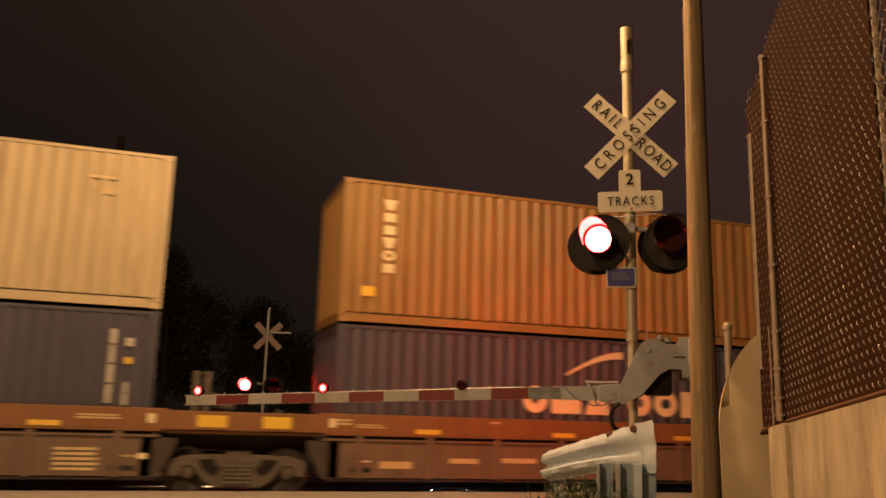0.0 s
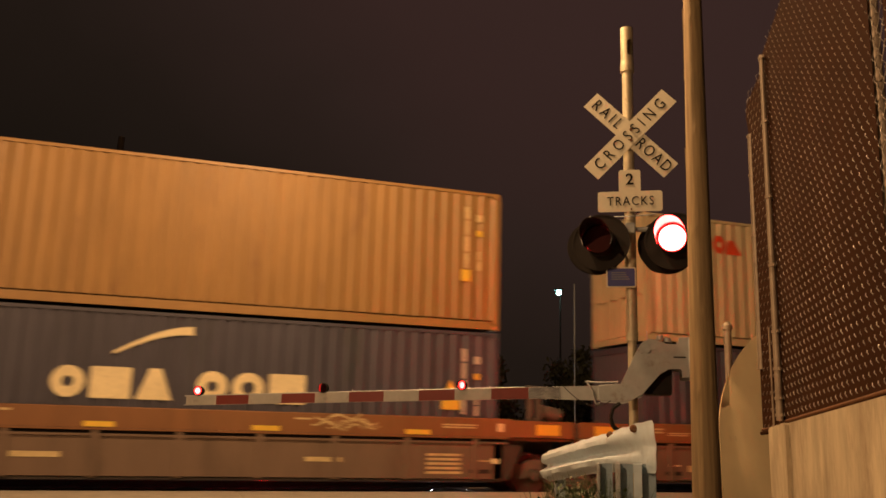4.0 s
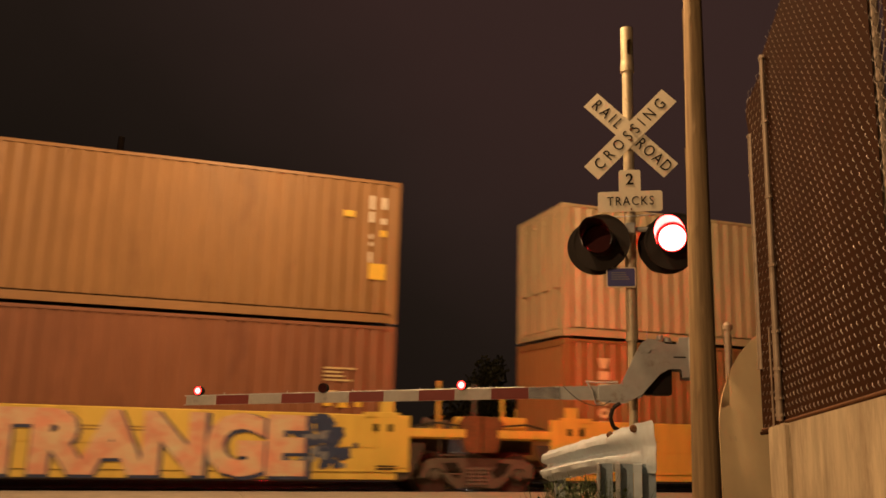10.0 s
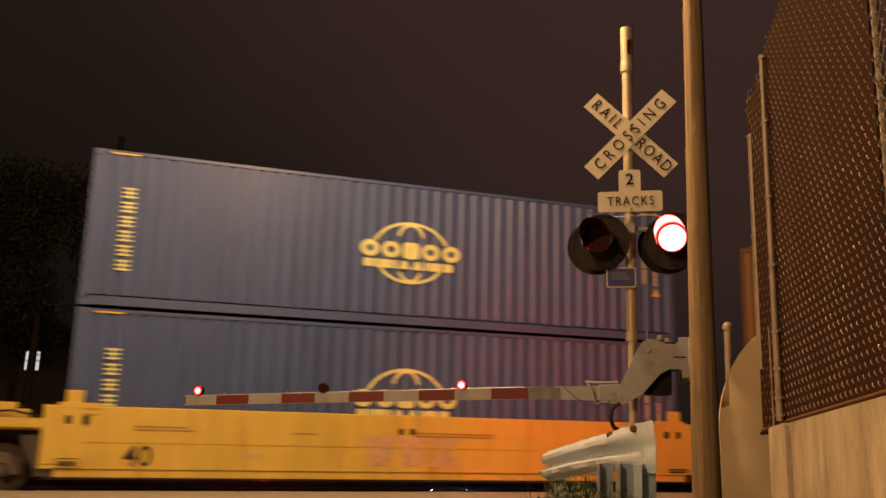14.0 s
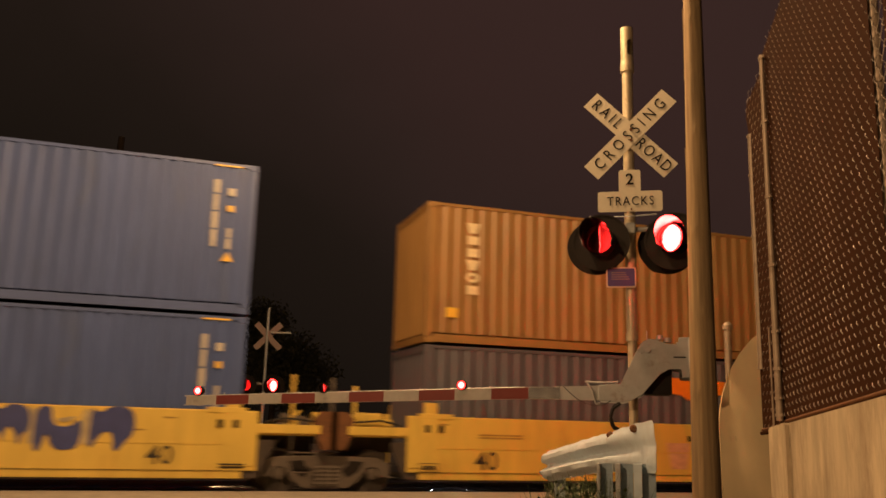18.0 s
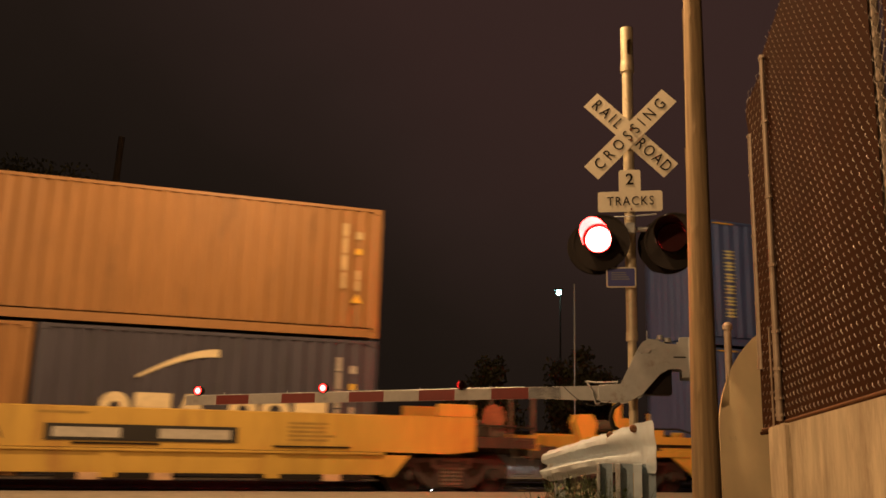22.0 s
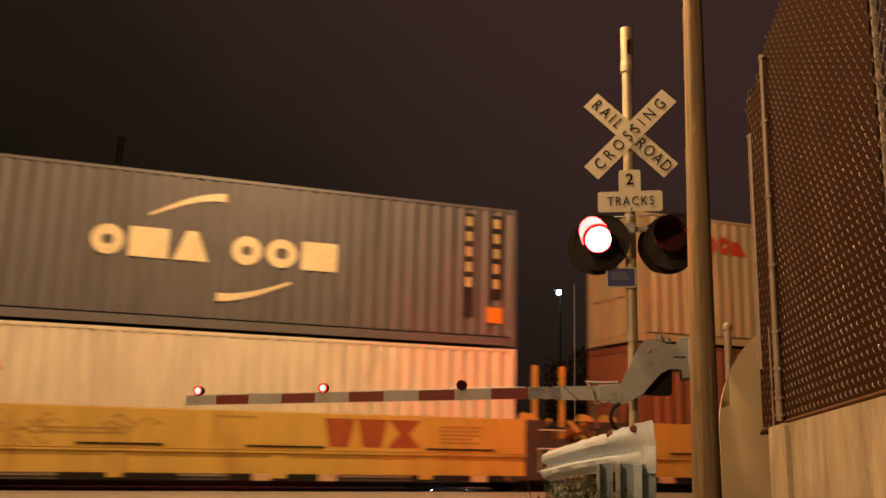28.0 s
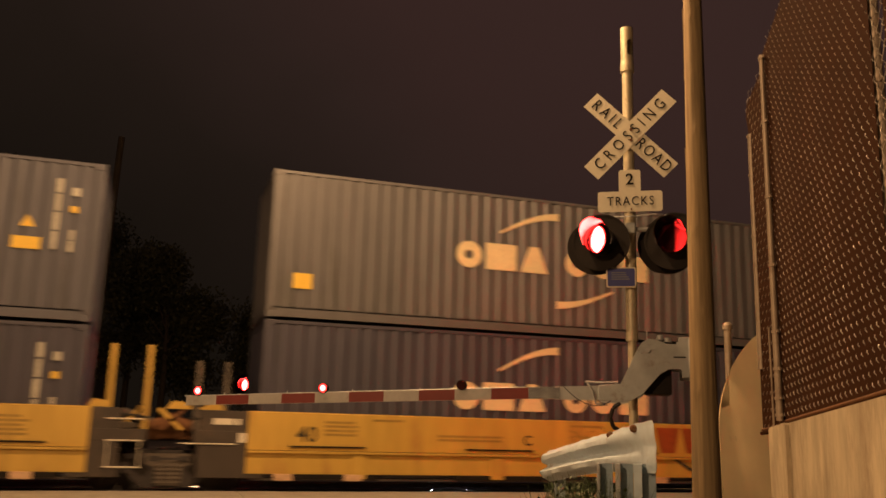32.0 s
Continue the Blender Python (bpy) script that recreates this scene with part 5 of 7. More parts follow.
        def side(bm):
            extrude_x(bm, [(SILL_Y, 1.17), (SILL_Y, top - 0.02), (SILL_Y + 0.02, top), (SILL_Y + 0.085, top), (SILL_Y + 0.085, 1.17)], -half - 0.1, half + 0.1)
            extrude_x(bm, [(SILL_Y - 0.03, 1.13), (SILL_Y - 0.03, 1.165), (SILL_Y + 0.085, 1.165), (SILL_Y + 0.085, 1.13)], -half, half)
        both(side, "top_chord", body, car, "brown top chord", False)

        def panel(bm):
            extrude_x(bm, [(SILL_Y + 0.03, 0.36), (SILL_Y + 0.03, 1.03), (SILL_Y + 0.08, 1.03), (SILL_Y + 0.08, 0.36)], -half + 0.1, half - 0.1)
            for k in range(9):
                x = -5.6 + 1.4 * k
                box(bm, x - 0.06, x + 0.06, SILL_Y - 0.02, SILL_Y + 0.03, 0.34, 1.12, 0.008)
            box(bm, -half, half, SILL_Y - 0.01, SILL_Y + 0.06, 1.03, 1.07)
        both(panel, "side_panel", "well_panel", car, "dusty ribbed lower panel", False)

        # black strip painted as the shade in the gap under the chord
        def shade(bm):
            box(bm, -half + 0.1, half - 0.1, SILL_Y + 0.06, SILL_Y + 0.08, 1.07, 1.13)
        both(shade, "recess_shade_strip", "dark", car)
        for k, x in enumerate((-4.25, -1.35, 1.5, 4.4)):
            bm = bmesh.new()
            box(bm, x - 0.25, x + 0.25, SILL_Y - 0.004, SILL_Y, 1.185, 1.275)
            part("reflector", bm, M["mark_yellow"], car, "yellow reflector")
    # floor and cross bearers
    bm = bmesh.new()
    box(bm, -half + 0.1, half - 0.1, -1.26, 1.26, 0.30, FLOOR_Z - 0.006)
    part("well_floor", bm, M["black"], car)
    # ends
    for sgn, kind in ((1, front), (-1, rear)):
        dk = "black" if style == "ochre" else body
        bm = bmesh.new()
        if kind == "end":
            reach = half + {"yellow": 2.95 if sgn > 0 else 2.75, "ochre": 3.15, "brown": 2.75}[style]
        else:
            reach = JOINT_X[style] - 0.03 if style == "brown" else half + (1.15 if style == "yellow" else 0.95)
        xs = sorted((sgn * half, sgn * reach))
        box(bm, xs[0], xs[1], -1.20, 1.20, 1.10, 1.155)
        part("end_platform", bm, M[dk], car, "platform over the truck")
        bm = bmesh.new()
        box(bm, xs[0], xs[1], -0.35, 0.35, 0.80, 1.098)
        part("centre_sill", bm, M["black"], car)
        for s in (-1, 1):
            if style == "yellow":
                rails = ((1.09, 1.25), (0.83, 0.96)) if kind == "end" else ((1.14, 1.30),)
            elif style == "ochre":
                rails = ((0.95, 1.16),)
            else:
                rails = ((1.17, 1.50),)
            for lo, hi in rails:
                bm = bmesh.new()
                box(bm, xs[0], xs[1], s * 1.28 - 0.045, s * 1.28 + 0.045, lo, hi, 0.01)
                part("side_beam", bm, M[dk], car, "side beam of the platform")
            if style == "yellow" and kind == "end":
                bm = bmesh.new()
                box(bm, xs[0], xs[1], s * 1.24 - 0.01, s * 1.24 + 0.01, 0.961, 1.089)
                part("beam_web", bm, M["black"], car)
            if style == "brown" and kind == "end" and s < 0:
                bm = bmesh.new()
                box(bm, sgn * 7.56 - 0.24, sgn * 7.56 + 0.24, -1.332, -1.326, 1.24, 1.46)
                part("reflector", bm, M["mark_yellow"], car, "large yellow reflector")
                bm = bmesh.new()
                box(bm, sgn * 7.56 - 0.22, sgn * 7.56 + 0.22, -1.33, -1.22, 1.02, 1.12, 0.01)
                part("step", bm, M["well_panel"], car, "dusty foot step")
            if style == "brown" and kind != "end" and s < 0:
                bm = bmesh.new()
                x = sgn * (JOINT_X["brown"] - 0.62)
                box(bm, x - 0.26, x + 0.26, -1.332, -1.326, 1.22, 1.43)
                part("reflector", bm, M["mark_yellow"], car, "large yellow reflector")
                if sgn > 0:
                    for x in (6.84, 7.04):
                        bm = bmesh.new()
                        box(bm, x - 0.05, x + 0.05, -1.15, -1.07, 1.16, 2.22, 0.01)
                        part("stanchion", bm, M["truck"], car, "upright guide post")
                    bm = bmesh.new()
                    tube(bm, (7.12, -1.02, 1.70), (7.54, -1.02, 1.62), 0.15, 0.15, 18)
                    part("brake_reservoir", bm, M["truck"], car, "dusty brake reservoir", True)
        # end webs: sloped down from the platform at a car end, upright at a joint
        bm = bmesh.new()
        for s in (-1, 1):
            if kind == "end":
                o = [(sgn * (half - 0.3), 0.34), (sgn * (half + 0.05), 0.34), (sgn * (half + 0.75), 0.86), (sgn * (half + 1.0), 1.02), (sgn * (half - 0.3), 1.02)]
            else:
                o = [(sgn * (half - 0.3), 0.34), (sgn * (half + 0.02), 0.34), (sgn * (half + 0.30), 0.90), (sgn * (half + 0.30), 1.02), (sgn * (half - 0.3), 1.02)]
            slab(bm, o, s * 1.27 - 0.03, s * 1.27 + 0.03)
        if style == "ochre" and kind == "end":
            bm.free()
        else:
            pieces("end_web", bm, M["black" if style != "yellow" or kind != "end" else body], car)
        if style == "ochre" and kind == "end":
            for s in (-1, 1):
                a, b = sorted((sgn * (half + 0.002), sgn * 8.13))
                bm = bmesh.new()
                slab(bm, [(sgn * (half + 0.002), 0.84), (sgn * (half + 0.002), 1.53), (sgn * 8.13, 1.53), (sgn * 8.13, 0.88), (sgn * 7.6, 0.82)], s * 1.30 - 0.04, s * 1.30 + 0.04)
                part("end_plate", bm, M[body], car, "ochre side plate over the truck")
                bm = bmesh.new()
                slab(bm, [(sgn * half, 0.38), (sgn * half, 0.78), (sgn * 6.80, 0.78), (sgn * 6.46, 0.38)], s * 1.29 - 0.03, s * 1.29 + 0.03)
                part("end_web", bm, M[body], car)
                a, b = sorted((sgn * 7.33, sgn * 8.11))
                bm = bmesh.new()
                box(bm, a, b, s * 1.27 - 0.08, s * 1.27 + 0.05, 1.532, 1.78, 0.015)
                part("container_guide", bm, M[body], car)
                for x in (8.95, 9.44):
                    bm = bmesh.new()
                    box(bm, sgn * x - 0.035, sgn * x + 0.035, s * 1.16 - 0.03, s * 1.16 + 0.03, 1.16, 2.14, 0.01)
                    part("stanchion", bm, M["truck"], car, "upright guide post")
        elif style == "ochre":
            bm = bmesh.new()
            for s in (-1, 1):
                a, b = sorted((sgn * half, sgn * (half + (0.5 if sgn > 0 else 0.86))))
                box(bm, a, b, s * 1.29 - 0.03, s * 1.29 + 0.03, 0.34, 1.52, 0.01)
            ep = pieces("end_plate", bm, M["black"], car, "black end plate")[0]
            if sgn < 0:
                bm = bmesh.new()
                box(bm, -6.90, -6.54, -1.327, -1.322, 1.27, 1.38)
                box(bm, -6.50, -6.42, -1.327, -1.322, 1.27, 1.38)
                box(bm, -6.44, -6.31, -1.327, -1.322, 0.96, 1.13)
                pieces("data_stencil", bm, M["mark_white"], ep)
        # stanchions and ladder
        if kind != "end" and style == "ochre":
            for x, z0, z1 in (((6.55, 1.00, 2.64), (7.17, 1.00, 2.64)) if sgn > 0 else ((6.70, 1.16, 2.40), (7.20, 1.16, 2.40))):
                bm = bmesh.new()
                box(bm, sgn * x - 0.045, sgn * x + 0.045, -1.20, -1.12, z0, z1, 0.01)
                part("stanchion", bm, M[body if sgn > 0 else "truck"], car, "upright guide post")
            # guide pads on top, rusty coupling gear and a step between the cars
            for a, b in (((6.20, 6.60), (7.52, 7.80)) if sgn > 0 else ((-7.62, -7.28), (-7.10, -6.72))):
                bm = bmesh.new()
                slab(bm, [(a, 1.525), (b, 1.525), (b - 0.04, 1.62), (a + 0.10, 1.67)], -1.26, -1.06)
                part("container_guide", bm, M[body], car)
            bm = bmesh.new()
            xs = sorted((sgn * 7.42, sgn * 8.02))
            box(bm, xs[0], xs[1], -0.95, -0.55, 0.98, 1.30, 0.05)
            part("coupling_casting", bm, M["rusty"], car, "rusty coupling casting", True)
            bm = bmesh.new()
            tube(bm, (sgn * 7.55, -1.10, 1.38), (sgn * 7.95, -1.10, 1.22), 0.10, 0.10, 16)
            part("brake_cylinder", bm, M["rusty"], car, "rusty brake cylinder", True)
            bm = bmesh.new()
            slab(bm, [(sgn * 7.40, 1.17), (sgn * 7.48, 1.15), (sgn * 7.86, 1.50), (sgn * 7.80, 1.55)], -1.22, -1.17)
            part("brake_lever", bm, M["rusty" if sgn > 0 else body], car, "slanted brake lever")
            if sgn < 0:
                bm = bmesh.new()
                tube(bm, (-7.46, -1.34, 0.93), (-6.47, -1.34, 0.93), 0.013, seg=6)
                part("step", bm, M["mark_white"], car, "thin white step bar")
        if kind != "end" and style == "yellow":
            bm = bmesh.new()
            slab(bm, [(sgn * 7.46, 1.20), (sgn * 7.46, 1.44), (sgn * 7.60, 1.56), (sgn * 7.895, 1.56), (sgn * 7.895, 0.86), (sgn * 7.62, 0.86)], -1.30, -1.02)
            part("coupling_casting", bm, M["rusty"], car, "rusty coupling casting")
        if kind != "end" and style == "yellow" and sgn > 0:
            for x, z1, mk in ((6.096 + 0.95, 2.23, body), (6.096 + 1.70, 2.20, "truck")):
                bm = bmesh.new()
                box(bm, x - 0.032, x + 0.032, -1.17, -1.11, 1.17, z1, 0.01)
                part("stanchion", bm, M[mk], car, "upright guide post")
            bm = bmesh.new()
            tube(bm, (6.096 + 1.36, -1.0, 1.36), (6.096 + 1.98, -1.0, 1.36), 0.19, 0.19, 20)
            bmesh.ops.bevel(bm, geom=[e for e in bm.edges if len(e.link_faces) == 2 and e.calc_face_angle() > 0.8], offset=0.06, segments=3, affect="EDGES")
            part("brake_reservoir", bm, M[body], car, "rounded yellow brake reservoir", True)
        elif kind != "end" and style == "yellow":
            for x in (-7.45,):
                bm = bmesh.new()
                box(bm, x - 0.032, x + 0.032, -1.22, -1.16, 1.16, 2.06, 0.01)
                part("stanchion", bm, M[body], car, "upright guide post")
            bm = bmesh.new()
            box(bm, -7.40, -6.88, -1.14, -0.86, 1.16, 1.56, 0.04)
            part("valve_box", bm, M[body], car, "yellow valve box")
            bm = bmesh.new()
            tube(bm, (-7.66, -1.05, 1.42), (-7.42, -1.05, 1.42), 0.11, seg=16)
            part("brake_cylinder", bm, M["truck"], car, "dusty brake cylinder", True)
        bm = bmesh.new()
        a, b = sorted((sgn * (half + 0.62), sgn * (half + 1.08)))
        if style == "ochre":
            for z in (1.33, 0.96, 0.51):
                tube(bm, (6.56, -1.34, z), (7.16, -1.34, z), 0.013, seg=6)
            tube(bm, (6.60, -1.34, 0.51), (6.60, -1.34, 0.96), 0.010, seg=6)
            tube(bm, (7.12, -1.34, 0.51), (7.12, -1.34, 0.96), 0.010, seg=6)
        else:
            ladder(bm, a, b, 0.45, 1.15, 3, -1.31)
        if sgn > 0 and kind != "end" and style != "brown":
            pieces("ladder_rung", bm, M["mark_white" if style == "ochre" else "truck"], car, "thin ladder rung")
        else:
            bm.free()
        # brake gear and clutter on the platform
        rr = random.Random(int(half * 10) + sgn + len(car.children))
        if kind == "end" and style == "yellow":
            gear = (((0.90, 1.33, 1.46), (1.50, 1.75, 1.38), (1.98, 2.18, 1.62), (2.30, 2.52, 1.50), (2.76, 3.05, 1.62)) if sgn > 0 else
                    ((0.60, 0.72, 1.35), (1.17, 1.51, 1.40), (1.56, 1.72, 1.28)))
            gear = [(a + 6.096, b + 6.096, h, -0.95 - 0.12 * (k % 2)) for k, (a, b, h) in enumerate(gear)]
        else:
            gear = []
            for q in range(5):
                a = half + rr.uniform(0.25, (reach - half) - 0.45)
                gear.append((a, a + rr.uniform(0.15, 0.42), 1.17 + rr.uniform(0.10, 0.36), rr.uniform(-1.0, 0.2)))
        for a, b, h, y in gear:
            a, b = sorted((sgn * a, sgn * b))
            bm = bmesh.new()
            box(bm, a, b, y - 0.16, y + 0.16, 1.157, h, 0.03)
            part("brake_gear", bm, M[body if style == "yellow" and kind == "end" else ("rusty", "truck", body)[int(h * 97) % 3] if style == "yellow" else "truck"], car, "brake cylinder and boxes")
        if kind == "end" and style == "yellow":
            bm = bmesh.new()
            if sgn > 0:
                box(bm, 9.395, 9.485, -1.26, -1.18, 0.88, 2.14, 0.01)
            else:
                box(bm, -8.45, -8.31, -1.26, -1.18, 1.26, 2.14, 0.01)
            part("stanchion", bm, M[body], car, "upright guide post")
            if sgn < 0:
                bm = bmesh.new()
                tube(bm, (-8.82, -1.22, 2.13), (-8.45, -1.22, 2.13), 0.013, seg=6)
                part("grab_rail", bm, M["galv"], car, "thin steel grab rail")
                bm = bmesh.new()
                slab(bm, [(-9.22, 1.08), (-9.38, 1.50), (-9.32, 1.66), (-8.98, 1.68), (-8.88, 1.50), (-8.92, 1.26)], -1.25, -0.95)
                part("end_bracket", bm, M[body], car, "yellow end bracket")
                bm = bmesh.new()
                slab(bm, [(-8.28, 1.26), (-8.28, 1.62), (-8.10, 1.62), (-7.92, 1.48), (-7.86, 1.26)], -1.22, -0.98)
                part("lever_box", bm, M[body], car, "yellow brake lever box")
                bm = bmesh.new()
                tube(bm, (-8.86, -1.10, 1.44), (-8.52, -1.10, 1.44), 0.13, seg=16)
                part("brake_cylinder", bm, M["truck"], car, "dusty brake cylinder", True)
            else:
                bm = bmesh.new()
                tube(bm, (7.55, -1.22, 1.62), (8.25, -1.22, 1.50), 0.016, seg=6)
                part("lever_rod", bm, M["galv"], car, "bare steel lever rod")
        if kind != "end":
            # brake rigging seen between the cars
            bm = bmesh.new()
            tube(bm, (sgn * (half + 0.50), -0.55, 1.45), (sgn * (half + 1.0), -0.55, 1.28), 0.09, seg=14)
            part("brake_cylinder", bm, M["truck"], car, "dusty brake cylinder", True)
            bm = bmesh.new()
            slab(bm, [(sgn * (half + 0.45), 1.16), (sgn * (half + 0.53), 1.16), (sgn * (half + 0.85), 1.56), (sgn * (half + 0.78), 1.58)], -0.78, -0.74)
            part("brake_lever", bm, M[body if style != "brown" else "truck"], car, "slanted brake lever")
        bm = bmesh.new()
        pipe_path(bm, [(sgn * (half + 0.1), -1.2, 1.33), (sgn * (half + 0.5), -1.22, 1.42), (sgn * reach, -1.2, 1.36)], 0.02, 6)
        pipe_path(bm, [(sgn * (half + 0.1), -0.6, 1.25), (sgn * (half + 0.8), -0.5, 1.30), (sgn * reach, -0.3, 0.95)], 0.025, 6)
        pieces("brake_pipe", bm, M["cable"], car)
        if kind == "end":
            bm = bmesh.new()
            box(bm, sgn * reach - 0.06, sgn * reach + 0.06, -1.32, 1.32, 0.92, 1.22, 0.01)
            part("end_sill", bm, M[body], car)
            bm = bmesh.new()
            a, b = sorted((sgn * reach, sgn * (reach + 0.55)))
            box(bm, a, b, -0.11, 0.11, 0.74, 0.98, 0.02)
            box(bm, sgn * (reach + 0.55) - 0.14, sgn * (reach + 0.55) + 0.14, -0.17, 0.17, 0.70, 1.02, 0.04)
            part("coupler", bm, M["truck"], car, "cast steel coupler")
            bm = bmesh.new()
            ladder(bm, sgn * (reach - 0.30) - 0.20, sgn * (reach - 0.30) + 0.20, 0.45, 1.12, 3, -1.34)
            pieces("ladder_rung", bm, M["truck"], car, "thin ladder rung")
            cx, cz = (sgn * 8.65, 1.56) if style == "ochre" else (sgn * 8.34, 2.0)
            bm = bmesh.new()
            disc_y(bm, cx, cz, -0.98, -0.90, 0.23, 28, 0.20)
            ring_y(bm, cx, cz, -0.995, 0.25, 0.215, 0.03, seg=28)
            wheel = style != "brown" and (style != "yellow" or sgn > 0)
            if wheel:
                part("hand_brake_wheel", bm, M["wheel_paint"], car, "round rusty hand brake wheel", True)
            else:
                bm.free()
            bm = bmesh.new()
            box(bm, cx - 0.10, cx + 0.10, -0.80, -0.60, 1.157, cz + 0.12, 0.02)
            tube(bm, (cx, -0.90, cz), (cx, -0.80, cz), 0.08, seg=14)
            if wheel or style == "brown":
                part("brake_stand", bm, M["truck"], car, "hand brake stand")
            else:
                bm.free()
            if style == "yellow" and sgn > 0:
                bm = bmesh.new()
                pipe_path(bm, [(cx - 0.27, -1.2, 1.16), (cx - 0.27, -1.2, 2.28), (cx + 0.25, -1.2, 2.28)], 0.012, 6)
                part("grab_rail", bm, M["galv"], car, "bent grab rail")
            add_truck(car, sgn * (half + 1.45), "truck" if style == "brown" else "truck_dark")
        elif kind == "joint":
            add_truck(car, sgn * JOINT_X[style], "truck_dark" if style == "ochre" else "truck")
    return car


def car_text(car, text, x, z, size, mk="mark_black", label="", stretch=1.0):
    ob = letters(text, size, M[mk], car, x, SILL_Y - 0.004, z, stretch=stretch, fat=0.004)
    if label:
        ob["label"] = label


def car_bars(car, x, z, w, h, n, mk, uneven=0.25, y=None):
    bm = bmesh.new()
    bars(bm, x, z, w, h, (SILL_Y if y is None else y) - 0.006, n, 0.45, 0.005, uneven)
    pieces("stencil", bm, M[mk], car)


def number_board(car, x, z, w, h):
    """Black board with two plain light bars."""
    bm = bmesh.new()
    box(bm, x - w / 2, x + w / 2, SILL_Y - 0.018, SILL_Y - 0.013, z - h / 2, z + h / 2)
    b = part("number_board", bm, M["mark_black"], car, "black number board with light bars")
    bm = bmesh.new()
    box(bm, x - w * 0.46, x - w * 0.12, SILL_Y - 0.022, SILL_Y - 0.0185, z - h * 0.3, z + h * 0.3)
    box(bm, x + w * 0.08, x + w * 0.46, SILL_Y - 0.022, SILL_Y - 0.0185, z - h * 0.3, z + h * 0.3)
    pieces("number_bar", bm, M["mark_grey"], b)


def block_logo(car, x, z, mk, w=1.9, h=0.55):
    """Three bold plain shapes: two wedges and an hourglass."""
    bm = bmesh.new()
    s = w / 3
    y0, y1 = SILL_Y - 0.006, SILL_Y - 0.001
    for k in (0, 1):
        c = x - w / 2 + s * (k + 0.5)
        slab(bm, [(c - s * 0.46, z + h / 2), (c + s * 0.46, z + h / 2), (c + s * 0.28, z - h / 2), (c - s * 0.28, z - h / 2)], y0, y1)
    c = x + w / 2 - s * 0.5
    slab(bm, [(c - s * 0.5, z + h / 2), (c + s * 0.5, z + h / 2), (c + s * 0.16, z), (c + s * 0.5, z - h / 2), (c - s * 0.5, z - h / 2), (c - s * 0.16, z)], y0, y1)
    pieces("faded_logo", bm, M[mk], car, "faded red logo shapes")


def soft(outline):
    """Corner-cutting, twice, for sprayed outlines."""
    for _ in range(2):
        outline = [(p[0] + (q[0] - p[0]) * f, p[1] + (q[1] - p[1]) * f)
                   for p, q in zip(outline, outline[1:] + outline[:1]) for f in (0.25, 0.75)]
    return outline


def splotch(bm, rng, x, z, r, y, sx=1.0):
    n = 14
    pts = []
    for k in range(n):
        a = k * math.tau / n
        rr = r * rng.uniform(0.65, 1.15)
        pts.append((x + math.cos(a) * rr * sx, max(0.40, min(1.52, z + math.sin(a) * rr))))
    slab(bm, pts, y, y + 0.003)


# ---- consist: leading end of each unit's containers at the start, from front to rear
def ride(ob, lead, length, z):
    RIDERS.append((ob, lead - length / 2, z))
    return ob


def stack(lead, low, high, h_low, length_low=FT40):
    ride(low, lead, length_low, FLOOR_Z)
    ride(high, lead, FT40, FLOOR_Z + h_low + 0.05)


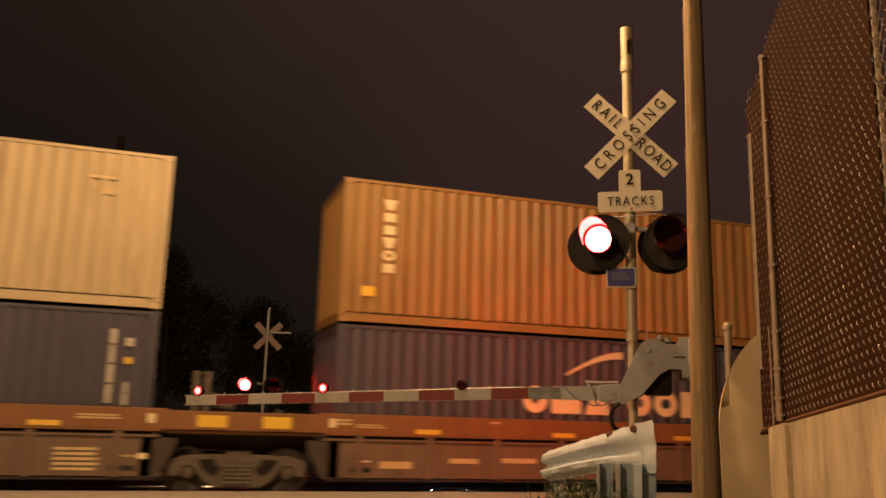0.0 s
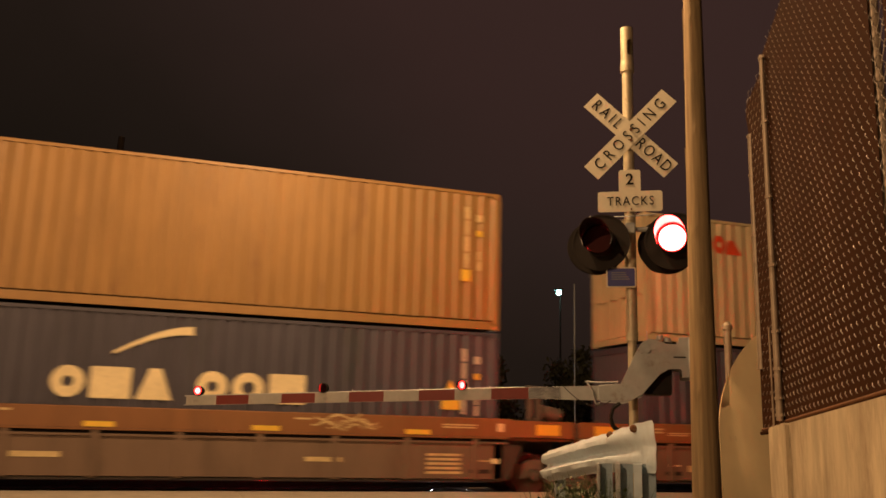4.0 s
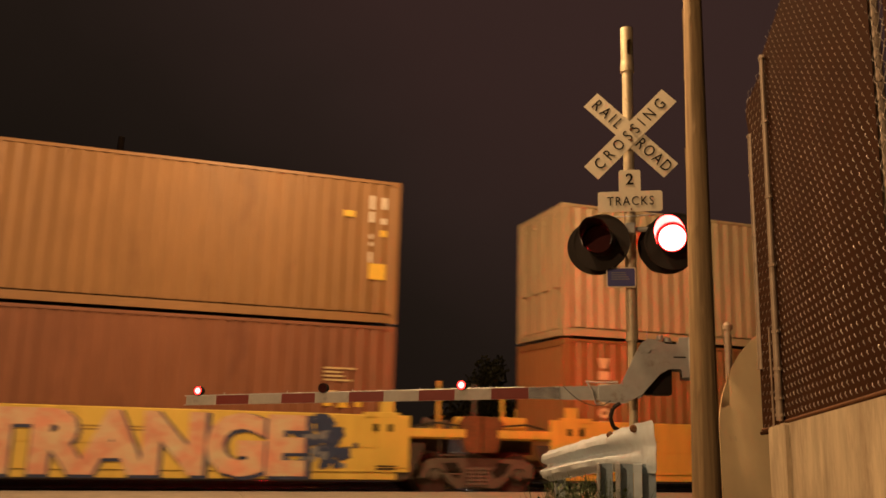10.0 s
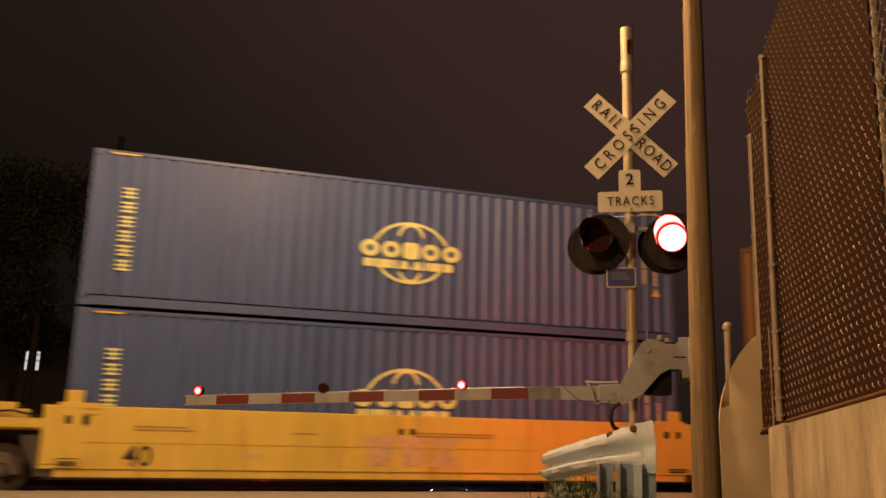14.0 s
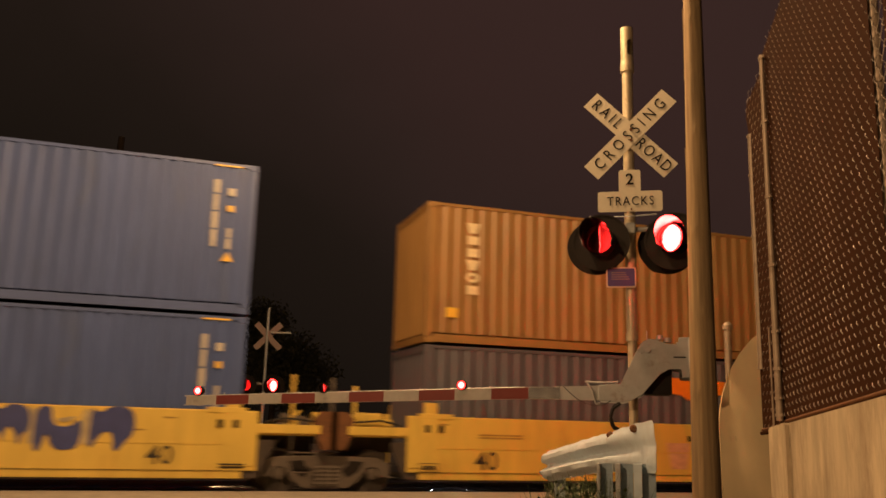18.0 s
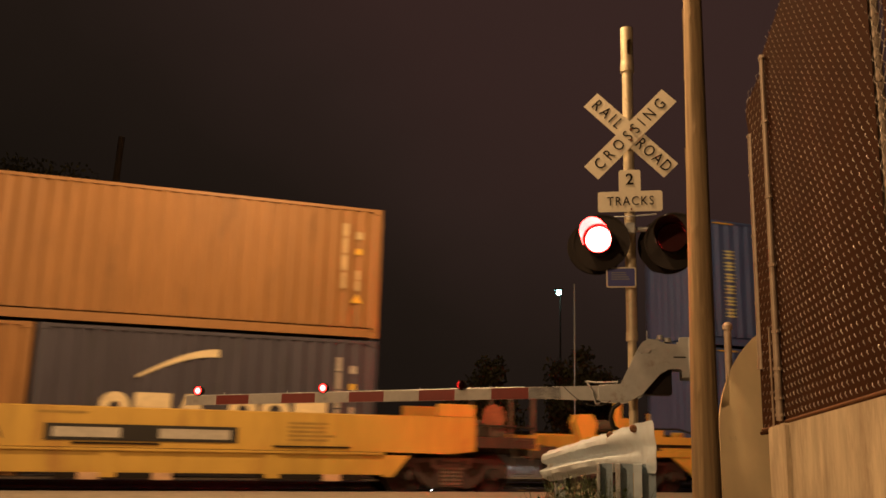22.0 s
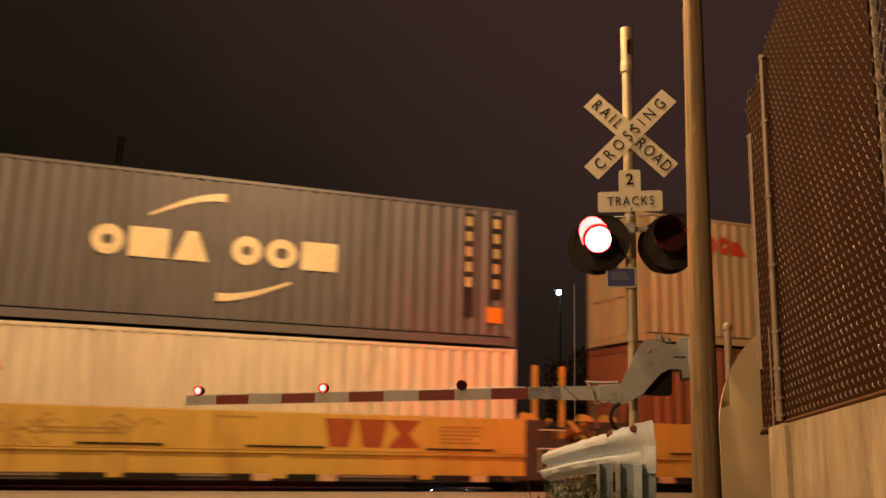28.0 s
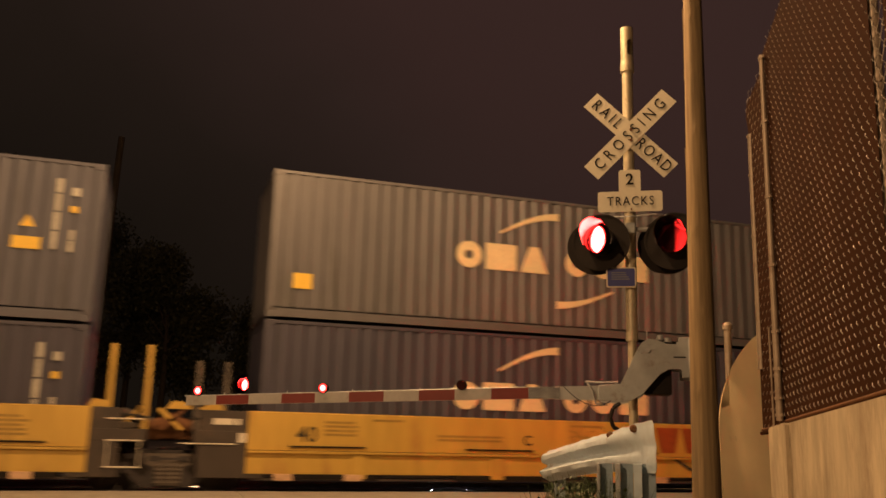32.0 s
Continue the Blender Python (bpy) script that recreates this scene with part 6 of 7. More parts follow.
def build_train():
    rng = random.Random(11)
    brown = "rusty brown well car with dusty ribbed side panels"
    yellow = "yellow well car with a smooth side sill"
    ochre = "ochre yellow well car with black end plates"

    # unit 1
    lead = 15.48
    a = container("dark blue-grey container with bold cream lettering shapes", FT40, HIGH, "navy", False)
    big_wordmark(a, -2.25, 1.60, 0.55, "mark_cream")
    b = container("orange-brown container with a column of cream lettering shapes", FT40, HIGH, "orange", False)
    vertical_word(b, HIGH, "mark_cream", -5.15)
    square(b, -5.54, 0.62, 0.27, 0.2)
    stack(lead, a, b, HIGH)
    c = ride(well_car("brown", brown, "end", "joint"), lead, FT40, 0)
    brown_marks(c, rng)
    # unit 2
    lead = 0.0
    a = container("dark blue-grey container with bold cream lettering shapes", FT40, HIGH, "navy", False)
    big_wordmark(a, -2.30, 1.60, 0.55, "mark_cream")
    end_codes(a, FT40 / 2, HIGH, "mark_white", False)
    b = container("cream container with red lettering shapes", FT40, HIGH, "cream", True)
    red_wordmark(b, -5.07, 2.32)
    car_faint(b)
    stack(lead, a, b, HIGH)
    c = ride(well_car("brown", brown, "bare", "joint"), lead, FT40, 0)
    brown_marks(c, rng)
    car_text_low(c, "C", 0.0, 0.65, 0.30)
    # unit 3
    lead = -15.64
    a = container("dark blue-grey container with bold cream lettering shapes", FT40, HIGH, "navy", False)
    big_wordmark(a, -2.25, 1.60, 0.55, "mark_cream")
    end_codes(a, FT40 / 2, HIGH, "mark_white", False)
    bm, done = mark(a, "mark_yellow", "yellow warning triangle and panel")
    slab(bm, [(4.96, 1.70), (5.20, 1.70), (5.08, 1.91)], MY, MY + 0.003)
    box(bm, 4.90, 5.28, MY, MY + 0.003, 1.33, 1.55)
    done()
    b = container("orange-brown container with a column of cream lettering shapes", FT40, HIGH, "orange", False)
    vertical_word(b, HIGH, "mark_cream", -5.19)
    end_codes(b, FT40 / 2, HIGH, "mark_faded", False)
    square(b, 5.35, 1.1, 0.2, 0.24)
    stack(lead, a, b, HIGH)
    c = ride(well_car("brown", brown, "bare", "end"), lead, FT40, 0)
    brown_marks(c, rng)
    scribble(c, rng, 3.3, 1.38, 1.5, 0.14, 16, "mark_faded", "pale worn spray strokes")
    # unit 4
    lead = -35.38
    a = container("russet-brown container with a column of cream lettering shapes", FT40, HIGH, "russet", False)
    vertical_word(a, HIGH, "mark_cream", -5.14)
    end_codes(a, FT40 / 2, HIGH, "mark_dim", True)
    b = container("cream container with red lettering shapes", FT40, HIGH, "cream", True)
    red_wordmark(b, -4.91, 2.32)
    car_faint(b)
    stack(lead, a, b, HIGH)
    c = ride(well_car("yellow", yellow, "end", "joint"), lead, FT40, 0)
    number_board(c, 2.44, 0.70, 2.36, 0.24)
    bm = bmesh.new()
    box(bm, 5.66, 6.08, SILL_Y - 0.032, SILL_Y - 0.027, 0.625, 0.865)
    panel = part("data_panel", bm, M["mark_black"], c, "black data panel with pale rows")
    bm = bmesh.new()
    for k in range(4):
        bars(bm, 5.87, 0.665 + 0.053 * k, 0.36, 0.018, SILL_Y - 0.035, 1, 0.35, 0.0025, 0.3)
    pieces("data_row", bm, M["mark_yellow"], panel)
    yellow_marks(c, rng)
    car_text(c, "40", -4.47, 0.72, 0.50)
    # unit 5
    lead = -51.21
    a = container("brown container with yellow lettering shapes", FT40, HIGH, "brown", False)
    bm, done = mark(a, "mark_yellow", "yellow lettering shapes")
    shape_row(bm, -5.71, 2.30, 0.36, "s", 1.4)
    shape_row(bm, -5.27, 2.26, 0.28, "owot", 1.2)
    done()
    bm, done = mark(a, "mark_faded", "white data bars in rows")
    for k, (xx, w) in enumerate(((5.02, 0.62), (4.88, 0.34), (4.90, 0.40), (4.98, 0.54), (4.84, 0.26), (4.92, 0.42), (4.88, 0.34))):
        box(bm, xx - w / 2, xx + w / 2, MY, MY + 0.003, 2.02 - 0.075 * k - (0.14 if k > 3 else 0.0), 2.055 - 0.075 * k - (0.14 if k > 3 else 0.0))
    done()
    bm, done = mark(a, "mark_yellow", "yellow warning triangle and stickers")
    slab(bm, [(4.98, 1.30), (5.22, 1.30), (5.10, 1.50)], MY, MY + 0.003)
    box(bm, 4.74, 4.88, MY, MY + 0.003, 1.32, 1.46)
    box(bm, 5.34, 5.47, MY, MY + 0.003, 1.32, 1.44)
    done()
    b = container("russet-brown container with a small blue and yellow badge", FT40, HIGH, "russet", False)
    square(b, -5.24, 2.33, 0.44, 0.40, "mark_white", "small badge")
    bm, done = mark(b, "graf_blue", "badge field")
    slab(bm, [(-5.43, 2.16), (-5.05, 2.16), (-5.05, 2.50), (-5.29, 2.30)], MY - 0.003, MY)
    done()
    square(b, -5.31, 2.42, 0.18, 0.12, "mark_yellow", "badge stripe")
    bm, done = mark(b, "mark_white", "white data bars")
    for xx, zz, w, h in ((5.51, 2.42, 0.08, 0.28), (5.51, 2.12, 0.08, 0.22), (5.76, 2.42, 0.09, 0.24), (5.76, 2.05, 0.09, 0.12), (5.51, 1.72, 0.05, 0.10), (5.51, 1.57, 0.05, 0.08), (5.51, 1.30, 0.05, 0.22)):
        box(bm, xx - w / 2, xx + w / 2, MY, MY + 0.003, zz - h / 2, zz + h / 2)
    done()
    square(b, 5.66, 1.02, 0.34, 0.32)
    square(b, 5.76, 1.80, 0.13, 0.13)
    square(b, 5.05, 2.15, 0.22, 0.13)
    stack(lead, a, b, HIGH)
    c = ride(well_car("yellow", yellow + " and pink graffiti", "bare", "joint"), lead, FT40, 0)
    yellow_marks(c, rng)
    car_text(c, "40", -4.89, 0.66, 0.50)
    for mk, nn, r0, r1, yy, lab in (("graf_dark", 60, 0.03, 0.17, 0.014, "dark blue sprayed cloud"), ("graf_pale", 46, 0.02, 0.11, 0.0165, "pale blue sprayed flecks")):
        bm = bmesh.new()
        for k in range(nn):
            side = -1 if k % 2 else 1
            splotch(bm, rng, 1.35 + side * rng.gauss(3.3, 0.28), rng.uniform(0.5, 1.45), rng.uniform(r0, r1), SILL_Y - yy - 0.00003 * k)
        pieces("graffiti_cloud", bm, M[mk], c, lab)
    back = letters("STRANGE", 1.30, M["graf_dark"], c, 1.37, SILL_Y - 0.023, 0.90, name="graffiti_shadow", fat=0.10, spacing=0.98, fit=(6.35, 1.17))
    back["label"] = "dark outline of the graffiti"
    gr = letters("STRANGE", 1.30, M["graf_pink"], c, 1.33, SILL_Y - 0.028, 0.93, name="graffiti_lettering", fat=0.075, spacing=1.0, fit=(6.2, 1.12))
    gr["label"] = "large pink sprayed lettering"
    # unit 6
    lead = -67.11
    a = container("blue container with a cream globe emblem", FT40, HIGH, "blue", False)
    b = container("blue container with a cream globe emblem", FT40, HIGH, "blue", False)
    for q in (a, b):
        globe_mark(q, -0.02, 1.46, "mark_lemon")
        end_codes(q, FT40 / 2, HIGH, "mark_white", True)
        column_mark(q, -5.42, HIGH - 0.66, 6, 0.22, 0.05, "mark_lemon", "column of cream characters drawn as bars", "k")
        square(q, 5.55, HIGH - 0.065, 0.5, 0.03, "mark_yellow", "yellow height stripe")
        square(q, -5.55, HIGH - 0.065, 0.5, 0.03, "mark_yellow", "yellow height stripe")
    stack(lead, a, b, HIGH)
    c = ride(well_car("yellow", yellow + " and a faded logo", "bare", "joint"), lead, FT40, 0)
    yellow_marks(c, rng)
    block_logo(c, 0.13, 0.85, "logo_pale", 1.96, 0.54)
    car_text(c, "40", -4.85, 0.68, 0.50)
    # unit 7
    lead = -82.94
    a = container("dark slate container with an orange winged emblem", FT40, LOW, "slate_b", False)
    bm, done = mark(a, "mark_orange", "orange winged emblem")
    z = 2.05
    slab(bm, [(-1.48, z + 0.13), (-0.20, z + 0.12), (-0.12, z + 0.2), (0.08, z + 0.2), (0.16, z + 0.12), (1.54, z + 0.05), (1.15, z - 0.2), (0.2, z - 0.24), (-0.02, z - 0.36), (-0.24, z - 0.24), (-1.05, z - 0.17)], MY, MY + 0.003)
    done()
    b = container("orange-brown container with a column of cream lettering shapes", FT40, HIGH, "orange", False)
    vertical_word(b, HIGH, "mark_cream", -5.11)
    square(b, -5.54, 0.62, 0.24, 0.2)
    stack(lead, a, b, LOW)
    c = ride(well_car("yellow", yellow + " and a faded logo", "bare", "joint"), lead, FT40, 0)
    yellow_marks(c, rng)
    block_logo(c, 0.25, 0.86, "logo_pale", 1.93, 0.54)
    car_text(c, "40", -4.78, 0.68, 0.50)
    # unit 8
    lead = -98.61
    a = container("blue container with a cream globe emblem", FT40, HIGH, "blue", False)
    b = container("blue container with a cream globe emblem", FT40, HIGH, "blue", False)
    for q in (a, b):
        globe_mark(q, -0.07, 1.45, "mark_lemon")
        end_codes(q, FT40 / 2, HIGH, "mark_white", True)
        column_mark(q, -5.42, HIGH - 0.66, 6, 0.22, 0.05, "mark_lemon", "column of cream characters drawn as bars", "k")
        square(q, 5.55, HIGH - 0.065, 0.5, 0.03, "mark_yellow", "yellow height stripe")
        square(q, -5.55, HIGH - 0.065, 0.5, 0.03, "mark_yellow", "yellow height stripe")
    stack(lead, a, b, HIGH)
    c = ride(well_car("yellow", "yellow well car with blue and green graffiti", "bare", "end"), lead, FT40, 0)
    yellow_marks(c, rng)
    number_board(c, -3.40, 0.705, 2.4, 0.20)
    car_text(c, "40", 4.75, 0.71, 0.46)
    def spray(mk, label, n, x0, x1, z0, z1, r0, r1, depth, wide):
        bm = bmesh.new()
        for k in range(n):
            splotch(bm, rng, rng.uniform(x0, x1), rng.uniform(z0, z1), rng.uniform(r0, r1), SILL_Y - depth - 0.00004 * k, wide)
        pieces("graffiti_cloud", bm, M[mk], c, label)

    spray("graf_lime", "yellow-green sprayed band", 60, -5.4, 0.0, 1.06, 1.46, 0.07, 0.15, 0.010, 1.9)
    spray("graf_green", "green sprayed band", 60, -5.3, -0.3, 1.04, 1.46, 0.05, 0.13, 0.0135, 1.9)
    spray("graf_slate", "slate blue sprayed strokes", 34, -5.35, -1.7, 1.10, 1.47, 0.04, 0.12, 0.017, 2.4)
    spray("graf_lime", "yellow-green sprayed flecks", 44, -5.3, 0.1, 1.06, 1.46, 0.02, 0.06, 0.0195, 2.4)
    spray("mark_yellow", "yellow sprayed spots", 26, -3.6, 0.15, 1.04, 1.40, 0.03, 0.09, 0.022, 2.2)
    spray("graf_slate", "dark sprayed strokes", 16, -1.7, 0.1, 1.08, 1.46, 0.012, 0.03, 0.0245, 6.0)
    spray("mark_rust", "orange-brown sprayed spots", 5, -1.5, 0.1, 1.06, 1.40, 0.03, 0.06, 0.026, 2.2)
    bm = bmesh.new()
    for x, w in ((-5.40, 0.62), (-4.62, 0.58), (-3.55, 0.66)):
        box(bm, x, x + w, SILL_Y - 0.017, SILL_Y - 0.013, 0.895, 0.925)
    pieces("graffiti_stroke", bm, M["graf_dark"], c, "dark underline stroke")
    bm = bmesh.new()
    slab(bm, soft([(-1.33, 0.90), (-1.30, 0.985), (0.20, 1.01), (0.24, 0.93), (-0.6, 0.905)]), SILL_Y - 0.017, SILL_Y - 0.013)
    pieces("graffiti_stroke", bm, M["graf_blue"], c, "violet-blue underline stroke")
    # small pale tag under the stroke
    bm = bmesh.new()
    slab(bm, soft([(-1.26, 0.48), (-1.30, 0.86), (-0.7, 0.89), (-0.08, 0.86), (-0.02, 0.62), (-0.10, 0.44), (-0.30, 0.50), (-0.75, 0.46)]), SILL_Y - 0.014, SILL_Y - 0.010)
    pieces("graffiti_cloud", bm, M["graf_ghost"], c, "pale worn spray field")
    bm = bmesh.new()
    for x, w, z0, z1 in ((-1.16, 0.10, 0.52, 0.84), (-1.02, 0.22, 0.66, 0.74), (-0.90, 0.09, 0.50, 0.70), (-0.74, 0.10, 0.50, 0.82), (-0.60, 0.20, 0.76, 0.84), (-0.46, 0.09, 0.52, 0.74), (-0.28, 0.10, 0.42, 0.80)):
        slab(bm, soft([(x, z0), (x - 0.02, z1), (x + w, z1 + 0.02), (x + w + 0.02, z0 - 0.02)]), SILL_Y - 0.020, SILL_Y - 0.0165)
    pieces("graffiti_stroke", bm, M["graf_pale"], c, "worn violet-grey strokes")
    # pale gaps, then five bulging blue shapes with drips
    bm = bmesh.new()
    for x, w in ((0.24, 0.06), (1.00, 0.15), (1.87, 0.12), (2.60, 0.12), (3.44, 0.15)):
        slab(bm, soft([(x, 0.84), (x - 0.02, 1.48), (x + w, 1.48), (x + w + 0.02, 0.90)]), SILL_Y - 0.0125, SILL_Y - 0.009)
    pieces("graffiti_cloud", bm, M["graf_ghost"], c, "pale gap between the shapes")
    bm = bmesh.new()
    for outline in (
        [(0.28, 1.52), (0.52, 1.53), (0.60, 1.45), (0.68, 1.53), (0.92, 1.52), (1.00, 1.35), (1.02, 1.05), (1.00, 0.77), (0.92, 0.80), (0.86, 0.95), (0.68, 1.00), (0.50, 0.96), (0.38, 0.86), (0.29, 0.90), (0.26, 1.2)],
        [(1.13, 1.53), (1.33, 1.53), (1.42, 1.44), (1.52, 1.53), (1.78, 1.51), (1.89, 1.35), (1.88, 1.15), (1.80, 1.0), (1.66, 0.82), (1.60, 1.0), (1.50, 1.13), (1.40, 1.10), (1.35, 0.95), (1.31, 0.74), (1.23, 0.78), (1.21, 1.0), (1.12, 1.15)],
        [(1.97, 1.53), (2.08, 1.43), (2.20, 1.45), (2.28, 1.53), (2.55, 1.51), (2.64, 1.3), (2.61, 1.08), (2.52, 1.05), (2.47, 0.80), (2.42, 1.06), (2.32, 1.17), (2.26, 1.1), (2.22, 0.86), (2.17, 1.08), (2.06, 1.06), (1.99, 1.15)],
        [(2.71, 1.50), (2.95, 1.51), (2.97, 1.27), (3.05, 1.17), (3.25, 1.17), (3.40, 1.32), (3.45, 1.15), (3.42, 0.86), (3.30, 0.79), (3.08, 0.78), (2.98, 0.86), (2.93, 1.02), (2.88, 1.05), (2.84, 0.85), (2.78, 0.74), (2.71, 0.78), (2.69, 1.1)],
        [(3.58, 1.53), (3.66, 1.45), (3.76, 1.43), (3.85, 1.53), (4.15, 1.53), (4.29, 1.42), (4.30, 1.08), (4.16, 0.95), (4.05, 0.76), (3.97, 0.80), (3.96, 1.0), (3.90, 1.11), (3.78, 1.09), (3.68, 0.95), (3.62, 0.80), (3.56, 0.9)],
    ):
        slab(bm, soft(outline), SILL_Y - 0.018, SILL_Y - 0.014)
    pieces("graffiti_lettering", bm, M["graf_blue"], c, "blue sprayed shape with drips")
    bm = bmesh.new()
    box(bm, 0.72, 0.95, SILL_Y - 0.021, SILL_Y - 0.0185, 1.31, 1.34)
    box(bm, 0.74, 0.95, SILL_Y - 0.021, SILL_Y - 0.0185, 1.15, 1.165)
    slab(bm, soft([(3.02, 1.30), (3.10, 1.24), (3.26, 1.26), (3.36, 1.36), (3.20, 1.33)]), SILL_Y - 0.021, SILL_Y - 0.0185)
    pieces("graffiti_stroke", bm, M["graf_ghost"], c, "pale highlight stroke")
    # unit 9
    lead = -118.35
    a1 = container("dark blue-grey short container with cream lettering shapes", FT20, LOW, "navy", False)
    bm, done = mark(a1, "mark_cream", "bold cream lettering shapes with an arc")
    shape_row(bm, -1.95, 1.20, 0.50, "cwt cow", 1.34)
    swoosh(bm, -1.35, 0.05, 1.72, 2.20, 0.05, 0.15)
    done()
    end_codes(a1, FT20 / 2, LOW, "mark_white", False)
    a2 = container("orange-brown short container with a column of lettering shapes", FT20, LOW, "tan", False)
    column_mark(a2, -2.03, LOW - 0.32, 6, 0.22, 0.045, "mark_cream", "column of cream lettering shapes")
    ride(a1, lead, FT20, FLOOR_Z)
    ride(a2, lead - FT40 + FT20, FT20, FLOOR_Z)
    b = container("plain tan-orange container with faint data bars", FT40, LOW, "tan", True)
    end_codes(b, FT40 / 2, LOW, "mark_faded", True)
    ride(b, lead, FT40, FLOOR_Z + LOW + 0.05)
    c = ride(well_car("ochre", ochre, "end", "joint"), lead, FT40, 0)
    number_board(c, 1.94, 1.09, 3.2, 0.28)
    ochre_marks(c, rng)
    car_text(c, "40", -5.40, 1.10, 0.42)
    car_text(c, "A", -0.41, 1.06, 0.30)
    # unit 10
    lead = -133.68
    a = container("brown container with a yellow triangle and data bars", FT40, HIGH, "brown", False)
    end_codes(a, FT40 / 2, HIGH, "mark_dim", True)
    b = container("cream container with red lettering shapes and repair plates", FT40, HIGH, "cream", True)
    red_wordmark(b, -4.83, 2.30)
    patch(b, -2.30, 4.25 - FLOOR_Z - HIGH - 0.05, 0.63, 0.45, "patch")
    patch(b, 3.68, 4.41 - FLOOR_Z - HIGH - 0.05, 0.48, 0.43, "patch")
    patch(b, 4.90, 5.68 - FLOOR_Z - HIGH - 0.05, 0.19, 0.12, "patch")
    stack(lead, a, b, HIGH)
    c = ride(well_car("ochre", ochre + " and red logo shapes", "bare", "joint"), lead, FT40, 0)
    ochre_marks(c, rng)
    block_logo(c, 3.0, 1.18, "mark_rust", 1.85, 0.52)
    car_text(c, "E", -2.30, 1.15, 0.34)
    # unit 11
    lead = -148.82
    a = container("white container with orange-red lettering shapes", FT40, LOW, "white", False)
    red_wordmark(a, -4.92, 1.95)
    b = container("olive-grey container with bold cream lettering shapes", FT40, HIGH, "slate", False)
    big_wordmark(b, -2.24, 1.52, 0.56, "mark_cream")
    bm, done = mark(b, "mark_black", "dark vertical data bands")
    box(bm, 4.92, 5.14, MY, MY + 0.003, 0.55, 2.72)
    box(bm, 5.50, 5.78, MY, MY + 0.003, 0.95, 2.72)
    done()
    bm, done = mark(b, "mark_faded", "data bars")
    for xx in (5.03, 5.64):
        for k in range(5):
            box(bm, xx - 0.06, xx + 0.06, MY - 0.003, MY, 2.45 - 0.32 * k, 2.65 - 0.32 * k)
    done()
    square(b, 5.62, 0.62, 0.34, 0.32, "mark_orange", "orange sticker")
    stack(lead, a, b, LOW)
    c = ride(well_car("ochre", ochre + " and red logo shapes", "bare", "joint"), lead, FT40, 0)
    ochre_marks(c, rng)
    block_logo(c, 3.12, 1.18, "mark_rust", 1.9, 0.52)
    car_text(c, "40", -5.2, 1.12, 0.40)
    scribble(c, rng, -2.95, 1.16, 1.1, 0.40, 14)
    scribble(c, rng, -1.15, 1.26, 0.8, 0.2, 9)
    # unit 12
    lead = -164.0
    a = container("dark slate container with bold cream lettering shapes", FT40, HIGH, "navy", False)
    big_wordmark(a, -2.36, 1.62, 0.55, "mark_cream")
    end_codes(a, FT40 / 2, HIGH, "mark_white", False)
    b = container("slate grey container with bold cream lettering shapes", FT40, HIGH, "slate", False)
    big_wordmark(b, -2.36, 1.55, 0.56, "mark_cream")
    end_codes(b, FT40 / 2, HIGH, "mark_faded", True)
    square(b, -5.44, 0.72, 0.36, 0.30)
    stack(lead, a, b, HIGH)
    c = ride(well_car("ochre", ochre + " and red logo shapes", "bare", "joint"), lead, FT40, 0)
    ochre_marks(c, rng)
    block_logo(c, 3.12, 1.18, "mark_rust", 1.9, 0.52)
    car_text(c, "40", -5.2, 1.12, 0.40)
    car_text(c, "C", -0.75, 1.10, 0.28)
    scribble(c, rng, 1.2, 1.25, 1.7, 0.26, 18)
    sag_rod(c, 3.15)
    # unit 13
    lead = -179.24
    a = container("dark slate container with white data bars", FT40, LOW, "navy", False)
    end_codes(a, FT40 / 2, LOW, "mark_white", False)
    b = container("dark slate container with yellow triangle and data bars", FT40, HIGH, "slate_b", False)
    end_codes(b, FT40 / 2, HIGH, "mark_white", False)
    bm, done = mark(b, "mark_yellow", "yellow warning triangle and panel")
    slab(bm, [(4.78, 1.62), (5.02, 1.62), (4.90, 1.84)], MY, MY + 0.003)
    box(bm, 4.68, 5.14, MY, MY + 0.003, 1.22, 1.44)
    done()
    stack(lead, a, b, LOW)
    c = ride(well_car("ochre", ochre, "bare", "joint"), lead, FT40, 0)
    ochre_marks(c, rng)


def car_faint(c):
    """Ghosts of old lettering on the cream sides."""
    bm, done = mark(c, "mark_faded", "faint old lettering patches")
    for x, z, w, h in ((4.9, 2.35, 0.5, 0.06), (5.0, 2.1, 0.22, 0.12)):
        box(bm, x - w / 2, x + w / 2, MY + 0.0005, MY + 0.003, z - h / 2, z + h / 2)
    done()


def car_text_low(car, text, x, z, size):
    letters(text, size, M["mark_white"], car, x, SILL_Y + 0.024, z, fat=0.004)


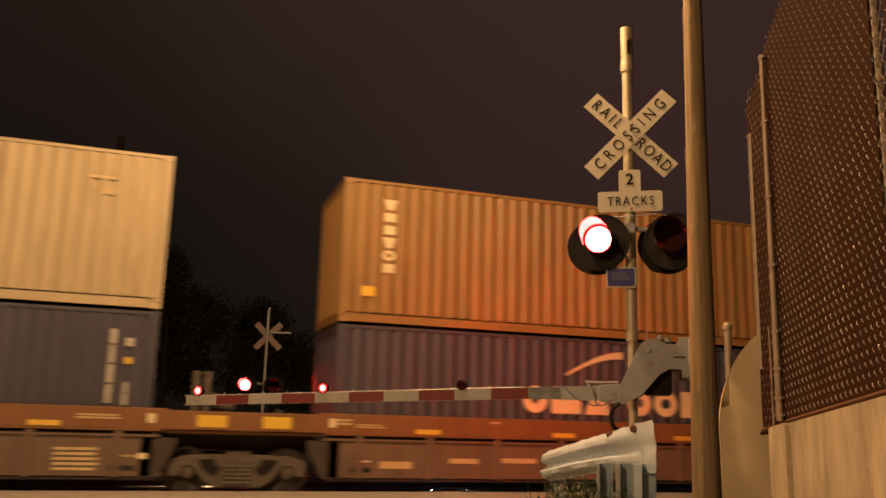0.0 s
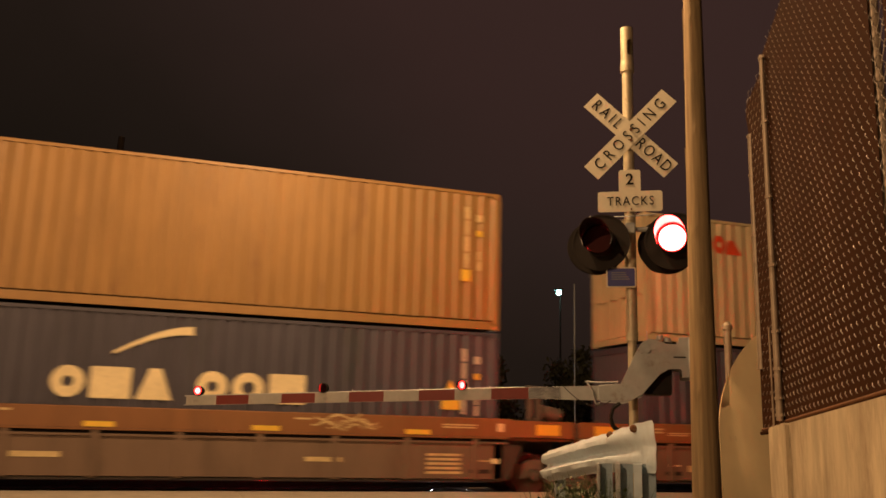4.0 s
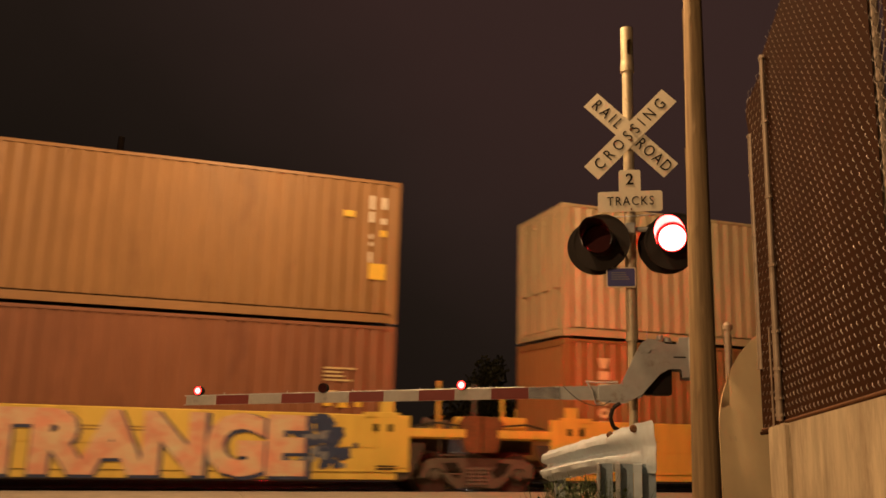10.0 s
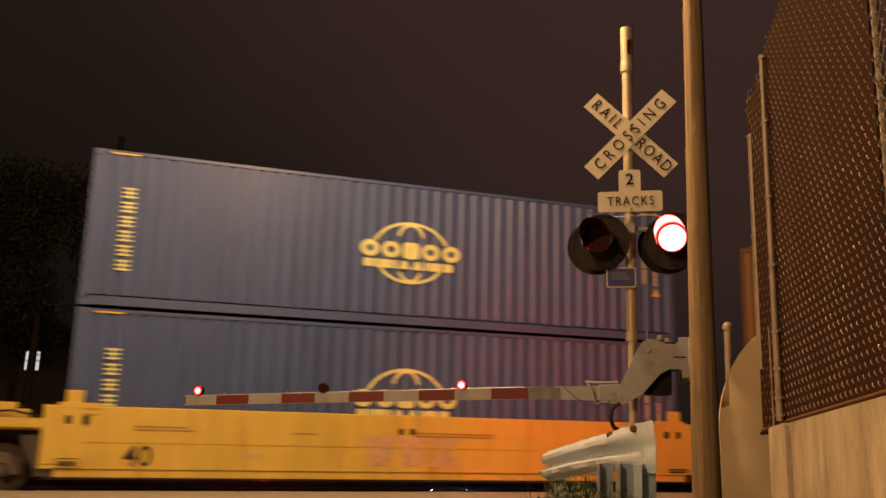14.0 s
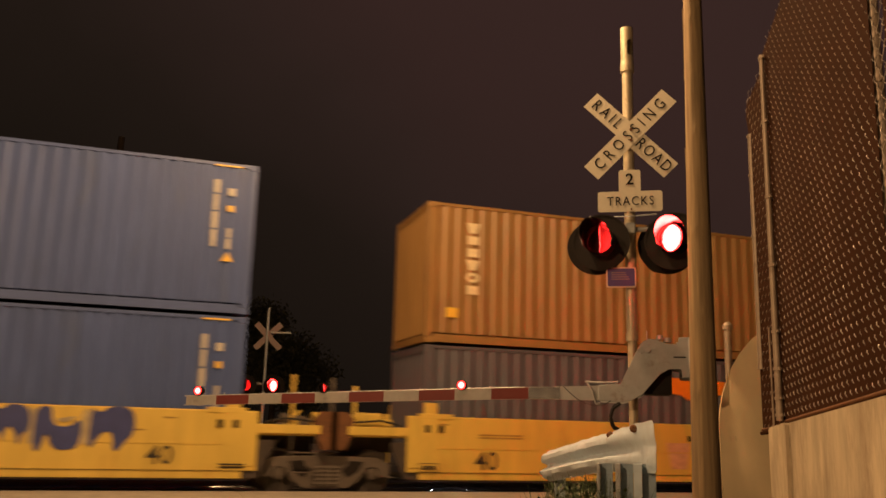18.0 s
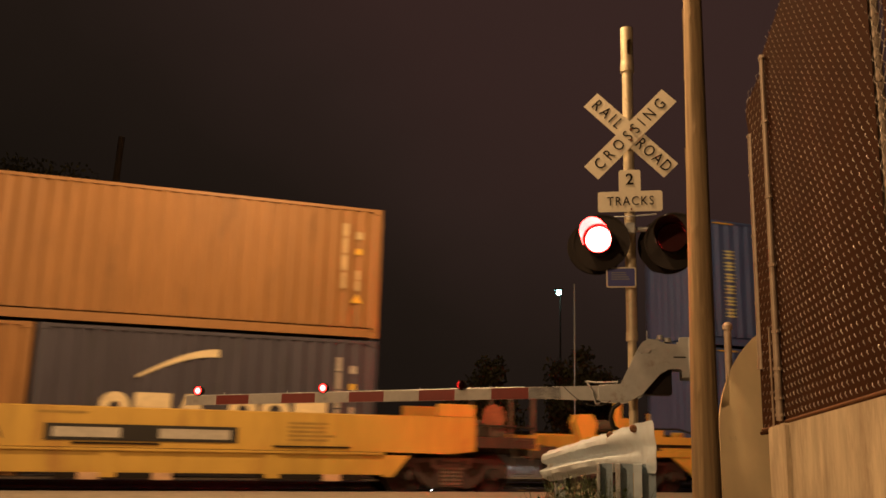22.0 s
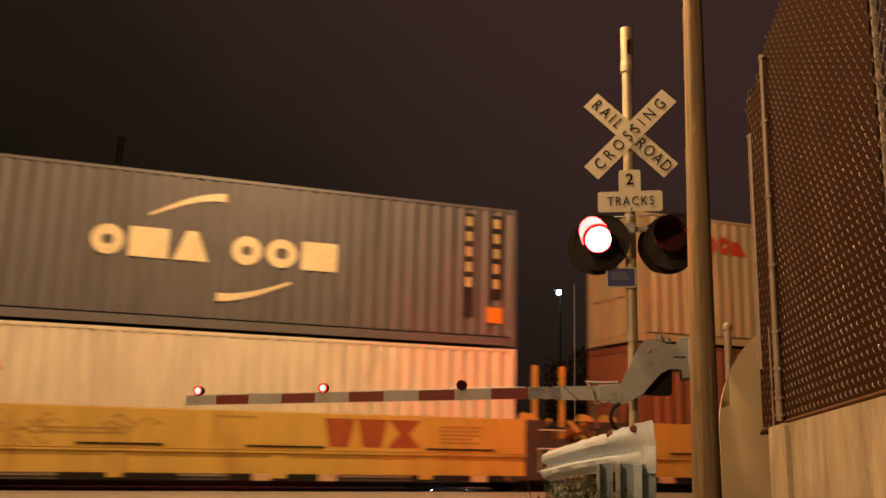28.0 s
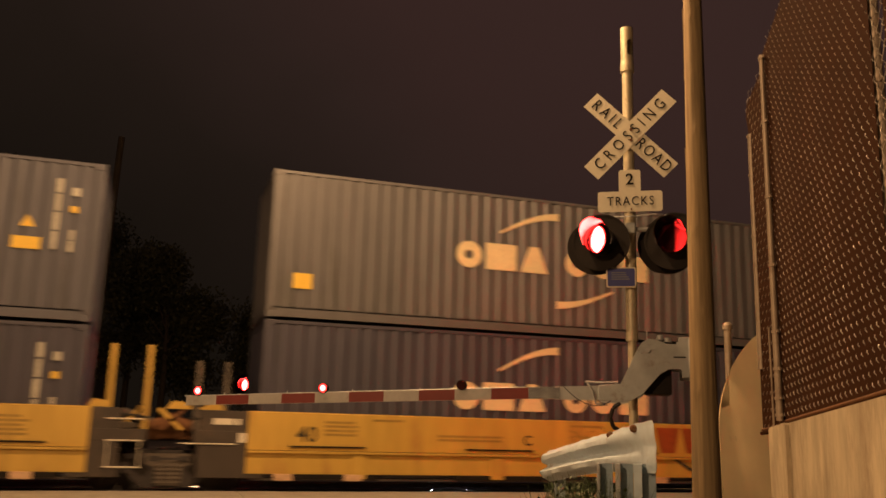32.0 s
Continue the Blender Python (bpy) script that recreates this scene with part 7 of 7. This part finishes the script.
def brown_marks(c, rng):
    """Worn stencils on the top chord and the ribbed panels, as plain bars."""
    for x, z, w, h, n in ((-5.89, 1.375, 0.32, 0.13, 2), (-5.38, 1.31, 0.60, 0.08, 2), (-2.85, 1.44, 0.20, 0.07, 1), (5.3, 1.36, 0.80, 0.10, 2), (2.2, 1.42, 0.35, 0.06, 1)):
        car_bars(c, x, z, w, h, n, "mark_faded", 0.2)
    for x in (-6.13, 6.12):
        car_bars(c, x, 1.35, 0.13, 0.30, 1, "mark_cream", 0.0)
    for x, z, w, h, n in ((-4.85, 0.60, 0.68, 0.24, 1), (-3.49, 0.69, 0.62, 0.17, 1), (-2.28, 0.71, 0.84, 0.17, 1), (4.97, 0.64, 0.75, 0.42, 5), (5.74, 0.70, 0.40, 0.05, 1), (2.6, 0.69, 0.7, 0.15, 1)):
        car_bars(c, x, z, w, h, n, "mark_faded", 0.12, SILL_Y + 0.026)
    for x, z, w, h in ((-5.52, 0.66, 0.29, 0.05), (6.02, 0.70, 0.16, 0.18)):
        car_bars(c, x, z, w, h, 1, "mark_cream", 0.0, SILL_Y + 0.026)
    car_bars(c, -5.55, 0.50, 0.40, 0.14, 1, "mark_black", 0.0, SILL_Y + 0.026)
    car_bars(c, 5.70, 0.50, 0.42, 0.14, 1, "mark_black", 0.0, SILL_Y + 0.026)


def yellow_marks(c, rng):
    for x, z, w, n in ((-4.4, 1.17, 1.1, 2), (-1.9, 1.14, 0.55, 1), (1.0, 1.17, 1.7, 2), (4.2, 1.15, 0.6, 1), (-5.7, 1.38, 0.25, 1), (4.9, 1.37, 0.25, 1)):
        car_bars(c, x, z, w, 0.055 * n, n, "stencil_faint", 0.25, SILL_Y)
    car_bars(c, -2.9, 0.72, 0.5, 0.10, 2, "mark_faded", 0.2, SILL_Y)


def sag_rod(c, x):
    """Bent dark rod that hangs below the ledge."""
    bm = bmesh.new()
    slab(bm, [(x - 0.52, 0.785), (x - 0.40, 0.785), (x - 0.10, 0.615), (x + 0.10, 0.615), (x + 0.40, 0.785), (x + 0.52, 0.785), (x + 0.14, 0.56), (x - 0.14, 0.56)], SILL_Y - 0.012, SILL_Y + 0.016)
    part("sagging_rod", bm, M["truck_dark"], c, "bent dark rod under the ledge")


def scribble(c, rng, x, z, w, h, n, mk="stencil_faint", label="worn brown spray strokes"):
    """Worn spray strokes, long gone brown."""
    bm = bmesh.new()
    for k in range(n):
        a = x + rng.uniform(-0.5, 0.5) * w
        b = z + rng.uniform(-0.5, 0.5) * h
        ln, t, rise = rng.uniform(0.12, 0.45), rng.uniform(0.008, 0.022), rng.uniform(-0.10, 0.10)
        top, low = [], []
        for q in range(7):
            f = q / 6
            px, pz = a + ln * (f - 0.5), b + rise * f + 0.05 * math.sin(f * 5 + k)
            top.append((px, pz + t))
            low.append((px, pz - t * (1 - 0.5 * f)))
        slab(bm, top + low[::-1], SILL_Y - 0.0065 - 0.00005 * k, SILL_Y - 0.001)
    pieces("worn_scribble", bm, M[mk], c, label)


def ochre_marks(c, rng):
    for x, z, w, n in ((-4.5, 1.25, 0.75, 4), (-1.9, 1.12, 1.5, 2), (4.9, 1.18, 0.9, 5), (-3.6, 1.42, 0.7, 1), (0.6, 1.42, 0.8, 1)):
        car_bars(c, x, z, w, 0.075 * n, n, "stencil_faint", 0.25, SILL_Y)


build_train()


# ---------------------------------------------------------------- movement
FLASH, SHIFT = 1.034, 0.3883


def lit(phase, t):
    f = ((t - SHIFT) / FLASH) % 1.0
    if phase is None:
        return True
    if phase == "R":
        return f < 0.526
    if phase == "L":
        return f >= 0.526
    if phase == "A":
        return f >= 0.475
    return f < 0.475 or f > 0.90


def flash_rows(at, phase):
    """The lamp turns its glowing face out and back again, a half turn in a tenth of a second."""
    rows, ang, step = [], 0.0 if lit(phase, 0.0) else 180.0, 1 / 30
    rows.append((0.0, pose(*at, 0, 0, ang)))
    n = 1
    while n <= 960:
        t = n * step
        if lit(phase, t) != lit(phase, t - step):
            for k, a in enumerate((0, 60, 120, 180)):
                rows.append(((n - 1 + k) * step, pose(*at, 0, 0, ang + a)))
            ang += 180.0
            n += 3
        n += 1
    rows = [r for r in rows if r[0] <= 32.0]
    if rows[-1][0] < 31.99:
        rows.append((32.0, rows[-1][1]))
    return rows


def motions():
    for ob, x, z in RIDERS:
        walk(ob, [(t, pose(x + SPEED * t, TRACK_Y, z)) for t in (0.0, 8.0, 16.0, 24.0, 32.0)])
    times = [0.1 * k for k in range(321)]
    turn = math.degrees(SPEED / WHEEL_R)
    spin = [(t, pose(0, 0, 0, 0, turn * t, 0)) for t in times]
    for ob, at in WHEELSETS:
        m = Matrix.Translation(at)
        walk(ob, [(t, m @ r) for t, r in spin])
    for ob, at, phase in INSERTS:
        walk(ob, flash_rows(at, phase))


motions()
